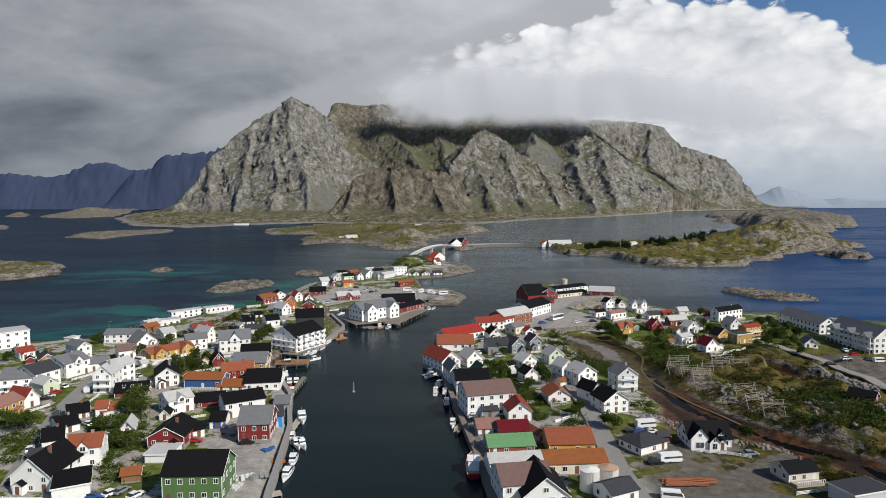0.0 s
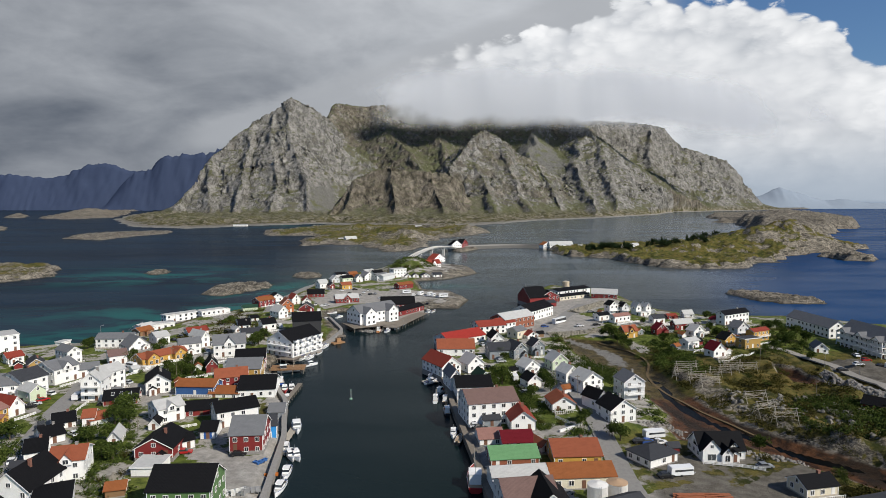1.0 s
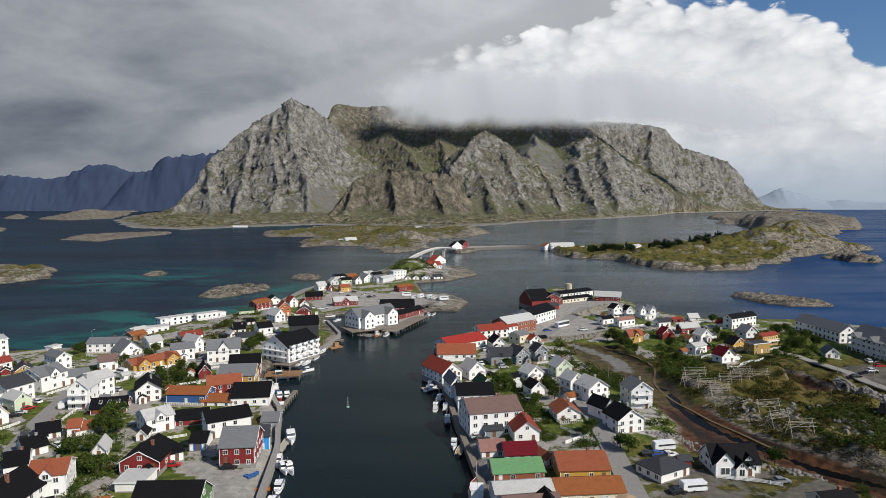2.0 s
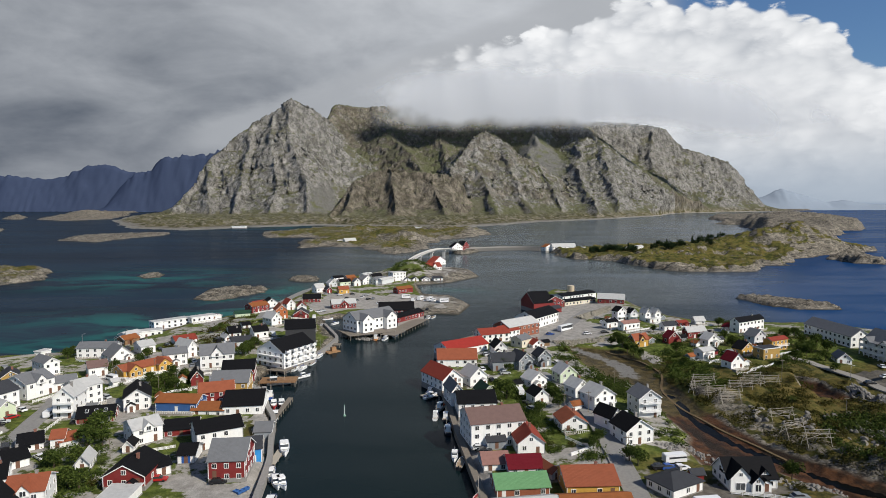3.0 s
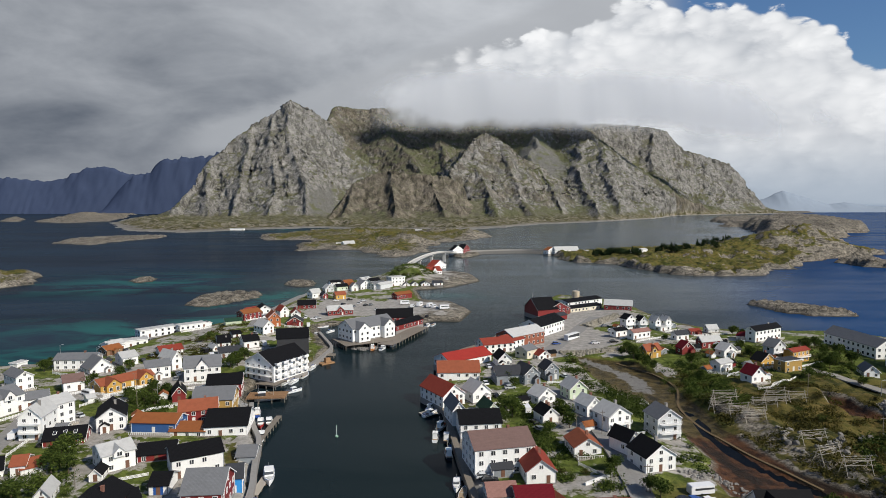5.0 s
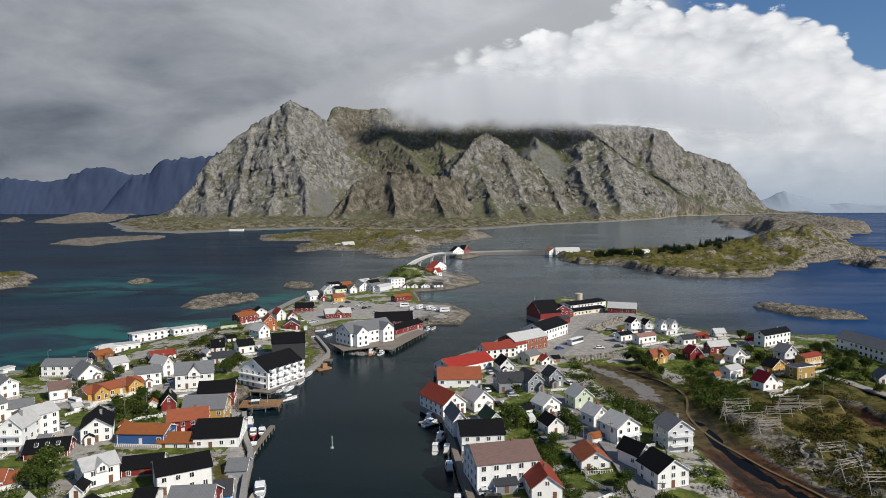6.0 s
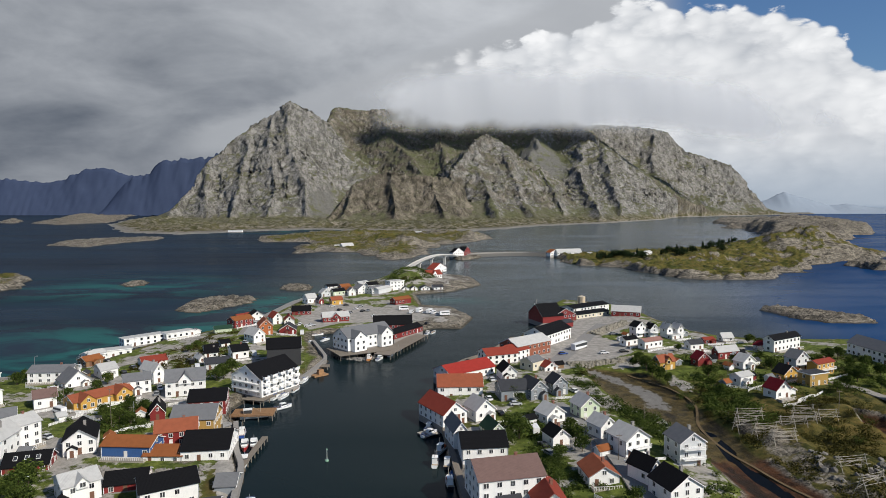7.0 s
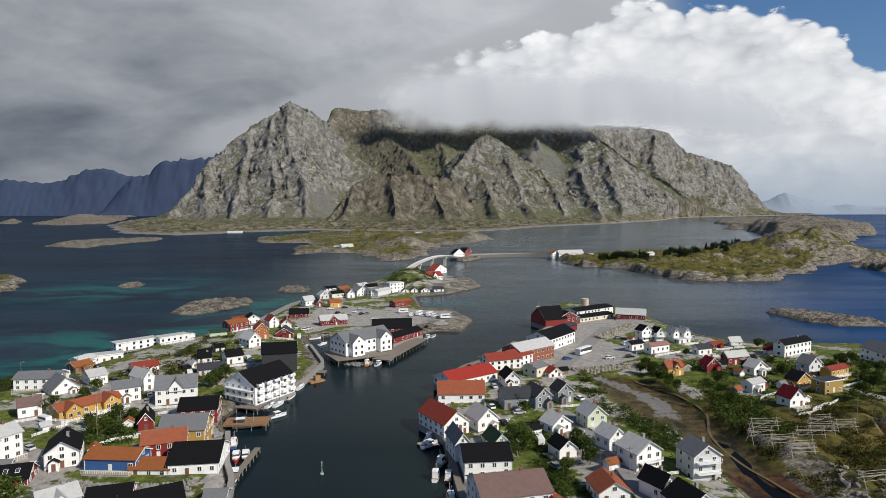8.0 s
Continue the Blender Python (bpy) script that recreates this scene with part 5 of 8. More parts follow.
CONIFERS = [make_conifer(s, 8.0) for s in (21, 22)]
DARK_TREES = [make_tree(s, 6.0, 4.0, DARK_LEAVES) for s in (31, 32)]


def plant(kinds, x, y, height, base, seed=0, group="", z=None):
    rng = random.Random(seed * 31 + round(x * 3 + y))
    src = kinds[rng.randrange(len(kinds))]
    s = height / base * rng.uniform(0.9, 1.1)
    m = pose(x, y, (ground_z(x, y) if z is None else z) - 0.1, 0, 0, rng.uniform(0, 360)) @ Matrix.Diagonal((s * rng.uniform(0.85, 1.2), s, s, 1))
    ob = copy_thing(src, m)
    if group:
        ob["group"] = group
    return ob


def tree(x, y, h):
    plant(TREES, x, y, h, 6.0, group="garden trees")


def bush(x, y, h):
    plant(BUSHES, x, y, h, 2.6, group="bushes")


def loft(s, rings):
    """Joins rings of equal count into a closed skin."""
    n = len(rings[0])
    pts = [p for r in rings for p in r]
    faces = [(i * n + j, i * n + (j + 1) % n, (i + 1) * n + (j + 1) % n, (i + 1) * n + j) for i in range(len(rings) - 1) for j in range(n)]
    faces += [tuple(range(n - 1, -1, -1)), tuple(range((len(rings) - 1) * n, len(rings) * n))]
    return s.solid(pts, faces)


HULLS = {"white": (0.78, 0.78, 0.77), "blue": (0.03, 0.08, 0.30), "red": (0.35, 0.03, 0.03), "black": (0.02, 0.02, 0.025), "orange": (0.60, 0.22, 0.04), "wood": (0.30, 0.17, 0.08), "grey": (0.30, 0.31, 0.32)}


def boat(x, y, turn, length, kind="motor", hull="white"):
    """A boat afloat; its bow points along its own +y. kind: motor, sail, fishing, skiff, raft."""
    words = {"motor": "motorboat with a small cabin", "sail": "sailing boat with a bare mast", "fishing": "fishing boat with a wheelhouse and masts", "skiff": "open skiff", "raft": "floating work platform"}
    ob = thing("boat", pose(x, y, 0, 0, 0, turn), "%s %s moored on the water" % (hull, words[kind]), "boat", "boats in the harbour")
    L, B = length, length * (0.30 if kind != "sail" else 0.27)
    H = 0.09 * L + 0.25
    if kind == "raft":
        part("hull", Shape().box(-B * 0.9, B * 0.9, -L / 2, L / 2, -0.4, 0.6), paint("hull_wood", HULLS["wood"]), ob)
        part("cabin", Shape().box(-B * 0.4, B * 0.4, -L * 0.1, L * 0.25, 0.6, 2.6), paint("hull_" + hull, HULLS[hull], 0.35, 0.2), ob)
        return ob
    rings = []
    for f, wd, lift in ((-0.5, 0.80, 0.0), (-0.25, 0.98, 0.0), (0.0, 1.0, 0.02), (0.2, 0.86, 0.10), (0.36, 0.55, 0.22), (0.46, 0.22, 0.33), (0.5, 0.03, 0.40)):
        b, top, yy = B / 2 * wd, H * (1 + lift), f * L
        rings.append([(-b, yy, top), (-b * 0.92, yy, H * 0.3), (-b * 0.35, yy - 0.02 * L * lift, -0.35), (b * 0.35, yy - 0.02 * L * lift, -0.35), (b * 0.92, yy, H * 0.3), (b, yy, top)])
    part("hull", loft(Shape(), rings), paint("hull_" + hull, HULLS[hull], 0.3, 0.2), ob)
    deck = paint("deck_teak", (0.33, 0.24, 0.15)) if kind in ("fishing", "skiff") else paint("deck_pale", (0.55, 0.54, 0.50))
    part("deck", Shape().solid([(-B * 0.38, -L * 0.48, H * 1.01), (B * 0.38, -L * 0.48, H * 1.01), (B * 0.46, -L * 0.1, H * 1.02), (B * 0.36, L * 0.2, H * 1.1), (0, L * 0.44, H * 1.28), (-B * 0.36, L * 0.2, H * 1.1), (-B * 0.46, -L * 0.1, H * 1.02)], ((0, 1, 2, 3, 4, 5, 6),)), deck, ob)
    rub = Shape()
    for sd in (-1, 1):
        rub.rod((sd * B * 0.40, -L * 0.5, H), (sd * B * 0.5, 0, H * 1.02), 0.05).rod((sd * B * 0.5, 0, H * 1.02), (sd * B * 0.28, L * 0.36, H * 1.22), 0.05).rod((sd * B * 0.28, L * 0.36, H * 1.22), (0, L * 0.5, H * 1.4), 0.05)
    part("rub_rail", rub, paint("rail_blue", (0.05, 0.09, 0.22)) if hull == "white" else WHITE, ob)
    if kind in ("motor", "fishing"):
        c0, c1 = (-0.16, 0.10) if kind == "motor" else (-0.36, -0.08)
        h1 = H + 0.10 * L + 0.45 if kind == "motor" else H + 0.12 * L + 1.0
        w = B * 0.36
        cab = part("cabin", Shape().prism([(c0 * L, H), (c1 * L + 0.1 * L * (kind == "motor"), H), (c1 * L, h1), (c0 * L, h1)], -w, w, True), paint("cabin_white", (0.78, 0.78, 0.76), 0.35, 0.15), ob)
        if kind == "motor":
            part("cockpit", Shape().box(-B * 0.33, B * 0.33, -L * 0.45, c0 * L - 0.1, H * 1.0, H * 1.03 + 0.03), paint("cockpit_floor", (0.10, 0.085, 0.07)), ob)
            part("seat", Shape().box(-B * 0.33, B * 0.33, -L * 0.47, -L * 0.40, H, H + 0.45), paint("seat_blue", (0.07, 0.09, 0.16)), ob)
        part("windscreen", Shape().prism([(c0 * L + 0.05, H + (h1 - H) * 0.40), (c1 * L + 0.07 * L * (kind == "motor") + 0.03, H + (h1 - H) * 0.40), (c1 * L + 0.03, h1 - 0.12), (c0 * L + 0.05, h1 - 0.12)], -w - 0.02, w + 0.02, True), GLASS, cab)
        part("cabin_roof", Shape().box(-w * 1.1, w * 1.1, c0 * L - 0.15, c1 * L + 0.2, h1, h1 + 0.07), WHITE, cab)
        part("mast", Shape().rod((0, c0 * L + 0.3, h1), (0, c0 * L + 0.2, h1 + (1.2 if kind == "motor" else 0.32 * L)), 0.05), STEEL, ob)
    if kind == "fishing":
        part("foremast", Shape().rod((0, 0.22 * L, H), (0, 0.24 * L, H + 0.45 * L), 0.07).rod((0, 0.22 * L, H + 0.1 * L), (0, -0.05 * L, H + 0.30 * L), 0.05), PALE_TIMBER, ob)
        part("deck_gear", Shape().box(-B * 0.25, B * 0.25, 0.02 * L, 0.14 * L, H, H + 0.7).rod((-B * 0.3, 0.18 * L, H + 0.4), (B * 0.3, 0.18 * L, H + 0.4), 0.3), paint("gear_orange", (0.55, 0.12, 0.03)), ob)
    if kind == "sail":
        part("coachroof", Shape().prism([(-0.12 * L, H), (0.22 * L, H * 1.08), (0.15 * L, H + 0.5), (-0.1 * L, H + 0.55)], -B * 0.27, B * 0.27, True), paint("cabin_white", (0.78, 0.78, 0.76)), ob)
        part("mast", Shape().rod((0, 0.08 * L, H), (0, 0.08 * L, H + 1.15 * L), 0.07, 0.04), STEEL, ob)
        part("boom", Shape().rod((0, 0.08 * L, H + 1.1), (0, -0.33 * L, H + 1.2), 0.13), paint("sail_cover", (0.06, 0.10, 0.25)), ob)
    if kind == "skiff":
        part("outboard", Shape().box(-0.2, 0.2, -0.5 * L - 0.3, -0.5 * L + 0.05, H - 0.2, H + 0.5), DARK, ob)
        part("thwart", Shape().box(-B * 0.42, B * 0.42, -0.05, 0.3, H * 1.03, H * 1.03 + 0.06), PALE_TIMBER, ob)
    return ob


CAR_PAINT = {"white": (0.75, 0.75, 0.75), "black": (0.015, 0.015, 0.017), "grey": (0.22, 0.23, 0.24), "silver": (0.5, 0.51, 0.52), "red": (0.35, 0.02, 0.02), "blue": (0.03, 0.08, 0.28)}


def vehicle(x, y, turn, kind="car", colour="white", z=None):
    """A parked vehicle, its nose along its own +x. kind: car, van, camper, caravan, bus."""
    L, W, H = {"car": (4.4, 1.8, 1.45), "van": (5.3, 2.0, 2.2), "camper": (6.6, 2.3, 2.9), "caravan": (6.2, 2.3, 2.5), "bus": (11.5, 2.5, 3.2)}[kind]
    z = ground_z(x, y) if z is None else z
    ob = thing(kind, pose(x, y, z + 0.04, 0, 0, turn), "%s %s parked on the ground" % (colour, {"car": "passenger car", "van": "delivery van", "camper": "motor camper", "caravan": "touring caravan", "bus": "touring coach"}[kind]), kind if kind != "camper" else "camper van", "parked vehicles")
    mat = paint("car_" + colour, CAR_PAINT[colour], 0.25, 0.1)
    h = L / 2
    if kind == "car":
        body = [(-h, 0.35), (h, 0.35), (h, 0.72), (h - 1.1, 0.92), (-h + 0.15, 0.95), (-h, 0.8)]
        cab = [(h - 1.2, 0.91), (h - 1.95, H), (-h + 0.9, H), (-h + 0.25, 0.94)]
    elif kind in ("van", "bus"):
        body = [(-h, 0.4), (h, 0.4), (h, 1.0), (h - 0.45, 1.2), (h - 0.8 if kind == "van" else h - 0.1, H), (-h, H)]
        cab = [(h - 0.40, 1.22), (h - 0.70 if kind == "van" else h - 0.15, H - 0.25), (-h + 0.4, H - 0.25), (-h + 0.4, H * 0.58)]
    else:
        nose = 0.25 if kind == "caravan" else 1.0
        body = [(-h, 0.45), (h, 0.45), (h, 1.1), (h - nose * 0.6, H * 0.62), (h - nose * 0.3, H), (-h + 0.2, H), (-h, H - 0.3)]
        cab = [(h - nose * 0.62, H * 0.60), (h - nose * 0.9, H * 0.78), (-h + 1.0, H * 0.78), (-h + 1.0, H * 0.55)]
    b = part("body", Shape().prism(body, -W / 2, W / 2), mat, ob)
    if kind == "car":
        c = part("cabin", Shape().prism(cab, -W / 2 + 0.12, W / 2 - 0.12), GLASS, ob)
        part("roof_panel", Shape().box(-h + 0.85, h - 1.9, -W / 2 + 0.1, W / 2 - 0.1, H - 0.02, H + 0.03), mat, c)
    else:
        part("window_band", Shape().prism(cab, -W / 2 - 0.015, W / 2 + 0.015), GLASS, b)
    if ("wheel",) not in SHARED:
        SHARED[("wheel",)] = Shape().rod((0, -0.11, 0), (0, 0.11, 0), 0.33, n=12).mesh("wheel", DARK)
    for wx in ((-h + 0.85, h - 0.85) if kind != "caravan" else (-0.3,)):
        for wy in (-W / 2 + 0.1, W / 2 - 0.1):
            part("wheel", SHARED[("wheel",)], None, ob, m=pose(wx, wy, 0.33))
    if kind == "caravan":
        part("drawbar", Shape().rod((h, -0.5, 0.5), (h + 1.1, 0, 0.5), 0.05).rod((h, 0.5, 0.5), (h + 1.1, 0, 0.5), 0.05), STEEL, ob)
    return ob


def drying_rack(x, y, turn, length=9.0, height=4.0):
    """A timber rack for drying fish: slanted trestles and long poles."""
    ob = thing("drying_rack", pose(x, y, ground_z(x, y) - 0.2, 0, 0, turn), "weathered timber fish drying rack standing on rock", "drying rack", "fish drying racks")
    n = max(2, int(length / 3))
    for i in range(n):
        u = -length / 2 + i / (n - 1) * length
        leg = Shape()
        leg.rod((u, -1.9, -1), (u, 0.25, height + 0.3), 0.10).rod((u, 1.9, -1), (u, -0.25, height + 0.3), 0.10).rod((u, -1.1, height * 0.45), (u, 1.1, height * 0.45), 0.07)
        part("trestle", leg, PALE_TIMBER, ob)
    me = Shape().rod((-length / 2 - 0.7, 0, 0), (length / 2 + 0.7, 0, 0), 0.055).mesh("pole", PALE_TIMBER)
    for w, z in ((0, height), (-0.55, height * 0.76), (0.55, height * 0.76), (-1.1, height * 0.5), (1.1, height * 0.5)):
        part("pole", me, PALE_TIMBER, ob, m=pose(0, w, z))
    part("brace", Shape().rod((-length / 2, 1.7, 0), (length / 2, 0.4, height * 0.8), 0.06), PALE_TIMBER, ob)
    return ob


def lamp_post(x, y, h=8.0, arm=True, z=None):
    z = ground_z(x, y) if z is None else z
    ob = thing("street_lamp" if arm else "utility_pole", pose(x, y, z), "thin grey street lamp post beside the road" if arm else "bare wooden utility pole in the ground", "street lamp" if arm else "utility pole")
    part("pole", Shape().rod((0, 0, -0.5), (0, 0, h), 0.11, 0.07, 8), STEEL if arm else TIMBER, ob)
    if arm:
        part("arm", Shape().rod((0, 0, h), (0.9, 0, h + 0.25), 0.05), STEEL, ob)
        part("lamp_head", Shape().prism([(0.8, h + 0.2), (1.5, h + 0.24), (1.5, h + 0.34), (0.8, h + 0.36)], -0.14, 0.14), paint("lamp_grey", (0.45, 0.46, 0.47)), ob)
    else:
        part("crossarm", Shape().box(-0.8, 0.8, -0.06, 0.06, h - 0.6, h - 0.45), TIMBER, ob)
    return ob


def pier(x, y, turn, w, d, z=1.7, mat=TIMBER, label="grey timber pier on piles over the water", rail=False):
    """A timber deck of planks on piles. The middle of its front edge is at x, y."""
    ob = thing("pier", pose(x, y, 0, 0, 0, turn), label, "pier")
    n = min(22, max(6, int(d / 0.5)))
    step = d / n
    plank = Shape().box(-w / 2, w / 2, 0.02, step - 0.03, z - 0.10, z).mesh("plank", mat)
    for i in range(n):
        part("plank", plank, mat, ob, m=pose(0, i * step, 0))
    for u in (-w / 2 + 0.3, w / 2 - 0.3):
        part("beam", Shape().box(u - 0.15, u + 0.15, 0, d, z - 0.42, z - 0.10), TIMBER, ob)
    pile = Shape().rod((0, 0, -3), (0, 0, z - 0.1), 0.17, n=7).mesh("support_post", TIMBER)
    k = max(2, int(d / 3.2) + 1)
    j = max(2, int(w / 4) + 1)
    for i in range(k):
        for q in range(j):
            part("support_post", pile, TIMBER, ob, m=pose(-w / 2 + 0.2 + q / (j - 1) * (w - 0.4), 0.2 + i / (k - 1) * (d - 0.4), 0))
    if rail:
        r = Shape().box(-w / 2, w / 2, 0, 0.08, z + 0.9, z + 1.0).box(-w / 2, w / 2, 0, 0.06, z + 0.45, z + 0.53)
        for i in range(int(w / 1.5) + 1):
            u = -w / 2 + i * 1.5
            r.box(u - 0.05, u + 0.05, 0, 0.1, z, z + 1.0)
        part("railing", r, mat, ob)
    return ob


def ribbon(name, line, width, mat, label, lift=0.10, thick=0.5, follow=True, level=None, category="road"):
    """A road or wall top laid along a line of (x, y), following the ground; its edges drop as kerbs."""
    pts = []
    for (ax, ay), (bx, by) in zip(line[:-1], line[1:]):
        n = max(1, int(math.hypot(bx - ax, by - ay) / 2.5))
        pts += [(ax + (bx - ax) * i / n, ay + (by - ay) * i / n) for i in range(n)]
    pts.append(tuple(line[-1]))
    a = np.array(pts, float)
    for _ in range(4):
        a[1:-1] = (a[:-2] + 2 * a[1:-1] + a[2:]) / 4
    t = np.gradient(a, axis=0)
    t /= np.linalg.norm(t, axis=1)[:, None]
    nrm = np.stack([-t[:, 1], t[:, 0]], 1)
    if level is None:
        zs = np.array([max(ground_z(*(p + nrm_i * o)) for o in (-width / 2, 0, width / 2)) for p, nrm_i in zip(a, nrm)])
        for _ in range(6):
            zs[1:-1] = np.maximum(zs[1:-1], (zs[:-2] + zs[2:]) / 2 * 0.999)
    else:
        zs = np.interp(np.linspace(0, 1, len(a)), np.linspace(0, 1, len(level)), level)
    s = Shape()
    rings = []
    for p, q, z in zip(a, nrm, zs + lift):
        l, r = p + q * width / 2, p - q * width / 2
        rings.append([(l[0], l[1], z - thick), (l[0], l[1], z), (r[0], r[1], z), (r[0], r[1], z - thick)])
    loft(s, rings)
    return tagged(new(name, s.mesh(name, mat)), label, category, kind="structure")


def tank(x, y, r, h, colour, top, label="white steel storage tank beside the warehouse"):
    ob = thing("storage_tank", pose(x, y, ground_z(x, y) - 0.1), label, "tank")
    part("shell", Shape().rod((0, 0, -0.5), (0, 0, h), r, n=28), colour, ob, smooth_shade=False)
    part("lid", Shape().rod((0, 0, h), (0, 0, h + 0.25 * r), r * 1.02, r * 0.08, 28), top, ob)
    part("ladder", Shape().box(-0.3, -0.24, -r - 0.12, -r - 0.06, 0, h + 0.5).box(0.24, 0.3, -r - 0.12, -r - 0.06, 0, h + 0.5), STEEL, ob)
    return ob


G = 1.618
STONE = ((-1, G, 0), (1, G, 0), (-1, -G, 0), (1, -G, 0), (0, -1, G * 0.8), (0, 1, G * 0.8), (0, -1, -G * 0.8), (0, 1, -G * 0.8), (G, 0, -0.8), (G, 0, 0.8), (-G, 0, -0.8), (-G, 0, 0.8))
STONE_FACES = ((0, 11, 5), (0, 5, 1), (0, 1, 7), (0, 7, 10), (0, 10, 11), (1, 5, 9), (5, 11, 4), (11, 10, 2), (10, 7, 6), (7, 1, 8), (3, 9, 4), (3, 4, 2), (3, 2, 6), (3, 6, 8), (3, 8, 9), (4, 9, 5), (2, 4, 11), (6, 2, 10), (8, 6, 7), (9, 8, 1))


def boulders(name, line, width, size, count, seed, label, top=1.6, colour=(0.22, 0.205, 0.185)):
    """A rubble bank: many separate angular stones heaped along a line."""
    rng = random.Random(seed)
    a = np.array(line, float)
    seg = np.hypot(*(a[1:] - a[:-1]).T)
    s = Shape()
    for _ in range(count):
        u = rng.random() * seg.sum()
        i = 0
        while i < len(seg) - 1 and u > seg[i]:
            u -= seg[i]
            i += 1
        p = a[i] + (a[i + 1] - a[i]) * (u / seg[i])
        d = (a[i + 1] - a[i]) / seg[i]
        off = rng.uniform(-1, 1)
        p = p + np.array([-d[1], d[0]]) * off * width / 2
        z = max(ground_z(p[0], p[1]) - 0.1, -0.3) + (1 - abs(off)) * top * rng.uniform(0.3, 1.0)
        r = size * rng.uniform(0.5, 1.2)
        q = Euler((rng.uniform(0, 6), rng.uniform(0, 6), rng.uniform(0, 6))).to_matrix()
        pts = [Vector((p[0], p[1], z)) + q @ (Vector(c) * r * rng.uniform(0.30, 0.50)) for c in STONE]
        s.solid(pts, STONE_FACES)
    mat = paint("rubble_%02d" % round(colour[0] * 100), colour, 0.9, 0.6)
    return tagged(new(name, s.mesh(name, mat)), label, "rocks", kind="stuff")


def timber_stack(x, y, turn):
    ob = thing("plank_stack", pose(x, y, ground_z(x, y), 0, 0, turn), "stack of reddish brown planks lying on gravel", "planks")
    rng = random.Random(5)
    red = paint("red_planks", (0.33, 0.11, 0.05), 0.8, 0.5)
    me = Shape().box(-3.2, 3.2, -0.28, 0.28, 0, 0.16).mesh("plank", red)
    for i in range(34):
        part("plank", me, red, ob, m=pose(rng.uniform(-4, 4), rng.uniform(-1.7, 1.7), 0.05 + 0.17 * (i % 4), 0, 0, rng.uniform(-7, 7)))
    return ob


def scatter(name, outline, count, mat, size, seed, label, category, clear=()):
    """Low growth too dense to count, spread over a stretch of ground."""
    rng = random.Random(seed)
    lo, hi = outline.min(0), outline.max(0)
    s = Shape()
    pts = np.array([(rng.uniform(lo[0], hi[0]), rng.uniform(lo[1], hi[1])) for _ in range(count * 4)])
    z, d, mud = town(pts[:, 0], pts[:, 1])
    ok = (sdf(outline, pts[:, 0], pts[:, 1]) > 0) & (mud < 0.2) & (d > 3)
    n = waves(pts[:, 0], pts[:, 1], 6.0, 4) + 0.6 * waves(pts[:, 0], pts[:, 1], 2.3, 6)
    ok &= n > -0.15
    for x, y, w in clear:
        ok &= np.hypot(pts[:, 0] - x, pts[:, 1] - y) > w
    k = 0
    for (x, y), zz in zip(pts[ok], z[ok]):
        r = size * rng.uniform(0.5, 1.5)
        for _ in range(16):
            leaf_clump(s, (x + rng.gauss(0, 0.8 * r), y + rng.gauss(0, 0.8 * r), zz + abs(rng.gauss(0.1, 0.6 * r))), 0.20 * r + 0.09, rng)
        k += 1
        if k >= count:
            break
    return tagged(new(name, s.mesh(name, mat)), label, category, kind="stuff")


def conifer(x, y, h):
    plant(CONIFERS, x, y, h, 8.0, group="spruce trees on the island", z=land_z(x, y))


def dark_tree(x, y, h):
    plant(DARK_TREES, x, y, h, 6.0, group="dark trees on the island", z=land_z(x, y))


def bridge(points, width=7.0):
    """A slender concrete road bridge: a curved deck on pillars. points: (x, y, deck height)."""
    ob = thing("bridge", pose(points[0][0], points[0][1], 0), "pale concrete road bridge with a humped deck", "bridge")
    o = Vector((points[0][0], points[0][1], 0))
    a = np.array(points, float)
    n = 40
    u = np.linspace(0, len(a) - 1, n)
    c = np.stack([np.interp(u, np.arange(len(a)), a[:, i]) for i in range(3)], 1)
    for _ in range(6):
        c[1:-1] = (c[:-2] + 2 * c[1:-1] + c[2:]) / 4
    t = np.gradient(c[:, :2], axis=0)
    t /= np.linalg.norm(t, axis=1)[:, None]
    mat = paint("bridge_concrete", (0.50, 0.48, 0.45), 0.8, 0.35)
    deck, kerb = [], ([], [])
    for (x, y, z), (dx, dy) in zip(c, t):
        k = Vector((-dy, dx, 0)) * width / 2
        p = Vector((x, y, z)) - o
        deck.append([p + k, p - k, p - k * 0.55 + Vector((0, 0, -1.6)), p + k * 0.55 + Vector((0, 0, -1.6))])
        for sd, ring in ((1, kerb[0]), (-1, kerb[1])):
            q = p + k * sd
            ring.append([q, q + Vector((0, 0, 1.0)), q - k * sd * 0.06 + Vector((0, 0, 1.0)), q - k * sd * 0.06])
    part("deck", loft(Shape(), deck), mat, ob)
    for ring in kerb:
        part("parapet", loft(Shape(), ring), mat, ob)
    for i in (10, 19, 30):
        x, y, z = c[i]
        part("pillar", Shape().box(-0.9, 0.9, -1.6, 1.6, -4, z - 1.4).box(-1.3, 1.3, -2.4, 2.4, z - 2.6, z - 1.4), mat, ob, m=pose(x - o.x, y - o.y, 0, 0, 0, math.degrees(math.atan2(t[i][1], t[i][0]))))
    return ob


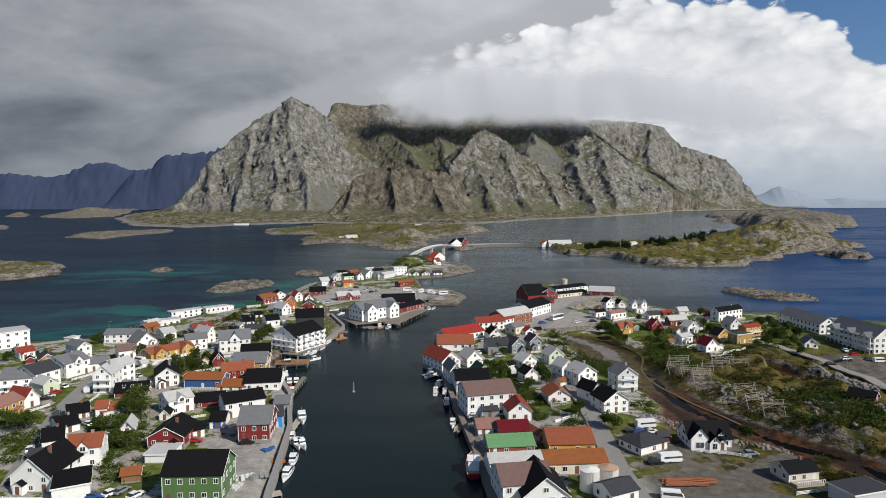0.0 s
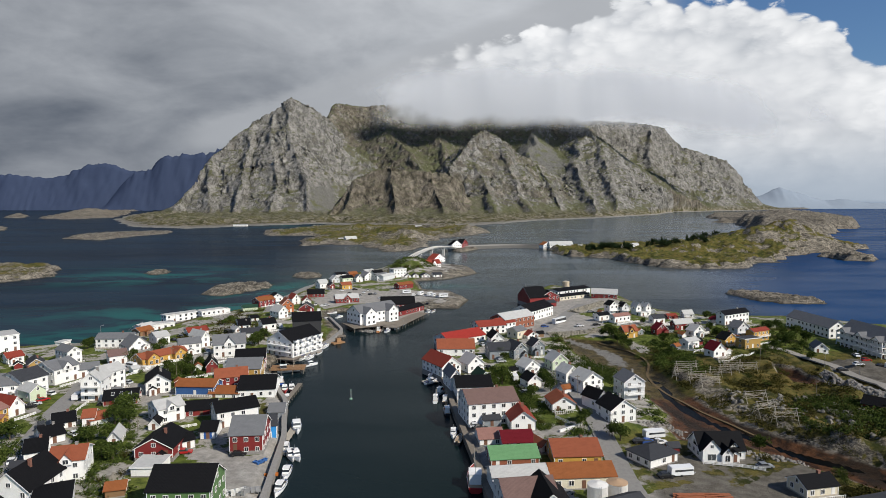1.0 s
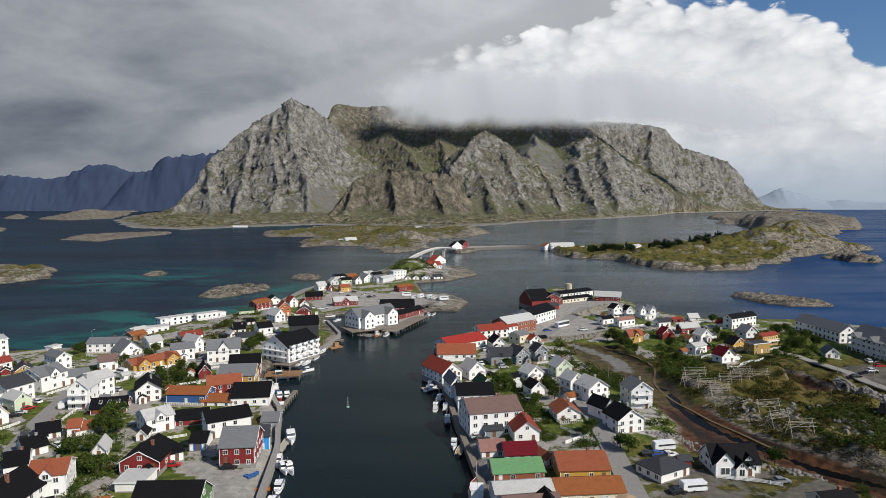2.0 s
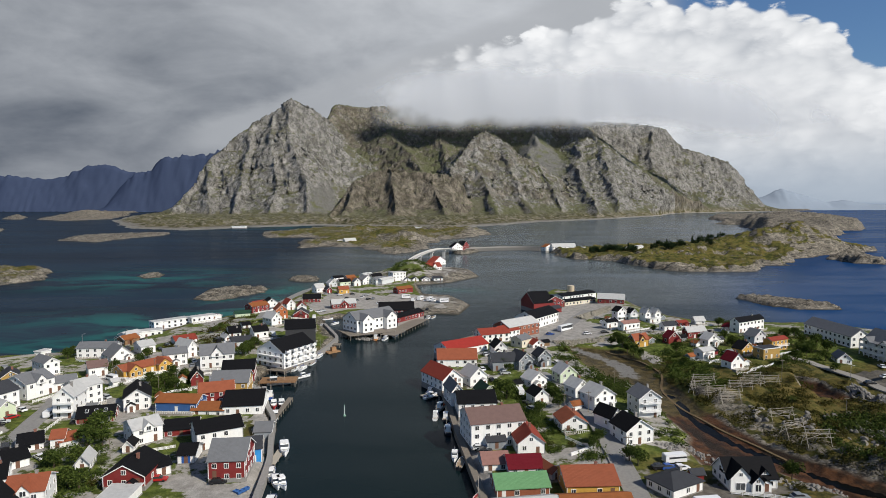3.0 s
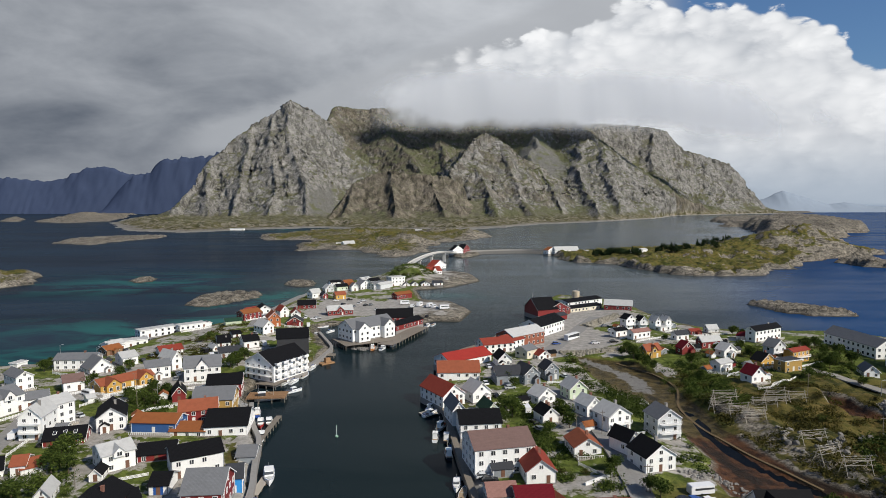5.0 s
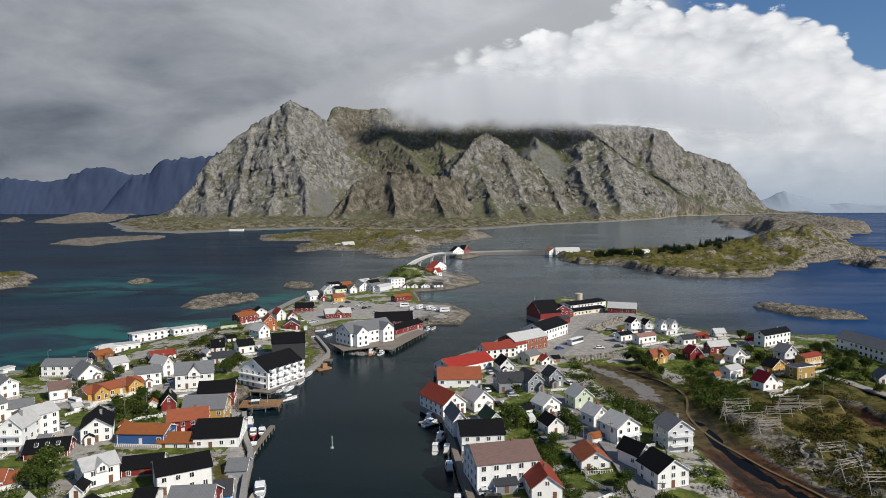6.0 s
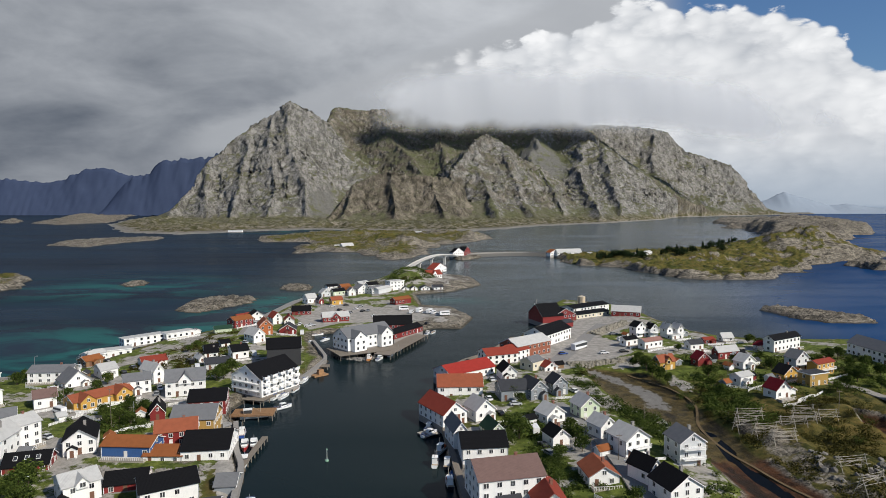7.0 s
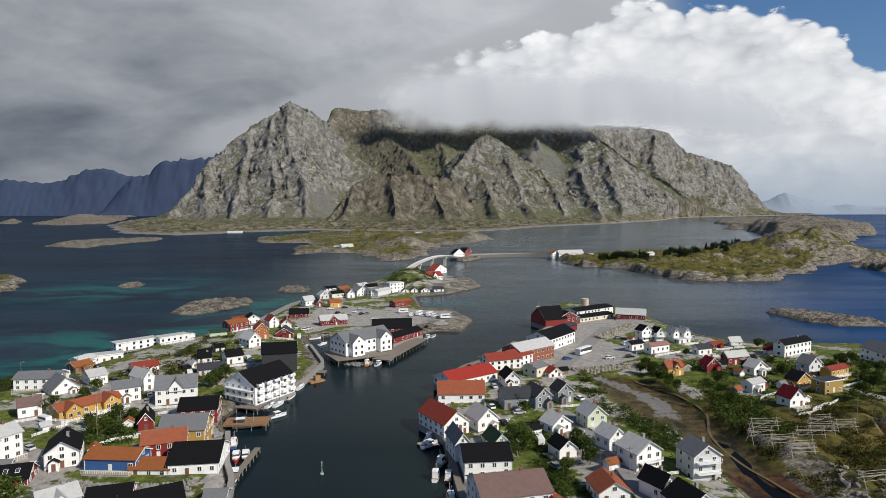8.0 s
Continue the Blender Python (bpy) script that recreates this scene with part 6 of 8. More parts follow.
def causeway(line, width, top):
    """A road on a stone bank across the sound, with a wall along each side."""
    o = Vector((line[0][0], line[0][1], 0))
    ob = thing("causeway", pose(*o), "grey stone causeway with pale concrete walls across the sound", "causeway")
    a = np.array(line, float)
    u = np.linspace(0, len(a) - 1, 33)
    c = np.stack([np.interp(u, np.arange(len(a)), a[:, i]) for i in range(2)], 1)
    for _ in range(8):
        c[1:-1] = (c[:-2] + 2 * c[1:-1] + c[2:]) / 4
    t = np.gradient(c, axis=0)
    t /= np.linalg.norm(t, axis=1)[:, None]
    bank, road, walls = [], [], ([], [])
    for (x, y), (dx, dy) in zip(c, t):
        p, k = Vector((x, y, 0)) - o, Vector((-dy, dx, 0))
        up = Vector((0, 0, 1))
        h = width / 2
        bank.append([p + k * (h + 6) - up * 2, p + k * h + up * top, p - k * h + up * top, p - k * (h + 6) - up * 2])
        road.append([p + k * (h - 0.5) + up * (top - 0.3), p + k * (h - 0.5) + up * (top + 0.05), p - k * (h - 0.5) + up * (top + 0.05), p - k * (h - 0.5) + up * (top - 0.3)])
        for sd, ring in ((1, walls[0]), (-1, walls[1])):
            q = p + k * sd * (h - 0.1)
            ring.append([q + k * 0.3 + up * (top - 0.8), q + k * 0.3 + up * (top + 1.1), q - k * 0.3 + up * (top + 1.1), q - k * 0.3 + up * (top - 0.8)])
    part("embankment", loft(Shape(), bank), paint("bank_stone", (0.12, 0.115, 0.105), 0.9, 0.7), ob)
    part("carriageway", loft(Shape(), road), ASPHALT, ob)
    for ring in walls:
        part("parapet", loft(Shape(), ring), CONCRETE, ob)
    return ob


def crate_stack(x, y, turn, colour, n):
    """Fish crates or tubs stacked on the quay."""
    words = {"blue": "blue", "white": "white", "orange": "orange", "grey": "grey"}
    ob = thing("crate_stack", pose(x, y, ground_z(x, y), 0, 0, turn), "stack of %s plastic fish tubs on the quay" % words[colour], "crates", "fish tubs")
    mat = paint("tub_" + colour, {"blue": (0.04, 0.12, 0.32), "white": (0.6, 0.6, 0.58), "orange": (0.5, 0.15, 0.03), "grey": (0.28, 0.28, 0.28)}[colour], 0.5, 0.3)
    me = Shape().solid([(-0.5, -0.4, 0), (0.5, -0.4, 0), (0.5, 0.4, 0), (-0.5, 0.4, 0), (-0.6, -0.5, 0.7), (0.6, -0.5, 0.7), (0.6, 0.5, 0.7), (-0.6, 0.5, 0.7), (-0.52, -0.42, 0.7), (0.52, -0.42, 0.7), (0.52, 0.42, 0.7), (-0.52, 0.42, 0.7), (-0.46, -0.36, 0.1), (0.46, -0.36, 0.1), (0.46, 0.36, 0.1), (-0.46, 0.36, 0.1)],
                       ((3, 2, 1, 0), (0, 1, 5, 4), (1, 2, 6, 5), (2, 3, 7, 6), (3, 0, 4, 7), (4, 5, 9, 8), (5, 6, 10, 9), (6, 7, 11, 10), (7, 4, 8, 11), (8, 9, 13, 12), (9, 10, 14, 13), (10, 11, 15, 14), (11, 8, 12, 15), (12, 13, 14, 15))).mesh("tub", mat)
    for i in range(n):
        part("tub", me, mat, ob, m=pose((i % 3) * 1.25, (i // 3 % 2) * 1.05, (i // 6) * 0.62))
    return ob


def fence(line, colour=None, height=1.0):
    """A picket fence along a line of (x, y)."""
    (ax, ay) = line[0]
    ob = thing("fence", pose(ax, ay, 0), "white painted wooden garden fence" if colour is None else "grey wooden garden fence", "fence")
    mat = WHITE if colour is None else colour
    for (x0, y0), (x1, y1) in zip(line[:-1], line[1:]):
        L = math.hypot(x1 - x0, y1 - y0)
        a = math.degrees(math.atan2(y1 - y0, x1 - x0))
        n = max(1, int(L / 2.0))
        post = Shape().box(-0.06, 0.06, -0.06, 0.06, -0.6, height + 0.1).mesh("post", mat)
        for i in range(n):
            px, py = x0 + (x1 - x0) * i / n, y0 + (y1 - y0) * i / n
            z0, z1 = ground_z(px, py), ground_z(x0 + (x1 - x0) * (i + 1) / n, y0 + (y1 - y0) * (i + 1) / n)
            part("post", post, mat, ob, m=pose(px - ax, py - ay, z0))
            s = L / n
            panel = Shape()
            for zz in (0.25, 0.55, 0.85):
                panel.solid([(0, -0.03, z0 + zz * height), (s, -0.03, z1 + zz * height), (s, 0.03, z1 + zz * height), (0, 0.03, z0 + zz * height),
                             (0, -0.03, z0 + zz * height + 0.17), (s, -0.03, z1 + zz * height + 0.17), (s, 0.03, z1 + zz * height + 0.17), (0, 0.03, z0 + zz * height + 0.17)],
                            ((3, 2, 1, 0), (4, 5, 6, 7), (0, 1, 5, 4), (1, 2, 6, 5), (2, 3, 7, 6), (3, 0, 4, 7)))
            part("rail", panel, mat, ob, m=pose(px - ax, py - ay, 0, 0, 0, a))
    return ob


def buoy(x, y):
    ob = thing("channel_marker", pose(x, y, 0), "slim pale channel marker buoy afloat in the harbour", "buoy")
    part("float", Shape().rod((0, 0, -0.4), (0, 0, 0.35), 0.55, n=14), paint("buoy_green", (0.25, 0.42, 0.30)), ob)
    part("pole", Shape().rod((0, 0, 0.35), (0, 0, 3.4), 0.10, 0.06, 8), paint("buoy_pale", (0.6, 0.66, 0.62)), ob)
    part("topmark", Shape().rod((0, 0, 3.4), (0, 0, 3.9), 0.22, 0.02, 8), paint("buoy_green", (0.25, 0.42, 0.30)), ob)
    return ob



# ---- buildings ----
building("warehouse", -209.4, 300.7, 2.30, 44.5, 17.9, 14.0, 8.1, 8.1, "white", "light", "f", "")
building("house", -188.7, 283.4, 2.33, 53.1, 6.3, 8.0, 3.1, 4.8, "white", "red", "x", "c")
building("house", -173.4, 273.8, 2.40, 37.1, 6.3, 9.0, 2.3, 4.5, "ochre", "slate", "y", "c")
building("shop", -148.1, 253.6, 2.66, 68.3, 10.5, 12.0, 6.2, 8.8, "white", "grey", "x", "cd")
building("house", -161.5, 281.4, 2.59, 55.3, 6.1, 11.0, 5.8, 7.8, "white", "grey", "y", "ct")
building("house", -158.8, 232.3, 2.42, 19.3, 10.4, 13.0, 5.3, 8.2, "white", "grey", "x", "cb")
building("house", -150.6, 238.4, 2.54, 69.2, 10.0, 12.0, 6.4, 9.1, "white", "slate", "x", "c")
building("house", -141.8, 215.4, 2.48, 67.4, 5.1, 9.0, 3.6, 6.7, "white", "red", "y", "c")
building("house", -142.4, 205.6, 2.39, 80.1, 10.9, 9.0, 4.8, 6.8, "yellow", "pink", "x", "c")
building("house", -125.2, 229.9, 2.77, 5.9, 6.7, 9.0, 7.5, 10.6, "white", "light", "y", "cb")
building("house", -123.5, 242.7, 2.90, 61.6, 8.5, 9.0, 7.4, 9.4, "white", "light", "x", "ct")
building("boathouse", -112.9, 226.1, 2.76, 17.5, 10.9, 8.0, 2.1, 4.6, "red", "black", "x", "l")
building("house", -105.1, 238.0, 2.87, 25.4, 8.4, 12.0, 4.7, 7.7, "white", "black", "y", "c")
building("house", -122.8, 283.2, 3.20, 54.1, 20.5, 8.0, 3.2, 5.0, "yellow", "orange", "x", "w")
building("house", -116.5, 295.0, 3.23, 30.4, 9.2, 8.0, 5.4, 7.4, "white", "grey", "x", "c")
building("house", -114.7, 308.4, 3.36, 55.0, 4.5, 10.0, 5.4, 8.2, "white", "light", "y", "ct")
building("house", -128.5, 334.8, 3.54, 39.4, 10.1, 8.0, 2.4, 4.2, "white", "red", "x", "c")
building("guest_house", -98.4, 294.3, 2.62, 19.5, 13.7, 11.0, 6.0, 9.5, "white", "grey", "x", "cd")
building("house", -96.3, 267.2, 2.71, 23.6, 4.5, 9.0, 3.2, 6.0, "red", "black", "y", "c")
building("warehouse", -83.2, 275.9, 1.50, 13.1, 12.2, 12.0, 5.3, 8.0, "red", "black", "x", "")
building("warehouse", -78.6, 252.3, 2.35, 8.0, 12.9, 11.0, 6.1, 9.2, "ochre", "grey", "x", "")
building("warehouse", -80.9, 246.0, 2.54, 20.5, 11.6, 9.0, 4.6, 7.0, "red", "orange", "x", "c")
building("boathouse", -91.0, 236.1, 2.67, -2.6, 14.1, 8.0, 3.7, 5.5, "blue", "rust", "x", "t")
building("warehouse", -68.5, 235.9, 1.80, 8.3, 12.8, 15.0, 3.6, 6.9, "white", "black", "x", "")
building("shed", -80.1, 235.0, 1.80, 0.4, 10.7, 8.0, 2.3, 4.1, "white", "rust", "x", "")
building("house", -87.9, 209.8, 2.49, 44.0, 8.1, 9.0, 5.0, 6.9, "white", "light", "x", "cd")
building("boathouse", -80.7, 215.8, 2.49, 17.9, 9.7, 9.0, 2.2, 4.1, "red", "black", "x", "")
building("warehouse", -65.5, 207.0, 2.34, 30.8, 12.8, 10.0, 5.4, 7.6, "white", "black", "x", "")
building("warehouse", -55.8, 184.5, 2.27, 5.7, 9.1, 12.0, 5.8, 9.4, "red", "grey", "x", "k")
building("shed", -52.8, 197.7, 1.64, 15.2, 3.8, 9.0, 4.2, 6.2, "bright_blue", "slate", "x", "")
building("shed", -56.4, 217.6, 0.50, 6.9, 5.0, 8.0, 2.8, 4.6, "grey", "grey", "x", "n")
building("garage", -70.8, 195.4, 2.35, 6.5, 4.4, 8.0, 2.7, 4.5, "white", "black", "x", "g")
building("garage", -77.6, 170.0, 2.30, 2.5, 7.0, 8.0, 2.5, 2.5, "white", "light", "f", "n", "white garage with a flat terrace roof below the red house")
building("house", -79.6, 179.5, 2.32, 2.5, 10.2, 12.0, 3.9, 6.7, "red", "black", "y", "ck")
building("warehouse", -59.2, 147.8, 2.30, 2.6, 13.9, 11.0, 6.9, 10.7, "green", "black", "x", "")
building("house", -100.9, 152.9, 2.30, -1.5, 9.9, 13.0, 4.4, 8.8, "white", "black", "y", "c")
building("house", -105.0, 168.8, 2.31, 15.0, 5.7, 8.0, 2.1, 3.9, "white", "black", "x", "t")
building("house", -95.7, 166.5, 2.31, 18.2, 8.0, 10.0, 5.8, 8.0, "white", "orange", "x", "cd")
building("garage", -87.9, 147.8, 2.30, 27.7, 7.9, 11.0, 4.0, 4.0, "white", "black", "f", "n")
building("house", -111.1, 177.9, 2.33, 27.8, 5.2, 10.0, 3.4, 5.6, "white", "black", "x", "c")
building("house", -119.0, 203.8, 2.47, 31.7, 6.1, 9.0, 2.2, 4.2, "white", "black", "x", "c")
building("house", -114.6, 191.9, 2.38, 48.5, 5.6, 9.0, 2.6, 4.6, "white", "black", "x", "c")
building("shed", -112.3, 205.3, 2.50, 19.1, 3.3, 7.0, 3.2, 4.8, "white", "orange", "x", "")
building("shed", -109.7, 206.9, 2.51, 41.6, 4.9, 7.0, 2.1, 3.6, "white", "orange", "x", "n")
building("shed", -96.1, 189.9, 2.37, 15.7, 3.4, 7.0, 2.6, 4.6, "white", "light", "y", "")
building("shed", -90.4, 202.6, 2.44, 10.5, 2.9, 6.0, 2.3, 3.8, "white", "black", "y", "")
building("garage", -73.5, 188.0, 2.33, 40.0, 3.5, 6.0, 2.8, 4.1, "white", "black", "x", "")
building("shed", -79.2, 158.4, 2.30, 17.6, 4.3, 5.0, 2.1, 3.2, "wood", "rust", "x", "n")
building("house", -160.6, 311.3, 2.57, 5.5, 16.3, 9.0, 4.7, 6.7, "white", "grey", "x", "ct")
building("house", -144.8, 305.0, 3.17, 48.4, 9.6, 10.0, 2.2, 6.5, "white", "grey", "y", "c")
building("house", -141.2, 279.0, 3.03, 35.7, 6.9, 9.0, 4.0, 6.0, "white", "brown", "x", "c")
building("house", -138.4, 316.1, 3.44, 47.5, 6.4, 9.0, 3.8, 5.8, "white", "light", "x", "c")
building("house", -157.4, 338.8, 2.69, 59.4, 7.6, 7.0, 2.9, 4.5, "wood", "rust", "x", "")
building("house", -161.3, 361.5, 0.50, 31.8, 16.1, 7.0, 4.0, 4.0, "white", "light", "f", "")
building("house", -160.0, 390.6, 0.50, 47.5, 20.8, 7.0, 4.6, 4.6, "white", "light", "f", "")
building("house", -144.7, 399.6, 2.34, 45.7, 15.4, 7.0, 3.3, 3.3, "white", "light", "f", "t")
building("house", -109.2, 349.1, 3.70, 20.2, 5.9, 8.0, 2.6, 4.3, "white", "black", "x", "c")
building("house", -96.0, 350.4, 3.13, 34.1, 7.3, 8.0, 3.8, 6.2, "white", "black", "x", "c")
building("house", -99.8, 331.8, 2.93, 26.7, 9.9, 8.0, 2.9, 4.8, "pale_grey", "slate", "x", "c")
building("apartment_house", -76.8, 298.7, 1.80, -29.7, 16.0, 20.0, 7.2, 11.8, "white", "black", "y", "br")
building("warehouse", -73.3, 340.3, 2.00, 14.8, 14.7, 15.0, 8.4, 11.8, "dark", "black", "x", "n")
building("house", -125.8, 453.6, 0.50, 54.7, 11.1, 8.0, 3.5, 5.7, "white", "red", "x", "d")
building("house", -117.9, 447.8, 2.46, 29.5, 7.4, 8.0, 4.1, 6.5, "white", "black", "y", "")
building("hotel", -39.1, 376.0, 2.60, 44.1, 27.4, 13.0, 6.8, 10.7, "white", "grey", "x", "w")
building("boathouse", -31.8, 421.5, 2.40, 8.3, 21.8, 11.0, 3.2, 7.6, "red", "black", "x", "")
building("boathouse", -21.8, 405.5, 2.40, 58.0, 26.8, 8.0, 3.3, 5.0, "red", "black", "x", "")
building("boathouse", -68.9, 446.0, 2.31, 19.7, 15.9, 8.0, 3.4, 6.0, "red", "light", "x", "d")
building("house", -97.8, 397.3, 4.36, 24.0, 6.9, 9.0, 5.4, 8.7, "orange", "orange", "y", "c")
building("house", -95.9, 379.2, 3.99, 48.8, 6.6, 9.0, 4.5, 7.6, "white", "light", "y", "ct")
building("house", -100.4, 429.9, 3.93, 36.0, 5.7, 8.0, 4.3, 7.2, "white", "red", "y", "c")
building("house", -93.1, 428.4, 3.40, 17.0, 5.7, 8.0, 3.4, 6.0, "white", "red", "y", "c")
building("house", -88.3, 405.1, 3.13, 9.5, 8.8, 8.0, 2.9, 5.7, "red", "slate", "y", "")
building("house", -95.8, 469.6, 2.49, 9.7, 12.0, 8.0, 2.9, 5.7, "red", "black", "x", "")
building("house", -98.6, 518.1, 2.31, 47.9, 10.2, 8.0, 4.4, 7.9, "white", "light", "x", "t")
building("house", -91.6, 515.5, 2.31, 32.5, 4.6, 8.0, 3.4, 5.9, "red", "slate", "y", "")
building("house", -79.5, 511.8, 2.30, 29.4, 10.0, 8.0, 4.0, 6.3, "yellow", "orange", "x", "")
building("house", -91.8, 560.8, 2.30, 30.1, 12.0, 8.0, 3.5, 5.8, "yellow", "light", "x", "t")
building("house", -101.1, 613.2, 0.50, 34.6, 12.6, 8.0, 2.4, 4.2, "white", "black", "x", "t")
building("house", -83.9, 579.6, 2.31, 38.7, 10.4, 8.0, 4.6, 7.0, "rust", "rust", "x", "")
building("house", -75.7, 556.3, 2.31, 24.3, 7.2, 8.0, 4.2, 7.3, "white", "grey", "y", "")
building("house", -68.3, 568.4, 2.32, 45.9, 13.0, 9.0, 4.7, 8.3, "white", "grey", "y", "")
building("house", -71.9, 607.2, 2.52, 52.9, 13.6, 9.0, 3.8, 5.8, "white", "light", "x", "d")
building("warehouse", -56.3, 569.7, 2.36, 47.1, 17.1, 9.0, 4.9, 6.9, "pale_grey", "grey", "x", "")
building("warehouse", -42.8, 584.7, 2.50, 31.0, 12.8, 10.0, 8.3, 8.3, "white", "light", "f", "")
building("fishing_hut", -35.6, 584.0, 2.45, 16.0, 5.7, 6.0, 2.1, 4.0, "white", "slate", "y", "")
building("fishing_hut", -28.6, 586.0, 2.45, 16.0, 5.7, 6.0, 2.1, 4.0, "white", "slate", "y", "")
building("fishing_hut", -19.5, 588.6, 2.45, 16.0, 7.6, 7.0, 2.2, 4.1, "white", "slate", "y", "")
building("fishing_hut", -8.6, 591.8, 2.45, 16.0, 8.2, 7.0, 2.4, 4.0, "white", "slate", "x", "")
building("warehouse", -32.2, 515.6, 2.30, 43.5, 18.1, 8.0, 4.0, 5.8, "red", "rust", "x", "")
building("house", -13.0, 647.0, 5.23, 33.0, 15.8, 9.0, 4.1, 7.9, "white", "red", "x", "d")
building("house", -9.5, 747.5, 0.50, 58.5, 26.1, 9.0, 4.2, 10.0, "white", "red", "y", "")
building("boathouse", 13.1, 925.1, 2.20, 31.3, 17.2, 9.0, 6.5, 12.6, "white", "black", "y", "")
building("boathouse", 25.5, 943.7, 2.20, 70.2, 30.1, 9.0, 6.6, 13.3, "red", "black", "y", "")
building("shop", -143.4, 260.3, 2.79, 34.3, 7.6, 8.0, 3.5, 5.3, "white", "grey", "x", "")
building("kiosk", -187.5, 318.1, 2.32, 75.6, 5.3, 4.0, 2.1, 2.0, "white", "light", "f", "n")
building("house", -145.0, 231.2, 2.58, 60.7, 5.5, 8.0, 3.9, 6.0, "pale_green", "light", "y", "")
building("garage", -134.4, 252.7, 2.91, 65.8, 3.6, 5.0, 2.1, 3.2, "yellow", "grey", "x", "n")
building("shed", -126.5, 264.9, 3.09, 49.4, 2.4, 4.0, 2.1, 3.0, "white", "light", "x", "n")
building("house", -161.1, 347.9, 2.34, 64.2, 8.4, 6.0, 3.8, 5.1, "white", "light", "x", "")
building("house", -110.1, 340.8, 3.56, 41.1, 2.9, 6.0, 2.1, 3.7, "white", "light", "y", "t")
building("house", -117.5, 421.2, 4.07, 49.9, 11.9, 8.0, 4.5, 6.3, "red", "rust", "x", "")
building("shed", -124.0, 406.4, 3.61, 28.2, 8.9, 6.0, 2.6, 3.9, "pale_green", "dark_green", "x", "n")
building("boathouse", -112.7, 359.5, 3.99, 31.5, 6.3, 6.0, 2.1, 3.4, "white", "black", "x", "n")
building("shed", -109.5, 369.0, 4.40, 33.9, 4.2, 6.0, 2.1, 3.4, "white", "black", "x", "")
building("house", -86.0, 558.0, 2.30, 36.9, 12.9, 7.0, 4.0, 6.2, "pale_green", "black", "x", "t")
building("house", -77.4, 569.8, 2.31, 53.2, 10.1, 7.0, 3.1, 6.1, "rust", "rust", "y", "")
building("house", -64.0, 600.8, 2.70, 42.6, 13.3, 7.0, 3.2, 5.7, "white", "black", "x", "t")
building("shed", -51.7, 573.1, 2.40, 61.9, 18.5, 6.0, 4.1, 5.4, "pale_grey", "light", "x", "n")
building("boathouse", -95.8, 552.3, 2.30, 31.1, 7.3, 7.0, 3.2, 6.2, "pale_grey", "light", "y", "")
building("warehouse", 4.6, 297.5, 0.50, 2.5, 16.9, 11.0, 5.2, 8.6, "white", "orange", "x", "")
building("warehouse", 10.5, 320.0, 2.31, 37.6, 23.5, 12.0, 3.6, 6.3, "white", "bright_red", "x", "")
building("boathouse", 2.4, 265.3, 1.90, 32.0, 9.2, 16.0, 4.5, 8.1, "white", "red", "y", "")
building("house", 4.0, 245.5, 1.90, 15.6, 4.5, 10.0, 5.5, 8.3, "white", "grey", "y", "c")
building("house", 12.8, 268.7, 2.31, 28.1, 8.6, 9.0, 4.2, 7.7, "white", "light", "y", "c")
building("shed", 15.4, 252.5, 2.31, 18.2, 5.5, 8.0, 2.5, 5.2, "pale_green", "dark_green", "y", "")
building("warehouse", 10.5, 234.6, 1.90, 6.6, 12.7, 12.0, 4.9, 7.5, "white", "black", "x", "")
building("warehouse", 15.5, 208.5, 2.00, 13.6, 16.4, 13.0, 7.6, 10.4, "white", "brown", "x", "c")
building("house", 24.3, 201.6, 2.31, 7.0, 8.7, 14.0, 3.9, 7.0, "white", "red", "y", "bc")
building("shed", 14.8, 206.3, 2.30, 11.7, 5.4, 6.0, 2.5, 3.8, "grey", "slate", "x", "")
building("garage", 13.7, 192.1, 2.05, 7.8, 7.0, 8.0, 2.1, 3.9, "white", "pink", "x", "")
building("garage", 21.2, 188.7, 2.30, 6.0, 8.9, 9.0, 2.1, 4.1, "white", "dark_red", "x", "")
building("warehouse", 19.1, 177.3, 2.00, 7.2, 13.0, 9.0, 2.4, 4.4, "rust", "green", "x", "")
building("shed", 28.7, 186.2, 2.34, 26.1, 3.0, 7.0, 2.1, 3.3, "white", "orange", "y", "")
building("warehouse", 35.8, 176.5, 2.33, 3.7, 12.8, 12.0, 3.1, 5.7, "yellow", "orange", "x", "c")
building("warehouse", 34.6, 163.5, 2.31, 5.1, 16.0, 9.0, 3.2, 5.1, "cream", "rust", "x", "")
building("warehouse", 19.0, 161.5, 2.00, 8.5, 13.7, 9.0, 3.6, 5.5, "white", "light", "x", "n")
building("warehouse", 19.8, 147.3, 2.00, 9.4, 12.0, 12.0, 5.4, 8.1, "white", "brown", "x", "")
building("warehouse", 23.5, 143.7, 2.00, 5.7, 10.9, 12.0, 4.3, 8.7, "white", "black", "y", "")
building("garage", 42.7, 147.5, 2.31, 25.8, 7.6, 7.0, 3.1, 4.7, "white", "slate", "x", "")
building("house", 39.6, 217.6, 2.90, 7.8, 9.0, 9.4, 3.4, 6.0, "white", "orange", "y", "ct")
building("house", 56.3, 206.5, 3.42, 18.7, 10.3, 9.4, 4.9, 8.1, "white", "black", "y", "c")
building("house", 52.2, 216.4, 4.41, 31.5, 5.8, 7.8, 4.2, 7.0, "white", "black", "y", "c")
building("house", 66.8, 230.7, 2.72, 13.3, 8.8, 8.6, 7.5, 10.4, "pale_grey", "grey", "y", "cb")
building("house", 52.9, 233.8, 4.40, 25.6, 9.8, 8.6, 5.5, 8.5, "white", "light", "y", "cb")
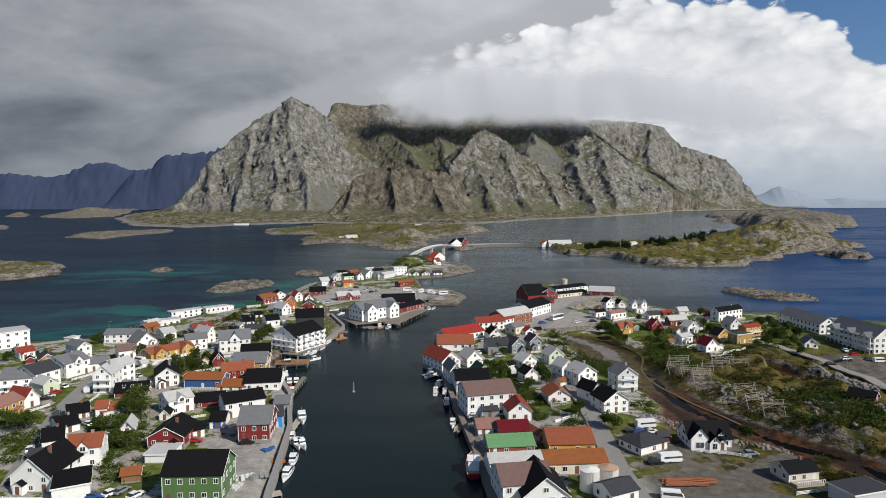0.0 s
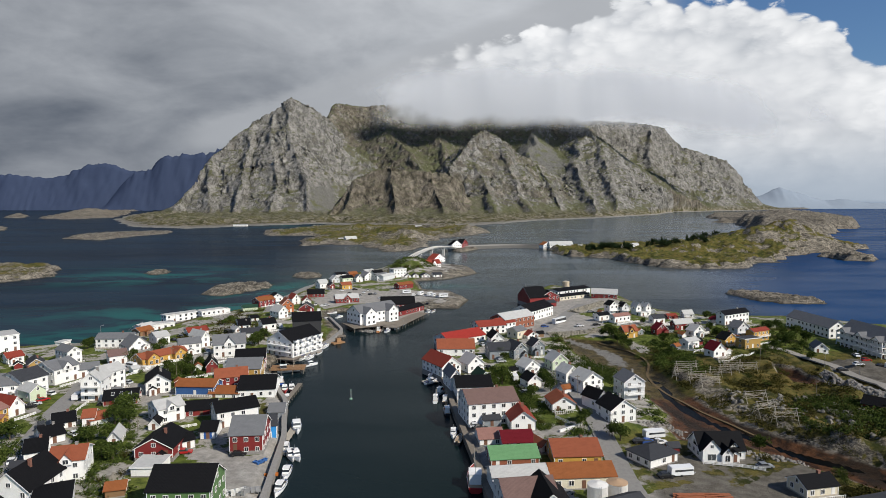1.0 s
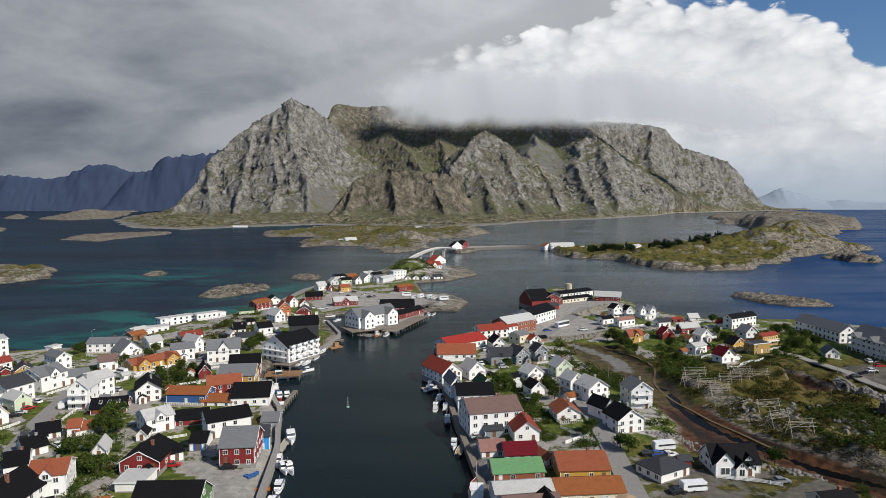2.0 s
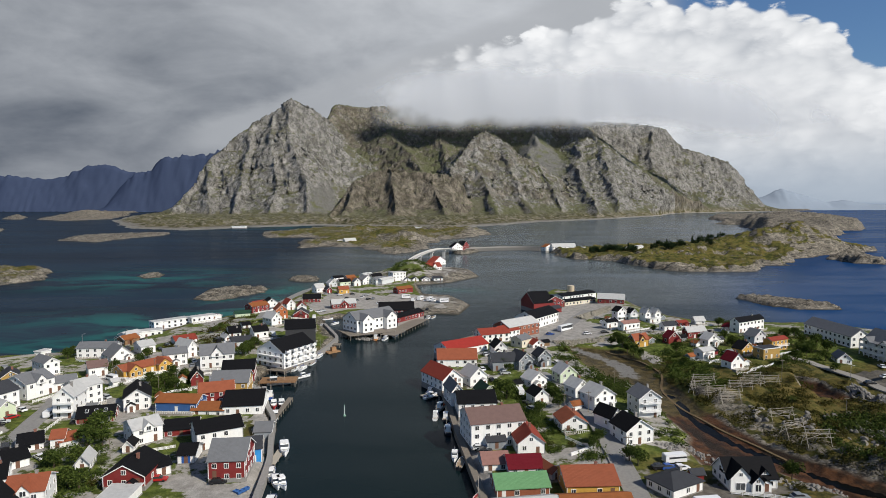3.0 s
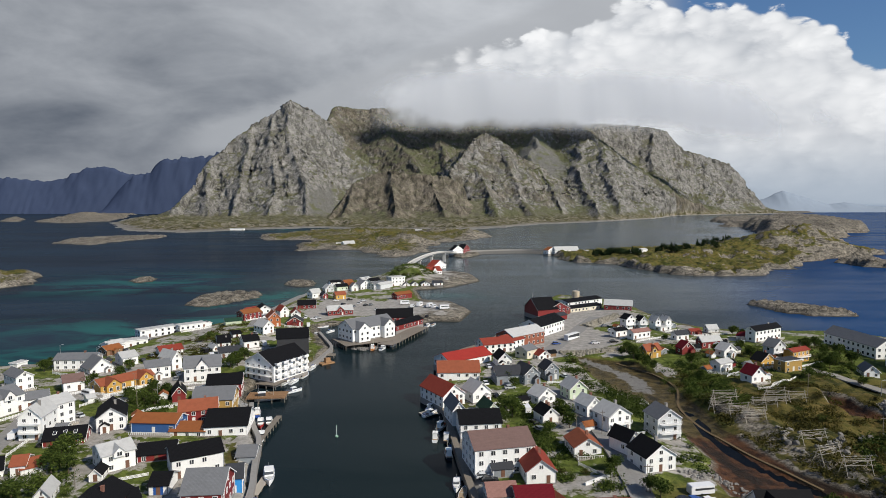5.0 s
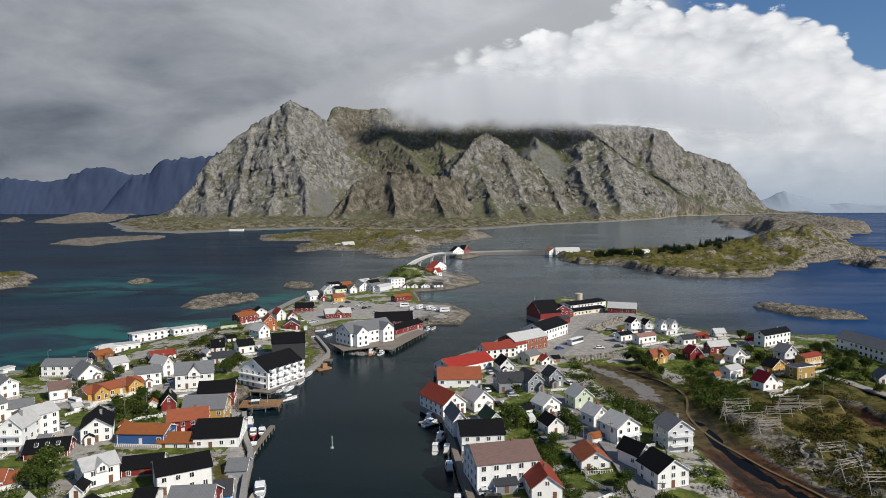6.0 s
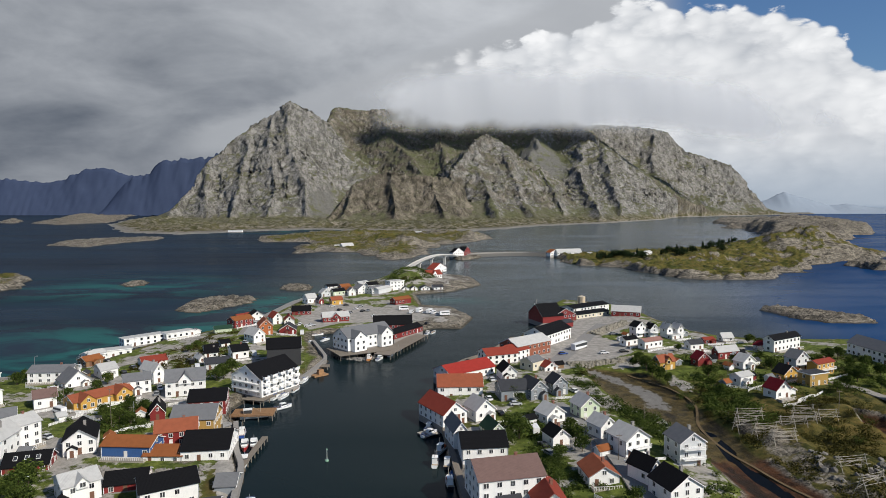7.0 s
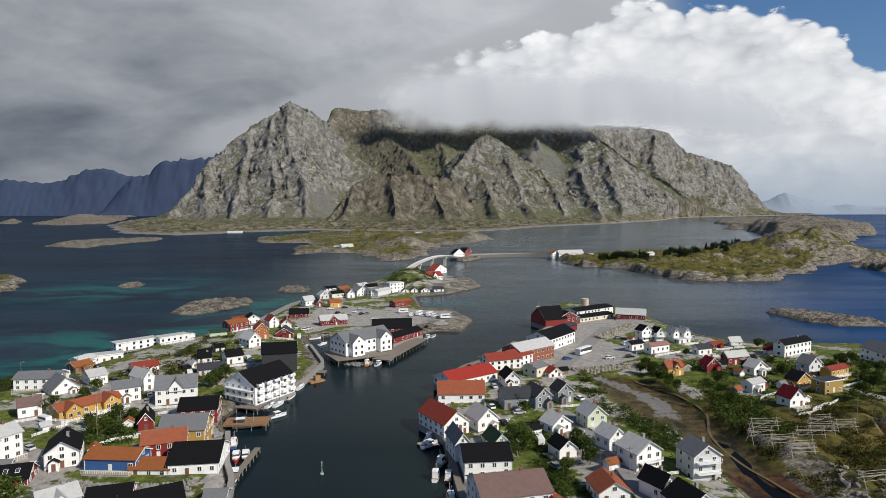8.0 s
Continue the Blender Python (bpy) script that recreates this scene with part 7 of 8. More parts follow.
building("house", 48.5, 248.5, 4.02, 27.4, 6.9, 7.0, 4.3, 7.0, "white", "light", "y", "c")
building("house", 47.6, 269.5, 3.03, 19.8, 8.2, 7.8, 4.5, 7.7, "pale_green", "light", "y", "ct")
building("house", 33.7, 245.2, 2.58, 21.6, 6.2, 7.0, 3.7, 6.1, "white", "black", "y", "ct")
building("house", 35.7, 265.8, 2.56, 30.8, 8.7, 7.0, 3.5, 6.4, "white", "light", "y", "c")
building("house", 24.5, 289.1, 2.64, 10.6, 11.5, 10.0, 4.4, 7.3, "grey", "slate", "x", "c")
building("house", 33.6, 289.3, 3.01, 24.2, 7.8, 10.0, 4.6, 7.7, "grey", "slate", "y", "c")
building("house", 42.2, 295.1, 3.04, 18.4, 7.0, 7.0, 4.8, 7.8, "grey", "slate", "y", "c")
building("house", 24.9, 313.6, 3.24, 13.0, 6.9, 9.0, 4.0, 7.1, "white", "black", "y", "c")
building("warehouse", 24.5, 343.1, 2.60, 21.9, 15.4, 10.0, 4.5, 6.7, "white", "red", "x", "")
building("warehouse", 33.5, 350.1, 2.56, 42.4, 11.8, 10.0, 4.8, 7.0, "white", "red", "x", "")
building("warehouse", 40.8, 358.2, 2.35, 40.4, 22.7, 12.0, 6.4, 9.1, "rust", "light", "x", "")
building("warehouse", 57.3, 388.0, 2.31, 52.4, 27.3, 13.0, 6.2, 9.4, "white", "black", "x", "")
building("house", 44.2, 328.0, 2.93, 21.7, 7.0, 8.0, 2.5, 4.6, "white", "red", "y", "ct")
building("shed", 38.6, 330.1, 3.18, 45.0, 7.4, 7.0, 4.2, 5.8, "cream", "grey", "x", "")
building("fish_factory", 63.5, 443.3, 2.30, 21.2, 14.4, 18.0, 4.4, 10.8, "red", "black", "x", "n")
building("fish_factory", 71.8, 448.2, 2.30, 20.2, 14.4, 12.0, 4.4, 8.1, "red", "black", "y", "")
building("warehouse", 94.2, 476.3, 2.30, 35.5, 33.9, 12.0, 5.0, 6.3, "white", "black", "x", "")
building("warehouse", 92.0, 462.5, 2.30, 33.5, 29.0, 10.0, 2.9, 3.9, "cream", "black", "x", "")
building("warehouse", 112.0, 459.9, 2.89, -17.8, 17.5, 9.0, 3.7, 6.8, "red", "light", "x", "")
building("shed", 70.1, 429.1, 2.30, 35.3, 7.9, 6.0, 3.1, 4.4, "red", "slate", "x", "n")
building("house", 118.2, 396.6, 2.93, 23.9, 4.9, 6.3, 5.5, 8.4, "white", "light", "y", "t")
building("house", 124.6, 398.4, 2.62, 22.2, 5.2, 6.3, 5.6, 8.4, "white", "light", "y", "b")
building("house", 103.7, 399.0, 2.68, 27.1, 8.7, 6.3, 6.5, 9.3, "white", "black", "y", "b")
building("house", 110.5, 398.3, 2.99, 18.8, 6.2, 6.3, 5.2, 8.1, "pale_grey", "black", "y", "b")
building("house", 94.7, 331.1, 2.82, 23.7, 10.3, 6.3, 4.2, 7.1, "yellow", "orange", "x", "cd")
building("house", 111.7, 335.0, 3.66, 20.1, 8.3, 5.6, 3.6, 6.9, "red", "dark_red", "y", "c")
building("house", 127.4, 346.6, 3.85, 18.9, 14.1, 5.6, 4.0, 6.5, "red", "light", "x", "")
building("house", 146.2, 389.9, 2.38, 13.9, 7.9, 5.6, 2.5, 5.0, "pale_grey", "light", "x", "t")
building("house", 128.7, 329.2, 3.85, 25.7, 9.6, 6.3, 3.7, 7.0, "white", "light", "y", "c")
building("house", 117.5, 307.3, 3.14, 29.7, 9.6, 6.3, 4.1, 5.5, "white", "light", "x", "c")
building("house", 121.6, 288.1, 3.59, 21.1, 8.8, 7.0, 4.0, 7.7, "white", "dark_red", "y", "ct")
building("house", 137.2, 312.1, 3.72, 27.2, 10.8, 6.3, 3.4, 6.8, "yellow", "black", "y", "ct")
building("house", 149.2, 325.6, 4.32, 24.9, 9.7, 7.0, 5.7, 9.2, "pale_grey", "grey", "y", "cb")
building("house", 154.7, 318.5, 4.14, 27.6, 14.0, 5.6, 5.7, 6.9, "yellow", "red", "x", "cb")
building("shed", 143.2, 304.2, 4.01, 21.7, 9.6, 5.6, 4.9, 4.9, "ochre", "slate", "f", "")
building("house", 165.1, 367.4, 3.10, 30.6, 26.7, 7.0, 6.5, 8.7, "white", "black", "x", "ct")
building("warehouse", 189.2, 341.6, 3.96, -83.3, 32.8, 10.0, 5.6, 9.0, "white", "grey", "x", "")
building("apartment_house", 192.9, 302.7, 2.75, -82.7, 27.7, 12.0, 7.7, 12.6, "white", "grey", "x", "a")
building("boathouse", 172.5, 299.6, 2.66, -11.0, 5.8, 7.0, 2.8, 5.3, "white", "grey", "y", "")
building("house", 90.8, 159.4, 2.30, 12.6, 8.7, 6.4, 2.8, 4.6, "cream", "black", "x", "ct")
building("house", 76.3, 181.2, 2.31, 1.0, 12.3, 8.5, 2.9, 6.6, "white", "black", "x", "v", "white villa with black tiled roofs and arched gables")
building("house", 59.0, 177.4, 2.46, 30.0, 10.5, 8.3, 2.7, 4.7, "white", "slate", "h", "c", "white house with a dark grey hipped roof")
building("house", 143.7, 219.8, 2.71, -46.7, 10.0, 8.0, 2.1, 4.7, "red", "black", "x", "")
building("garage", 99.6, 146.4, 2.30, 16.9, 11.3, 7.0, 3.6, 3.6, "pale_grey", "slate", "f", "n")
building("house", 92.3, 376.5, 3.06, 29.3, 9.8, 5.6, 3.9, 5.3, "white", "black", "x", "t")
building("house", 100.4, 367.9, 3.74, 27.9, 14.6, 5.6, 4.3, 5.7, "white", "pink", "x", "t")
building("house", 119.9, 363.9, 3.75, 20.5, 9.6, 5.6, 3.7, 5.7, "white", "slate", "x", "t")
building("shed", 131.7, 355.4, 3.60, 22.6, 5.5, 4.2, 2.1, 3.0, "white", "light", "x", "")
building("house", 121.5, 395.1, 2.71, 29.8, 8.1, 4.9, 2.3, 2.3, "white", "light", "f", "")
building("house", 134.6, 385.1, 2.51, 18.5, 7.9, 4.9, 2.3, 3.4, "red", "red", "x", "")
building("shed", 155.7, 370.0, 2.84, 25.8, 7.9, 4.2, 2.3, 4.2, "white", "dark_red", "y", "")
building("warehouse", 166.3, 933.8, 2.50, 16.5, 36.5, 9.0, 5.8, 10.1, "white", "light", "x", "")
building("warehouse", 185.0, 928.0, 2.50, -0.8, 23.0, 8.0, 3.3, 5.5, "white", "light", "x", "")
building("warehouse", 146.4, 934.0, 2.50, 35.5, 18.4, 9.0, 5.4, 9.6, "white", "rust", "y", "")
building("house", 262.9, 894.5, 7.00, 41.6, 15.8, 7.0, 4.0, 5.8, "white", "light", "x", "")
building("house", 241.0, 876.8, 6.00, 43.5, 14.5, 7.0, 3.9, 5.7, "white", "light", "x", "")
building("house", -164.3, 1091.2, 3.50, 42.1, 22.0, 8.0, 3.9, 8.1, "white", "light", "x", "")
building("shed", -182.7, 1099.1, 3.50, -1.1, 11.8, 7.0, 2.9, 4.7, "white", "light", "x", "")
building("house", -73.8, 1588.9, 3.00, -1.7, 15.6, 8.0, 4.3, 6.9, "white", "light", "x", "")
building("warehouse", -566.7, 1729.8, 2.00, -1.9, 37.6, 10.0, 4.6, 4.6, "white", "light", "f", "n")


# roads
ASPHALT = paint("asphalt", (0.235, 0.226, 0.212), 0.9, 0.5)
GRAVEL = paint("gravel_road", (0.27, 0.25, 0.22), 0.95, 0.5)
ribbon("road", [(-106.7, 154.2), (-112.7, 168.4), (-117.6, 179.9), (-123.6, 195.3), (-131.1, 217.4), (-135.1, 232.4), (-136.9, 242.2), (-142.1, 254.6)], 6.5, ASPHALT, "grey asphalt village road")
ribbon("road", [(46.9, 147.2), (46.3, 167.1), (47.2, 185.7), (47.7, 202.7), (47.7, 220.1), (46.9, 238.5), (45.8, 260.6), (42.8, 276.2), (38.6, 285.7)], 6.0, ASPHALT, "grey asphalt village road")
ribbon("road", [(152.0, 311.0), (155.4, 297.9), (162.0, 286.1), (164.0, 270.3), (160.6, 246.5), (159.6, 229.8), (161.6, 218.1)], 4.5, GRAVEL, "pale gravel road to the houses")
ribbon("road", [(-109.8, 394.4), (-119.2, 453.1), (-117.5, 483.8), (-114.6, 532.8), (-113.9, 582.5), (-106.8, 635.7), (-80.4, 686.6), (-57.0, 736.6), (-47.2, 789.0)], 5.5, ASPHALT, "grey asphalt village road")
ribbon("road", [(46.7, 342.9), (57.0, 364.5), (68.6, 388.1), (78.8, 411.5), (92.8, 439.7)], 7.5, ASPHALT, "grey asphalt road along the quay")
ribbon("track", [(77.0, 331.0), (83.5, 322.2), (88.4, 308.5), (90.7, 295.5), (88.9, 283.8), (83.9, 273.2), (83.1, 261.4), (84.0, 247.0), (86.5, 236.0), (88.6, 226.0), (92.5, 214.0), (97.0, 204.0)], 0.9, paint("ochre_earth", (0.135, 0.093, 0.044), 0.95, 0.8), "ochre earth track along the tidal flat", 0.04, 0.9)
ribbon("sea_wall", [(-218.8, 296.7), (-202.2, 308.2), (-189.3, 319.3), (-179.7, 317.7)], 1.2, CONCRETE, "pale concrete sea wall along the shore", 0.9, 2.5, category="wall")
ribbon("sea_wall", [(-204.0, 345.3), (-190.4, 355.2), (-177.0, 365.7)], 1.0, CONCRETE, "pale concrete sea wall along the shore", 0.9, 2.5, category="wall")
ribbon("garden_wall", [(35.2, 201.2), (42.7, 205.4)], 0.4, WHITE, "low white garden wall", 0.8, 1.5, category="wall")
ribbon("garden_wall", [(-104.6, 252.0), (-104.1, 258.7), (-95.9, 261.4)], 0.4, WHITE, "low white garden wall", 1.0, 1.5, category="wall")

# piers and quays
for a, b in ((1, 10), (12, 16)):
    ribbon("quay_wall", [tuple(p) for p in WEST[a:b] * PLAN], 1.6, CONCRETE, "grey concrete quay edge with dark timber facing", 0.12, 4.5, level=[2.25, 2.25], category="quay")
ribbon("quay_wall", [tuple(p) for p in EAST[0:10] * PLAN], 1.8, TIMBER, "dark timber quay front along the harbour", 0.12, 4.5, level=[2.2, 2.2], category="quay")
pier(-67.5, 274.5, 6, 14.5, 9.0, 1.9, BROWN_TIMBER, "brown timber pier with a railing over the water", True)
pier(-41.2, 154.9, 26, 2.8, 3.0, 0.7, PALE_TIMBER, "floating timber jetty beside the quay")
pier(-43.1, 155.3, 37, 2.0, 16.0, 0.8, PALE_TIMBER, "floating timber jetty beside the quay")
pier(-48.6, 199.4, 0, 2.2, 11.0, 0.8, PALE_TIMBER, "floating timber jetty beside the quay")
pier(-57.5, 230.6, 0, 1.8, 26.0, 1.7)
pier(-65.9, 299.7, 75, 17.4, 9.0, 1.9)
pier(-63.3, 326.4, 89, 43.8, 7.0, 1.9)
pier(-39.9, 365.2, 30, 26.4, 20.0, 2.4, TIMBER, "grey timber deck on piles under the white hotel")
pier(-19.6, 385.3, 71, 50.0, 9.0, 2.2, TIMBER, "long grey timber wharf on piles")
pier(-58.5, 342.5, 0, 8.6, 5.0, 1.4)
pier(-19.9, 587.8, 16, 36.3, 10.0, 2.3)
pier(-65.7, 425.5, 10, 18.9, 8.0, 2.2)
pier(-4.9, 260.5, 35, 5.6, 5.0, 0.7, PALE_TIMBER, "floating timber jetty beside the quay")

# boats
boat(-48.0, 211.0, 196, 10.4, "motor", "white")
boat(-47.1, 193.2, 190, 8.0, "motor", "white")
boat(-44.4, 188.5, 203, 8.0, "motor", "white")
boat(-42.9, 188.3, 210, 8.0, "motor", "white")
boat(-42.5, 176.5, 184, 8.0, "motor", "white")
boat(-41.9, 167.5, 178, 8.0, "motor", "white")
boat(-58.5, 239.6, 194, 8.1, "motor", "white")
boat(-59.8, 252.4, 194, 8.0, "motor", "black")
boat(-66.6, 262.6, 13, 7.1, "fishing", "blue")
boat(-62.4, 251.7, 195, 8.0, "motor", "red")
boat(-67.8, 278.7, -73, 9.5, "fishing", "white")
boat(-60.3, 288.8, -46, 7.0, "motor", "white")
boat(-66.0, 300.9, -17, 7.0, "sail", "white")
boat(-63.3, 301.8, -17, 7.0, "sail", "white")
boat(-64.3, 311.9, -29, 7.0, "motor", "white")
boat(-60.4, 324.0, -10, 7.4, "sail", "white")
boat(-61.0, 311.5, -10, 7.0, "skiff", "white")
boat(-56.2, 333.5, -47, 7.0, "raft", "wood")
boat(-6.9, 292.0, -1, 8.0, "fishing", "grey")
boat(-6.2, 268.3, -16, 7.0, "motor", "white")
boat(-5.9, 262.3, -43, 7.0, "motor", "white")
boat(-1.6, 249.3, -24, 7.0, "fishing", "grey")
boat(-3.5, 239.8, -5, 7.0, "fishing", "white")
boat(-0.0, 239.0, -5, 7.0, "fishing", "black")
boat(0.4, 226.4, 7, 7.0, "fishing", "black")
boat(2.6, 205.9, 177, 7.0, "motor", "white")
boat(8.0, 172.8, -1, 14.0, "fishing", "red")
boat(4.2, 200.7, -9, 7.0, "skiff", "black")
boat(-38.0, 362.4, -3, 7.0, "fishing", "orange")
boat(-32.9, 361.8, -18, 7.0, "motor", "white")
boat(-28.0, 370.5, -20, 7.0, "motor", "white")
boat(-25.1, 380.9, -20, 7.0, "motor", "white")
boat(-12.0, 421.1, -21, 7.0, "motor", "white")
boat(-8.9, 424.2, -21, 7.0, "skiff", "white")
boat(-73.5, 394.4, -20, 7.0, "motor", "white")
boat(-67.3, 403.7, -29, 7.0, "sail", "white")
boat(-74.6, 418.0, -59, 7.0, "skiff", "white")
boat(62.3, 509.1, -10, 12.5, "fishing", "black")
boat(-52.5, 580.0, -16, 7.8, "motor", "white")
boat(45.1, 395.4, -17, 7.0, "motor", "grey")

# vehicles
vehicle(-77.1, 477.7, 60, "car", "silver")
vehicle(-74.2, 488.5, 70, "car", "black")
vehicle(-69.4, 482.1, 80, "car", "red")
vehicle(-65.0, 477.8, 70, "car", "grey")
vehicle(-63.6, 493.0, 75, "car", "white")
vehicle(-57.8, 484.2, 65, "car", "black")
vehicle(-54.4, 486.4, 80, "car", "grey")
vehicle(-47.4, 465.7, 20, "car", "white")
vehicle(-42.0, 461.8, 80, "car", "silver")
vehicle(-36.7, 458.0, 75, "car", "black")
vehicle(-34.2, 461.8, 80, "car", "white")
vehicle(-31.6, 463.7, 80, "car", "silver")
vehicle(-30.7, 490.8, 10, "camper", "white")
vehicle(-24.6, 477.8, 80, "van", "white")
vehicle(-19.7, 482.0, 70, "camper", "white")
vehicle(-15.8, 477.1, 70, "car", "white")
vehicle(-12.8, 476.5, 70, "camper", "white")
vehicle(-9.8, 472.7, 70, "van", "white")
vehicle(-6.8, 465.1, 70, "car", "silver")
vehicle(-2.5, 461.6, 15, "camper", "white")
vehicle(-82.5, 428.8, 10, "car", "white")
vehicle(-80.8, 432.8, 20, "car", "silver")
vehicle(-73.2, 509.4, 20, "car", "black")
vehicle(-82.2, 504.6, 10, "car", "white")
vehicle(-93.5, 511.8, 15, "car", "grey")
vehicle(-69.5, 465.6, 10, "car", "blue")
vehicle(-62.2, 504.6, 15, "car", "silver")
vehicle(-13.3, 439.9, 80, "car", "black")
vehicle(62.3, 196.2, 10, "caravan", "white")
vehicle(59.3, 191.8, 10, "car", "blue")
vehicle(62.7, 191.8, 15, "car", "white")
vehicle(56.8, 191.6, 5, "car", "black")
vehicle(61.3, 171.5, 8, "caravan", "white")
vehicle(57.0, 170.0, 10, "car", "black")
vehicle(85.5, 176.4, 5, "car", "grey")
vehicle(54.6, 150.3, -10, "van", "white")
vehicle(162.6, 268.1, 5, "car", "black")
vehicle(173.8, 275.3, 5, "car", "white")
vehicle(185.5, 288.2, 5, "car", "red")
vehicle(185.5, 278.2, 5, "car", "black")
vehicle(187.2, 274.2, 5, "van", "white")
vehicle(185.3, 294.9, 80, "car", "white")
vehicle(-118.7, 226.3, 30, "car", "black")
vehicle(-114.2, 228.8, 15, "car", "grey")
vehicle(-111.3, 230.1, 10, "car", "black")
vehicle(-143.0, 223.7, 30, "car", "black")
vehicle(-143.0, 226.2, 35, "car", "silver")
vehicle(-143.1, 230.7, 60, "car", "red")
vehicle(-80.6, 152.0, 60, "car", "white")
vehicle(-78.8, 153.2, 70, "car", "grey")
vehicle(-74.2, 150.8, 65, "car", "white")
vehicle(-84.1, 150.2, 10, "car", "blue")
vehicle(-57.8, 184.0, 10, "car", "black")
vehicle(-73.6, 185.2, 10, "car", "red")
vehicle(9.8, 206.3, 10, "car", "silver")
vehicle(11.2, 204.2, 5, "car", "black")
vehicle(27.5, 258.9, 95, "van", "white")
vehicle(28.2, 246.8, 110, "car", "black")
vehicle(28.9, 240.7, 120, "car", "grey")
vehicle(65.2, 374.5, 48, "bus", "white")
vehicle(55.1, 362.8, 20, "car", "blue")
vehicle(74.9, 363.1, 10, "car", "white")
vehicle(91.5, 391.6, 10, "van", "white")
vehicle(91.1, 408.9, 20, "car", "grey")
vehicle(84.5, 364.0, 5, "car", "black")
vehicle(24.2, 284.6, 10, "car", "silver")
vehicle(-84.4, 182.1, 10, "car", "black")
vehicle(-80.5, 180.1, 10, "car", "grey")
vehicle(29.5, 160.5, 30, "car", "grey")

# drying racks
drying_rack(96.5, 262.2, 5, 8.0, 4.0)
drying_rack(97.4, 253.3, 8, 7.0, 4.0)
drying_rack(99.7, 246.9, 5, 7.0, 4.0)
drying_rack(108.7, 258.6, 0, 8.0, 4.0)
drying_rack(119.4, 272.2, 8, 7.0, 4.0)
drying_rack(122.9, 264.7, 5, 6.0, 4.0)
drying_rack(107.4, 227.5, 12, 8.0, 4.0)
drying_rack(104.7, 215.4, 20, 7.0, 4.0)
drying_rack(106.6, 206.2, 3, 7.0, 4.0)
drying_rack(93.8, 258.5, 10, 7.0, 3.6)
drying_rack(100.0, 248.1, 8, 7.0, 3.6)
drying_rack(112.6, 259.6, 0, 7.0, 3.6)

# lamps and poles
lamp_post(-168.1, 314.4, 10.3, True)
lamp_post(-108.4, 261.0, 10.5, False)
lamp_post(-102.9, 264.8, 7.3, True)
lamp_post(-104.3, 212.8, 5.0, True)
lamp_post(-93.7, 199.3, 5.9, False)
lamp_post(-116.2, 275.0, 8.5, False)
lamp_post(-72.4, 268.0, 8.5, False)
lamp_post(-103.1, 263.5, 6.3, False)
lamp_post(-163.0, 343.3, 6.3, True)
lamp_post(-175.3, 355.2, 6.3, True)
lamp_post(-160.8, 381.5, 7.1, True)
lamp_post(-139.6, 286.8, 7.0, False)
lamp_post(-124.6, 338.7, 5.7, False)
lamp_post(89.4, 318.3, 9.1, False)
lamp_post(49.6, 246.6, 5.8, False)
lamp_post(49.7, 195.9, 7.2, False)
lamp_post(55.0, 241.6, 5.7, False)
lamp_post(129.6, 269.6, 8.3, False)
lamp_post(114.5, 318.9, 9.2, False)
lamp_post(132.3, 234.0, 6.0, False)
lamp_post(38.0, 226.9, 9.3, False)
lamp_post(63.6, 264.2, 7.2, False)
lamp_post(46.5, 230.9, 7.6, False)
lamp_post(49.1, 196.0, 7.1, False)
lamp_post(167.0, 263.9, 8.4, True)
lamp_post(158.9, 274.0, 5.5, True)
lamp_post(-54.8, 366.1, 10.3, False)

# tanks, planks, rubble
tank(36.0, 155.5, 2.4, 5.2, paint("tank_white", (0.72, 0.70, 0.66), 0.4, 0.3, 0.2), paint("tank_top", (0.68, 0.66, 0.62)))
tank(41.2, 158.0, 2.5, 4.6, paint("tank_white", (0.72, 0.70, 0.66), 0.4, 0.3, 0.2), paint("tank_rust", (0.42, 0.28, 0.17)))
tank(92.6, 501.4, 2.6, 8.0, paint("tank_cream", (0.55, 0.45, 0.32)), paint("tank_cream_top", (0.5, 0.42, 0.32)), "cream storage tank beside the fish factory")
timber_stack(62.1, 158.7, 5)
boulders("rubble_bank", [(152.0, 262.8), (151.8, 248.1), (152.1, 236.6), (156.6, 227.8)], 6, 0.9, 700, 3, "bank of loose grey boulders beside the car park", 1.8)
boulders("rubble_bank", [(53.8, 343.5), (64.7, 344.6), (77.9, 348.5), (85.2, 350.9)], 7, 0.9, 500, 4, "bank of loose tan boulders at the bay", 1.5, (0.30, 0.272, 0.215))
boulders("rubble_bank", [(80.2, 409.2), (93.0, 426.2), (105.3, 438.4)], 9, 1.1, 500, 5, "bank of loose tan boulders below the road", 2.0, (0.30, 0.272, 0.215))
boulders("breakwater", [(26, 951), (55, 968), (85, 978), (114, 980), (145, 964)], 20, 1.6, 700, 7, "dark rubble along the foot of the causeway", 1.6, (0.10, 0.095, 0.088))
boulders("shore_rocks", [(-56.6, 375.9), (-52.3, 366.9), (-40.7, 360.6), (-36.2, 367.0)], 6, 1.0, 260, 8, "dark shore stones under the wharf", 0.8)
boulders("rock_outcrop", [(-86.5, 168.0), (-84.0, 169.5)], 3, 1.9, 7, 41, "large grey boulder beside the garden shrubs", 0.6, (0.24, 0.215, 0.175))
boulders("rock_outcrop", [(100.4, 233.4), (110.7, 228.7), (118.1, 216.1), (138.0, 227.0), (128.2, 190.9)], 22, 1.5, 150, 22, "grey rock outcrops in the heath", 0.2, (0.20, 0.185, 0.16))
boulders("shore_rocks", [(61.4, 206.2), (73.2, 208.4), (79.4, 191.6), (88.9, 182.9), (100.4, 183.0)], 5, 0.8, 260, 23, "loose grey stones on the creek shore", 0.5)
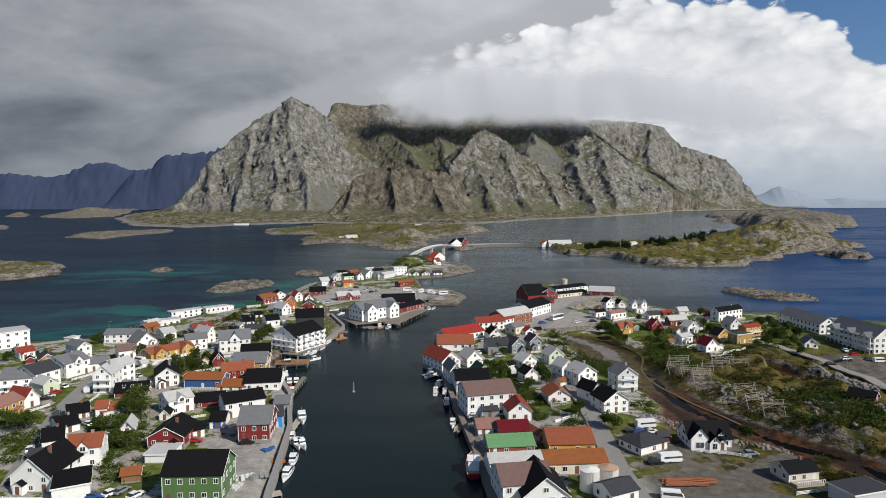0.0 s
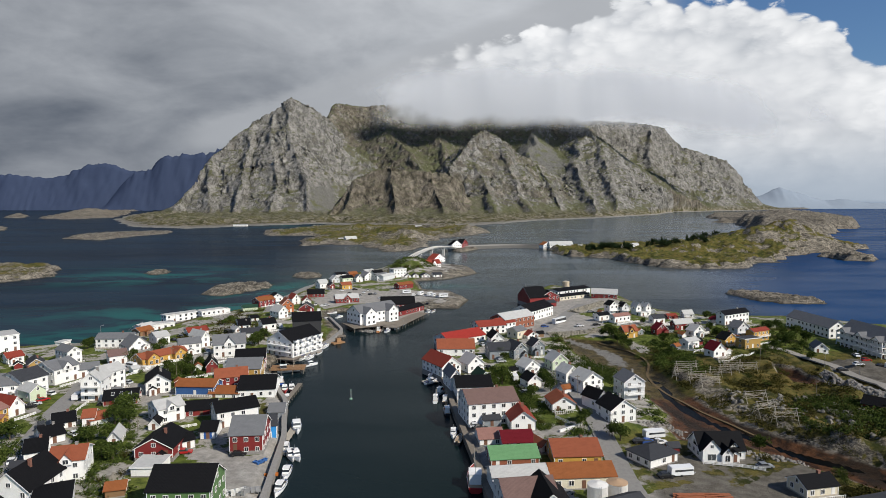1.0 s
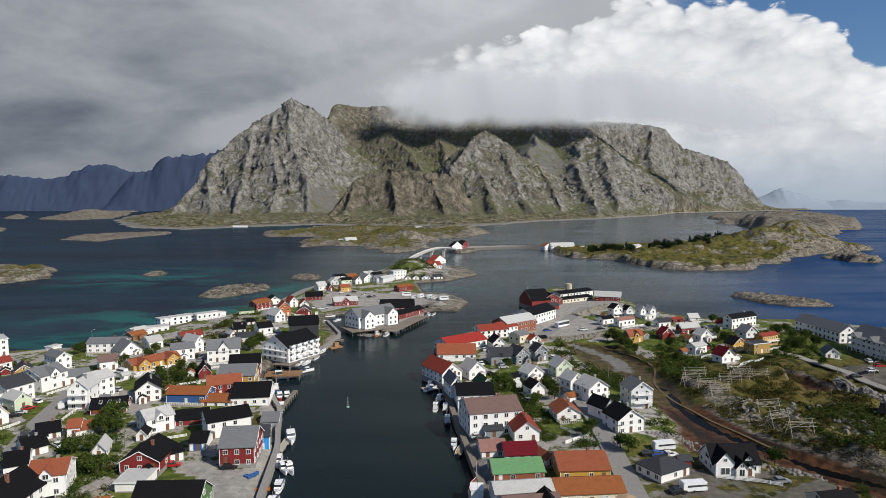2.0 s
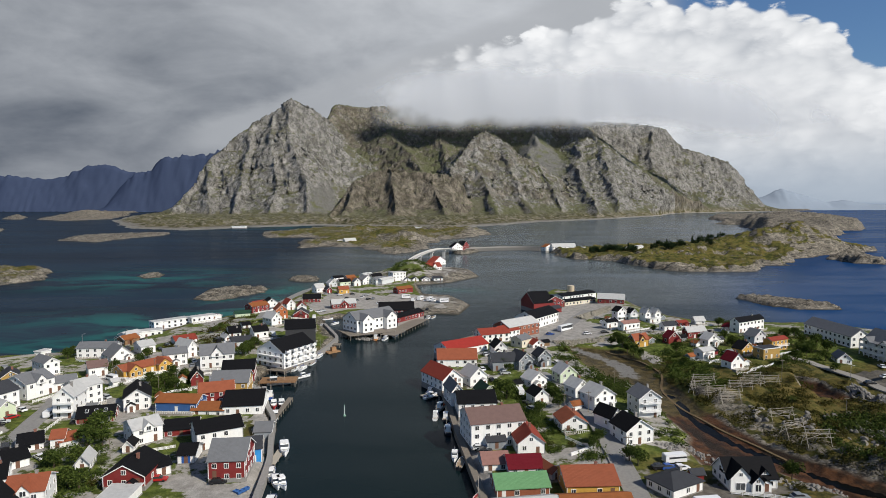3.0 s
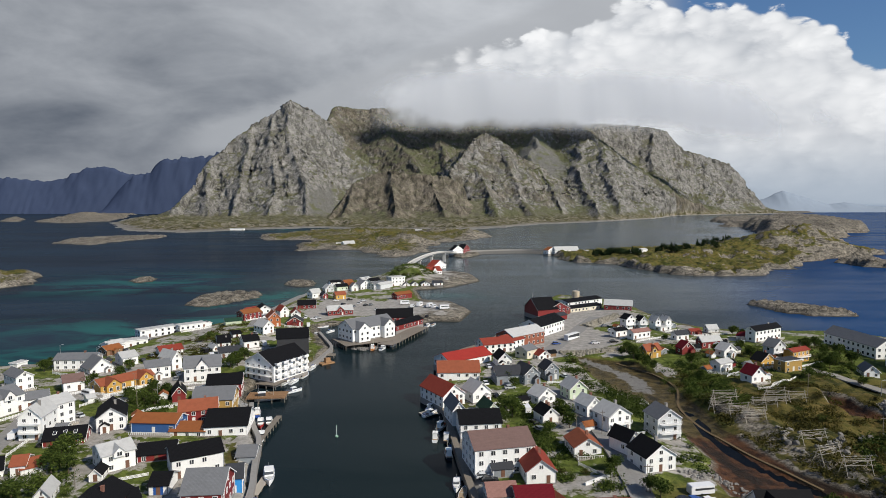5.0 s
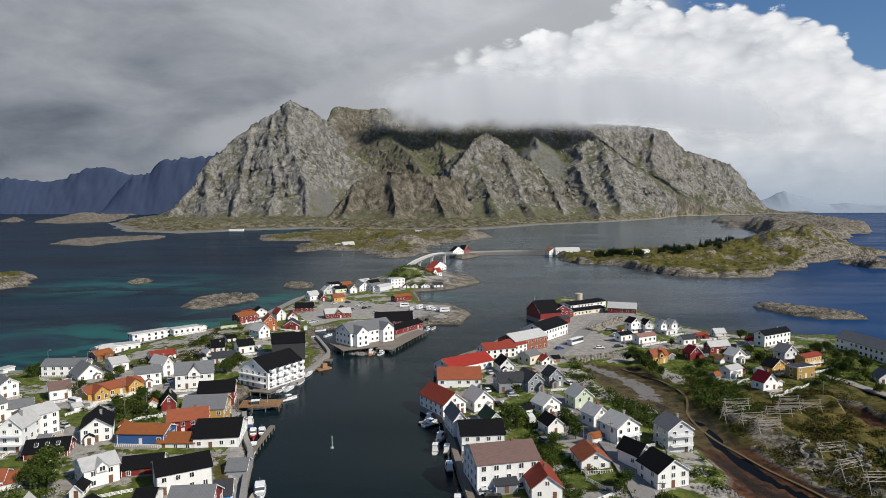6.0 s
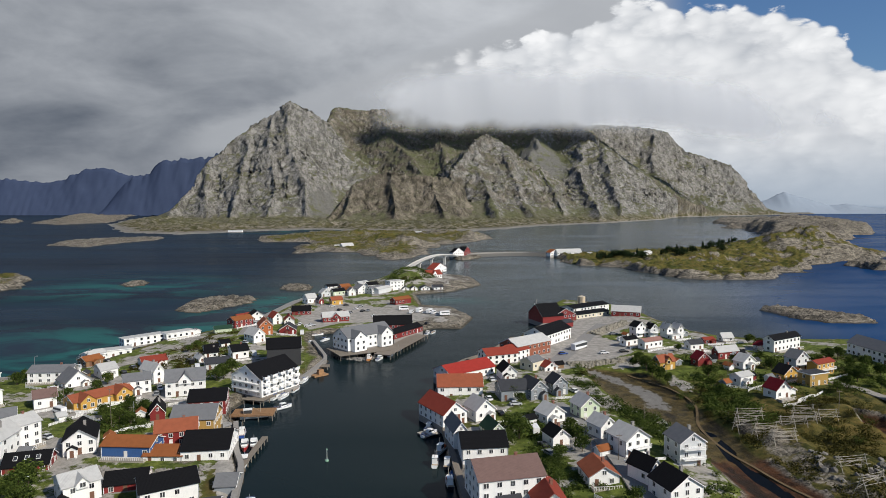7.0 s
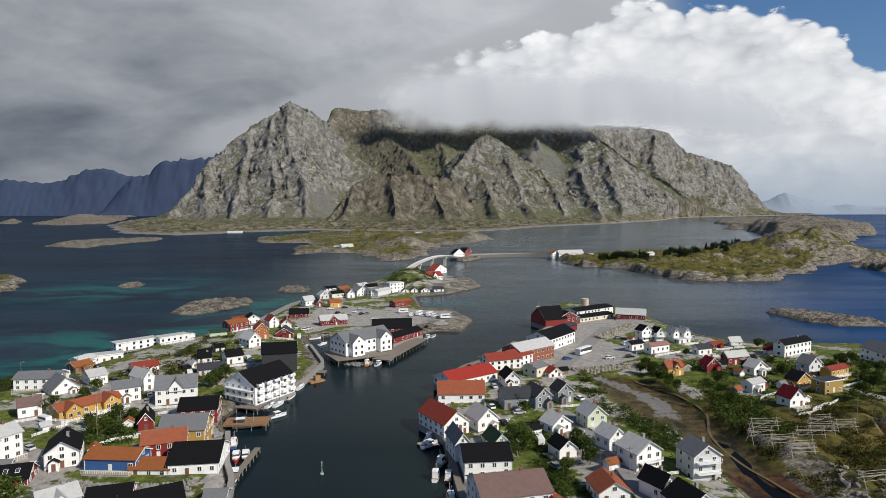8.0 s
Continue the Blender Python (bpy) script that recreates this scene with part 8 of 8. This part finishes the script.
boulders("rubble_bank", [(-99.0, 227.9), (-87.6, 225.7), (-76.3, 226.0), (-65.7, 228.3)], 6, 1.0, 260, 24, "loose brown rocks below the quay sheds", 1.2)

# trees and bushes
tree(-138.3, 197.8, 6.0)
tree(-131.8, 193.0, 6.0)
tree(-130.2, 195.3, 6.0)
tree(-172.4, 309.8, 5.0)
tree(-174.4, 317.4, 5.0)
tree(-193.6, 277.9, 5.0)
tree(-195.3, 285.9, 5.0)
tree(-105.3, 211.7, 7.0)
tree(-106.1, 217.3, 7.0)
tree(-105.3, 207.9, 6.0)
tree(-100.6, 208.0, 6.0)
tree(-105.6, 193.0, 5.0)
tree(-95.4, 182.1, 5.0)
tree(-91.1, 180.0, 5.0)
tree(-100.7, 195.4, 5.0)
tree(-108.5, 266.3, 5.5)
tree(-109.0, 273.6, 6.0)
tree(-102.8, 262.2, 5.0)
tree(-116.2, 270.4, 5.0)
tree(-110.2, 261.8, 5.0)
tree(-104.9, 275.8, 5.0)
tree(-132.8, 296.4, 5.0)
tree(-135.1, 307.8, 5.0)
tree(-140.2, 289.6, 4.5)
tree(-139.3, 282.6, 5.0)
tree(-92.7, 318.9, 6.5)
tree(-92.4, 327.9, 6.0)
tree(-94.4, 315.0, 5.0)
tree(-124.5, 361.1, 4.0)
tree(-123.9, 368.9, 4.0)
tree(21.9, 253.4, 6.5)
tree(20.1, 260.0, 5.5)
tree(18.1, 247.2, 5.0)
tree(38.0, 247.5, 6.0)
tree(38.4, 257.9, 5.0)
tree(38.7, 240.7, 5.5)
tree(44.3, 208.0, 4.5)
tree(42.3, 204.6, 4.0)
tree(50.0, 195.9, 5.0)
tree(51.5, 193.0, 5.0)
tree(29.2, 229.5, 5.0)
tree(27.1, 220.2, 5.5)
tree(31.1, 236.0, 5.0)
tree(23.7, 291.2, 5.0)
tree(25.9, 286.2, 4.5)
tree(86.3, 327.1, 6.0)
tree(85.6, 332.7, 6.0)
tree(86.3, 345.0, 5.0)
tree(87.4, 320.4, 5.5)
tree(81.2, 336.3, 5.0)
tree(88.7, 314.8, 5.0)
tree(126.8, 351.2, 5.0)
tree(125.3, 336.1, 5.0)
tree(107.1, 319.9, 5.0)
tree(139.4, 343.7, 5.0)
tree(137.0, 328.3, 5.0)
tree(160.5, 333.6, 5.0)
tree(168.9, 341.6, 5.5)
tree(175.0, 344.8, 6.0)
tree(168.8, 326.8, 6.0)
tree(167.3, 315.5, 6.0)
tree(176.3, 327.3, 6.0)
tree(161.7, 310.0, 5.5)
tree(174.5, 315.9, 6.0)
tree(165.9, 302.5, 5.0)
tree(161.6, 315.3, 5.0)
tree(151.2, 300.0, 5.0)
tree(145.1, 295.7, 4.5)
tree(154.2, 384.8, 5.0)
tree(155.1, 374.5, 5.0)
tree(109.2, 360.2, 4.0)
tree(160.7, 286.9, 4.5)
tree(89.3, 187.2, 5.5)
tree(102.8, 306.7, 4.5)
tree(102.5, 297.6, 4.0)
bush(89.0, 275.9, 2.8)
bush(92.2, 278.3, 3.0)
bush(98.4, 285.5, 3.0)
bush(95.1, 268.7, 3.0)
bush(104.4, 284.7, 3.0)
bush(104.8, 275.6, 2.6)
bush(90.8, 289.6, 3.0)
bush(96.1, 298.4, 3.0)
bush(88.3, 298.9, 3.0)
bush(86.9, 285.4, 3.0)
bush(121.7, 222.7, 3.0)
bush(120.1, 215.6, 3.2)
bush(125.7, 221.1, 3.0)
bush(129.6, 222.7, 3.4)
bush(127.3, 215.5, 3.0)
bush(127.6, 211.0, 3.2)
bush(135.3, 219.1, 3.0)
bush(134.3, 212.9, 3.4)
bush(131.5, 204.0, 3.0)
bush(138.4, 210.5, 3.0)
bush(128.7, 201.0, 3.2)
bush(125.8, 200.8, 3.0)
bush(120.7, 198.1, 3.0)
bush(134.4, 200.3, 3.0)
bush(140.9, 205.8, 3.0)
bush(117.9, 205.5, 2.6)
bush(111.6, 199.2, 2.4)
bush(134.3, 227.5, 2.5)
bush(123.8, 228.6, 2.4)
bush(132.4, 267.1, 2.6)
bush(140.3, 275.7, 2.8)
bush(133.3, 281.6, 2.4)
bush(141.8, 271.5, 2.4)
bush(122.2, 273.4, 2.0)
bush(118.1, 254.0, 2.2)
bush(120.9, 245.6, 2.2)
bush(110.4, 290.7, 2.6)
bush(101.9, 170.5, 3.0)
bush(100.3, 165.9, 2.5)
bush(87.9, 180.8, 2.4)
bush(60.8, 323.4, 2.6)
bush(56.8, 325.0, 3.0)
bush(56.6, 336.2, 3.0)
bush(55.5, 309.5, 2.6)
bush(56.2, 298.1, 2.4)
bush(55.9, 276.5, 2.4)
bush(63.7, 262.5, 3.0)
bush(64.5, 256.2, 3.0)
bush(65.5, 251.2, 2.8)
bush(62.4, 267.1, 2.8)
bush(68.6, 268.3, 3.0)
bush(71.1, 225.8, 2.0)
bush(70.2, 216.5, 2.0)
bush(12.7, 278.0, 2.2)
bush(30.0, 276.9, 2.0)
bush(21.1, 209.0, 2.0)
bush(36.7, 207.4, 1.8)
bush(32.7, 205.5, 2.2)
bush(30.4, 208.5, 2.0)
bush(-133.6, 346.7, 2.4)
bush(-124.0, 333.7, 2.4)
bush(-117.1, 331.1, 2.2)
bush(-132.4, 328.3, 2.0)
bush(-145.7, 312.6, 2.4)
bush(-168.0, 292.4, 2.4)
bush(-160.9, 284.6, 2.2)
bush(-100.5, 178.0, 2.0)
bush(-95.9, 174.1, 2.0)
bush(-91.6, 170.3, 2.2)
bush(-86.7, 160.0, 1.8)
bush(-83.9, 170.4, 2.0)
bush(-87.4, 166.8, 1.8)
bush(-88.8, 182.1, 2.5)
bush(-93.6, 195.5, 2.2)
bush(-72.6, 208.4, 1.6)
bush(-125.0, 265.7, 2.0)
bush(-123.3, 376.9, 2.0)
bush(-128.8, 207.9, 2.0)
bush(-132.1, 211.8, 2.0)
bush(175.1, 274.6, 1.8)
bush(152.2, 266.4, 2.2)
bush(-108.8, 352.2, 2.2)
bush(-28.1, 615.2, 3.0)
bush(-39.2, 713.5, 3.0)
bush(-39.0, 613.4, 3.0)
bush(-30.3, 728.5, 3.0)
bush(-24.5, 748.3, 3.0)
bush(-39.3, 776.7, 3.0)
scatter("heath", P(90, 272, 140, 290, 149, 265, 147, 212, 120, 171, 107, 190, 96, 210, 89, 241), 1700, HEATH, 0.8, 1, "brown and green heath growing between rocks", "heath")
scatter("shrubs", P(124, 235, 142, 230, 143, 206, 130, 187, 117, 189, 108, 200), 620, LEAVES, 1.1, 11, "dense green willow scrub on the rocks", "shrubs")
scatter("shrubs", P(103, 320, 118, 307, 115, 273, 96, 255, 91, 281), 720, LEAVES, 1.1, 12, "dense green scrub above the tidal creek", "shrubs")
scatter("shrubs", P(61, 342, 69, 286, 74, 258, 74, 235, 69, 206, 61, 206, 63, 233, 60, 267, 54, 287, 49, 320), 420, LEAVES, 1.0, 2, "low green shrubs along the creek", "shrubs")
scatter("shrubs", P(91, 353, 194, 357, 161, 295, 113, 275, 89, 283), 850, LEAVES, 0.9, 3, "low green shrubs between the houses", "shrubs")
scatter("shrubs", P(-115, 205, -107, 225, -77, 160, -85, 157, -104, 182), 420, LEAVES, 0.9, 4, "low green shrubs between the gardens", "shrubs")
scatter("shrubs", P(-146, 205, -134, 208, -125, 195, -116, 174, -118, 167), 220, LEAVES, 1.0, 14, "dense green scrub beside the village road", "shrubs")
scatter("shrubs", P(-140, 332, -128, 409, -111, 399, -100, 320, -116, 295), 700, HEATH, 0.8, 5, "low green and brown shrubs on the hill", "shrubs")
scatter("shrubs", P(-121, 275, -105, 286, -96, 258, -109, 253), 350, LEAVES, 1.0, 15, "low green shrubs between the gardens", "shrubs")
scatter("shrubs", P(13, 278, 34, 272, 27, 230, 17, 237), 350, LEAVES, 0.8, 16, "low green shrubs between the gardens", "shrubs")
scatter("shrubs", P(30, 236, 35, 228, 45, 205, 43, 190, 30, 196, 27, 212), 400, LEAVES, 0.8, 17, "low green shrubs between the gardens", "shrubs")
scatter("shrubs", P(-55, 611, -38, 823, -16, 799, -12, 636, -38, 596), 900, LEAVES, 1.2, 6, "dense green scrub on the knoll by the bridge", "shrubs")
scatter("heath", P(104, 176, 115, 165, 106, 151, 97, 158), 300, HEATH, 0.9, 18, "brown heath growing between rocks", "heath")

# bridge, islands and quay things
bridge([(-47, 693, 6.0), (-37, 767, 9.0), (-25, 798, 12.0), (-15, 823, 13.0), (-4, 840, 12.5), (9, 921, 4.5)])
causeway([(22, 948), (55, 968), (85, 978), (114, 980), (150, 962)], 8.0, 4.3)
conifer(182, 840, 8.0)
dark_tree(185, 839, 6.5)
dark_tree(192, 860, 8.9)
dark_tree(195, 858, 9.7)
conifer(195, 850, 8.0)
dark_tree(199, 848, 6.5)
dark_tree(206, 869, 8.9)
dark_tree(209, 867, 9.7)
dark_tree(207, 850, 9.8)
dark_tree(211, 848, 8.9)
dark_tree(214, 840, 8.9)
dark_tree(217, 838, 9.7)
dark_tree(218, 822, 8.0)
dark_tree(221, 820, 6.5)
conifer(231, 840, 9.8)
dark_tree(234, 838, 8.9)
dark_tree(230, 821, 9.8)
dark_tree(233, 820, 8.9)
conifer(260, 839, 8.0)
dark_tree(263, 838, 6.5)
conifer(273, 858, 10.7)
dark_tree(276, 857, 8.1)
conifer(283, 868, 8.9)
dark_tree(286, 866, 9.7)
conifer(286, 858, 11.6)
dark_tree(289, 856, 7.3)
conifer(300, 878, 9.8)
dark_tree(303, 876, 8.9)
conifer(303, 868, 8.0)
dark_tree(306, 866, 6.5)
conifer(317, 888, 10.7)
dark_tree(320, 886, 8.1)
conifer(324, 888, 8.9)
dark_tree(327, 886, 9.7)
conifer(335, 899, 11.6)
dark_tree(338, 896, 7.3)
conifer(347, 909, 9.8)
dark_tree(350, 907, 8.9)
conifer(358, 920, 8.0)
dark_tree(361, 917, 6.5)
conifer(370, 932, 10.7)
dark_tree(373, 928, 8.1)
conifer(387, 955, 8.9)
dark_tree(389, 951, 9.7)
conifer(399, 967, 11.6)
dark_tree(402, 963, 7.3)
conifer(418, 993, 9.8)
dark_tree(420, 988, 8.9)
conifer(437, 1019, 8.0)
dark_tree(439, 1014, 6.5)
conifer(457, 1047, 10.7)
dark_tree(459, 1041, 8.1)
conifer(486, 1093, 8.9)
dark_tree(487, 1085, 9.7)
dark_tree(515, 1142, 8.0)
dark_tree(516, 1133, 6.5)
dark_tree(280, 830, 11.6)
dark_tree(284, 829, 7.3)
dark_tree(297, 839, 8.0)
dark_tree(300, 837, 6.5)
dark_tree(353, 888, 8.0)
dark_tree(356, 885, 6.5)
conifer(382, 920, 8.0)
dark_tree(385, 917, 6.5)
dark_tree(220, 890, 8.0)
dark_tree(223, 887, 6.5)
dark_tree(227, 869, 8.0)
dark_tree(230, 867, 6.5)
buoy(-35.1, 241.5)
crate_stack(-53.6, 158.5, 60, "white", 7)
crate_stack(-51.3, 160.1, 30, "white", 9)
crate_stack(-48.8, 160.2, 81, "grey", 8)
crate_stack(-48.1, 161.5, 15, "grey", 6)
crate_stack(-50.8, 178.7, 60, "blue", 4)
crate_stack(-51.5, 154.5, 75, "white", 5)
crate_stack(-47.2, 174.1, 15, "orange", 3)
crate_stack(-55.6, 191.1, 39, "grey", 4)
crate_stack(-71.5, 255.8, 36, "orange", 5)
crate_stack(-72.8, 262.8, 60, "grey", 7)
crate_stack(20.2, 304.7, 60, "orange", 5)
crate_stack(3.6, 210.2, 6, "grey", 5)
crate_stack(1.8, 231.8, 60, "blue", 5)
crate_stack(29.9, 167.3, 75, "white", 4)
fence([(-165.9, 305.2), (-153.8, 300.0), (-152.1, 303.9)])
fence([(-123.8, 280.9), (-116.5, 285.2)])
fence([(-118.1, 190.7), (-106.9, 182.0), (-105.2, 186.3)])
fence([(-131.7, 274.7), (-119.8, 273.0), (-113.7, 279.0)])
fence([(-99.5, 282.5), (-89.4, 288.8)])
fence([(-126.4, 234.8), (-124.1, 216.2)])
fence([(-123.1, 234.8), (-114.2, 238.2)])
fence([(26.7, 268.4), (30.9, 252.8)])
fence([(47.6, 229.4), (53.5, 223.9)])
fence([(13.8, 273.3), (20.2, 277.6)])
fence([(70.1, 178.6), (79.5, 176.4), (84.7, 174.1)])
fence([(109.4, 305.9), (119.5, 300.6)])
fence([(125.0, 285.6), (140.4, 296.8)])
fence([(-85.3, 202.9), (-78.5, 206.7)])
fence([(-142.1, 208.1), (-134.7, 201.2), (-134.6, 205.3)])
fence([(-128.5, 260.7), (-123.4, 270.9), (-113.7, 264.3)])
fence([(35.8, 212.9), (39.4, 206.8)])
fence([(72.6, 279.0), (71.1, 264.0)])

# yards
vehicle(-187.4, 290.4, 137, "van", "grey")
fence([(-187.8, 277.6), (-185.2, 280.8), (-182.8, 284.2)])
building("shed", -181.2, 273.9, 2.36, 37.1, 3.1, 2.7, 2.1, 3.1, "red", "black", "y", "n")
fence([(-174.2, 267.9), (-170.7, 270.3), (-167.6, 273.0)])
fence([(-146.5, 246.2), (-144.0, 252.0), (-141.9, 257.9)])
vehicle(-168.7, 278.8, 151, "car", "white")
vehicle(-168.4, 234.4, 105, "car", "white")
fence([(-139.3, 210.5), (-137.7, 213.7), (-136.6, 217.1)])
vehicle(-147.4, 197.7, 166, "car", "white")
building("shed", -119.4, 235.3, 2.89, 5.9, 3.1, 2.9, 2.1, 3.1, "grey", "grey", "x", "n")
vehicle(-132.1, 232.8, 103, "van", "white")
vehicle(-123.1, 251.0, 153, "car", "silver")
building("shed", -101.6, 247.3, 2.89, 25.4, 2.8, 2.7, 2.1, 3.1, "red", "rust", "y", "n")
vehicle(-113.8, 239.2, 113, "car", "white")
vehicle(-133.3, 274.2, 152, "van", "white")
fence([(-126.0, 271.6), (-119.2, 280.6), (-112.8, 289.9)])
vehicle(-111.4, 301.7, 120, "car", "white")
vehicle(-114.9, 315.2, 138, "car", "silver")
building("shed", -122.2, 307.3, 3.56, 55.0, 2.9, 2.5, 2.1, 3.1, "red", "slate", "x", "n")
vehicle(-136.9, 332.0, 137, "car", "grey")
vehicle(-90.4, 301.8, 102, "car", "black")
vehicle(-109.3, 295.1, 105, "car", "grey")
fence([(-104.4, 287.7), (-96.9, 290.2), (-89.6, 293.0)])
vehicle(-92.7, 272.7, 109, "van", "grey")
building("shed", -103.0, 269.5, 2.87, 23.6, 2.8, 2.6, 2.1, 3.1, "white", "rust", "y", "n")
fence([(-97.6, 262.1), (-94.5, 263.2), (-91.6, 264.7)])
vehicle(-108.9, 158.3, 88, "car", "black")
fence([(-107.0, 148.9), (-101.0, 148.5), (-95.1, 148.5)])
building("shed", -111.7, 171.2, 2.31, 15.0, 3.3, 3.2, 2.1, 3.1, "grey", "slate", "x", "n")
vehicle(-118.1, 178.7, 111, "car", "white")
vehicle(-126.2, 203.6, 123, "van", "black")
vehicle(-113.3, 198.8, 145, "car", "white")
vehicle(-121.3, 189.8, 143, "van", "grey")
building("shed", -150.0, 317.1, 3.15, 5.5, 3.3, 2.7, 2.1, 3.1, "wood", "slate", "y", "n")
vehicle(-153.1, 301.7, 133, "car", "white")
fence([(-142.4, 273.0), (-138.6, 275.4), (-135.1, 278.2)])
vehicle(-136.7, 323.3, 136, "car", "black")
vehicle(-156.2, 346.3, 143, "car", "black")
vehicle(-163.4, 334.2, 153, "van", "white")
building("shed", -139.7, 409.6, 2.40, 45.7, 3.5, 2.9, 2.1, 3.1, "white", "grey", "y", "n")
fence([(-147.8, 390.4), (-141.6, 396.5), (-135.6, 402.9)])
vehicle(-116.1, 350.0, 117, "car", "black")
vehicle(-92.1, 356.9, 118, "van", "white")
vehicle(-103.5, 349.2, 123, "car", "silver")
fence([(-97.5, 344.3), (-93.5, 346.8), (-89.8, 349.5)])
vehicle(-94.0, 338.3, 123, "car", "black")
vehicle(-108.5, 331.0, 114, "van", "white")
vehicle(-105.3, 397.9, 112, "car", "silver")
vehicle(-94.3, 386.5, 138, "car", "silver")
vehicle(-102.9, 376.7, 146, "car", "silver")
vehicle(-107.2, 428.9, 132, "car", "silver")
vehicle(-88.2, 433.2, 99, "car", "white")
vehicle(-81.3, 409.5, 101, "van", "white")
fence([(-92.9, 400.1), (-87.6, 400.8), (-82.3, 401.8)])
vehicle(-139.4, 266.9, 127, "car", "white")
vehicle(-144.9, 238.0, 151, "car", "white")
vehicle(-150.7, 227.6, 155, "van", "black")
vehicle(-115.2, 339.6, 136, "van", "black")
vehicle(-114.1, 430.3, 133, "car", "white")
fence([(-118.8, 413.2), (-114.1, 418.4), (-109.8, 423.8)])
vehicle(8.2, 250.8, 105, "car", "silver")
vehicle(17.7, 275.4, 116, "car", "black")
fence([(10.1, 262.5), (14.9, 264.8), (19.5, 267.5)])
vehicle(55.8, 222.2, 122, "van", "silver")
building("shed", 43.8, 234.5, 4.22, 25.6, 3.6, 2.7, 2.1, 3.1, "white", "rust", "x", "n")
fence([(49.4, 227.5), (54.8, 229.8), (60.0, 232.6)])
vehicle(53.1, 254.0, 119, "car", "grey")
building("shed", 27.6, 265.0, 2.46, 30.8, 3.5, 3.2, 2.1, 3.1, "white", "black", "x", "n")
fence([(33.3, 259.5), (38.0, 262.0), (42.4, 264.9)])
vehicle(15.0, 291.4, 107, "car", "white")
vehicle(47.7, 299.9, 116, "car", "white")
fence([(39.3, 289.7), (43.6, 290.9), (47.8, 292.5)])
vehicle(17.6, 315.6, 106, "car", "silver")
building("shed", 48.7, 334.2, 2.77, 21.7, 3.6, 3.2, 2.1, 3.1, "wood", "black", "x", "n")
building("shed", 128.7, 403.2, 2.55, 22.2, 3.1, 2.5, 2.1, 3.1, "grey", "grey", "y", "n")
fence([(122.9, 393.2), (126.3, 394.3), (129.5, 395.9)])
building("shed", 95.8, 398.2, 2.55, 27.1, 2.6, 2.8, 2.1, 3.1, "white", "rust", "y", "n")
building("shed", 101.0, 337.0, 3.59, 23.7, 3.5, 3.3, 2.1, 3.1, "grey", "rust", "y", "n")
building("shed", 117.6, 339.7, 4.11, 20.1, 3.4, 2.6, 2.1, 3.1, "grey", "black", "x", "n")
building("shed", 136.1, 352.1, 3.75, 18.9, 3.2, 3.0, 2.1, 3.1, "grey", "black", "x", "n")
fence([(142.4, 384.6), (147.3, 385.6), (152.0, 387.0)])
building("shed", 134.5, 335.2, 4.15, 25.7, 3.4, 3.0, 2.1, 3.1, "white", "slate", "x", "n")
building("shed", 120.4, 328.4, 3.79, 25.7, 2.8, 3.2, 2.1, 3.1, "white", "rust", "y", "n")
building("shed", 122.8, 313.7, 3.51, 29.7, 2.8, 3.1, 2.1, 3.1, "red", "black", "x", "n")
building("shed", 109.3, 306.0, 2.92, 29.7, 2.9, 3.0, 2.1, 3.1, "grey", "rust", "x", "n")
fence([(114.5, 300.8), (119.7, 303.5), (124.6, 306.5)])
building("shed", 127.3, 293.9, 3.62, 21.1, 3.6, 3.4, 2.1, 3.1, "white", "rust", "y", "n")
fence([(118.1, 282.2), (123.2, 284.0), (128.1, 286.1)])
building("shed", 143.3, 318.5, 4.19, 27.2, 3.1, 2.9, 2.1, 3.1, "wood", "rust", "y", "n")
building("shed", 128.4, 310.8, 3.63, 27.2, 3.0, 2.4, 2.1, 3.1, "white", "grey", "x", "n")
building("shed", 154.9, 332.0, 4.55, 24.9, 3.0, 3.3, 2.1, 3.1, "wood", "rust", "y", "n")
fence([(149.6, 311.1), (156.7, 314.6), (163.7, 318.5)])
building("shed", 149.3, 362.0, 3.18, 30.6, 2.6, 2.6, 2.1, 3.1, "grey", "slate", "x", "n")
fence([(85.2, 152.3), (90.9, 153.7), (96.6, 155.4)])
building("shed", 64.4, 184.8, 2.54, 8.5, 3.0, 2.4, 2.1, 3.1, "red", "slate", "x", "n")
fence([(89.2, 369.9), (94.5, 372.7), (99.5, 375.7)])
fence([(95.0, 360.3), (102.5, 364.0), (109.7, 368.1)])
fence([(115.9, 357.9), (121.4, 359.8), (126.8, 362.0)])
fence([(119.2, 388.9), (123.7, 391.3), (128.0, 394.0)])
fence([(131.2, 379.5), (136.0, 380.9), (140.6, 382.7)])


# the patterns from which the trees were copied
for pattern in TREES + BUSHES + CONIFERS + DARK_TREES:
    for o in (*pattern.children_recursive, pattern):
        bpy.data.objects.remove(o)
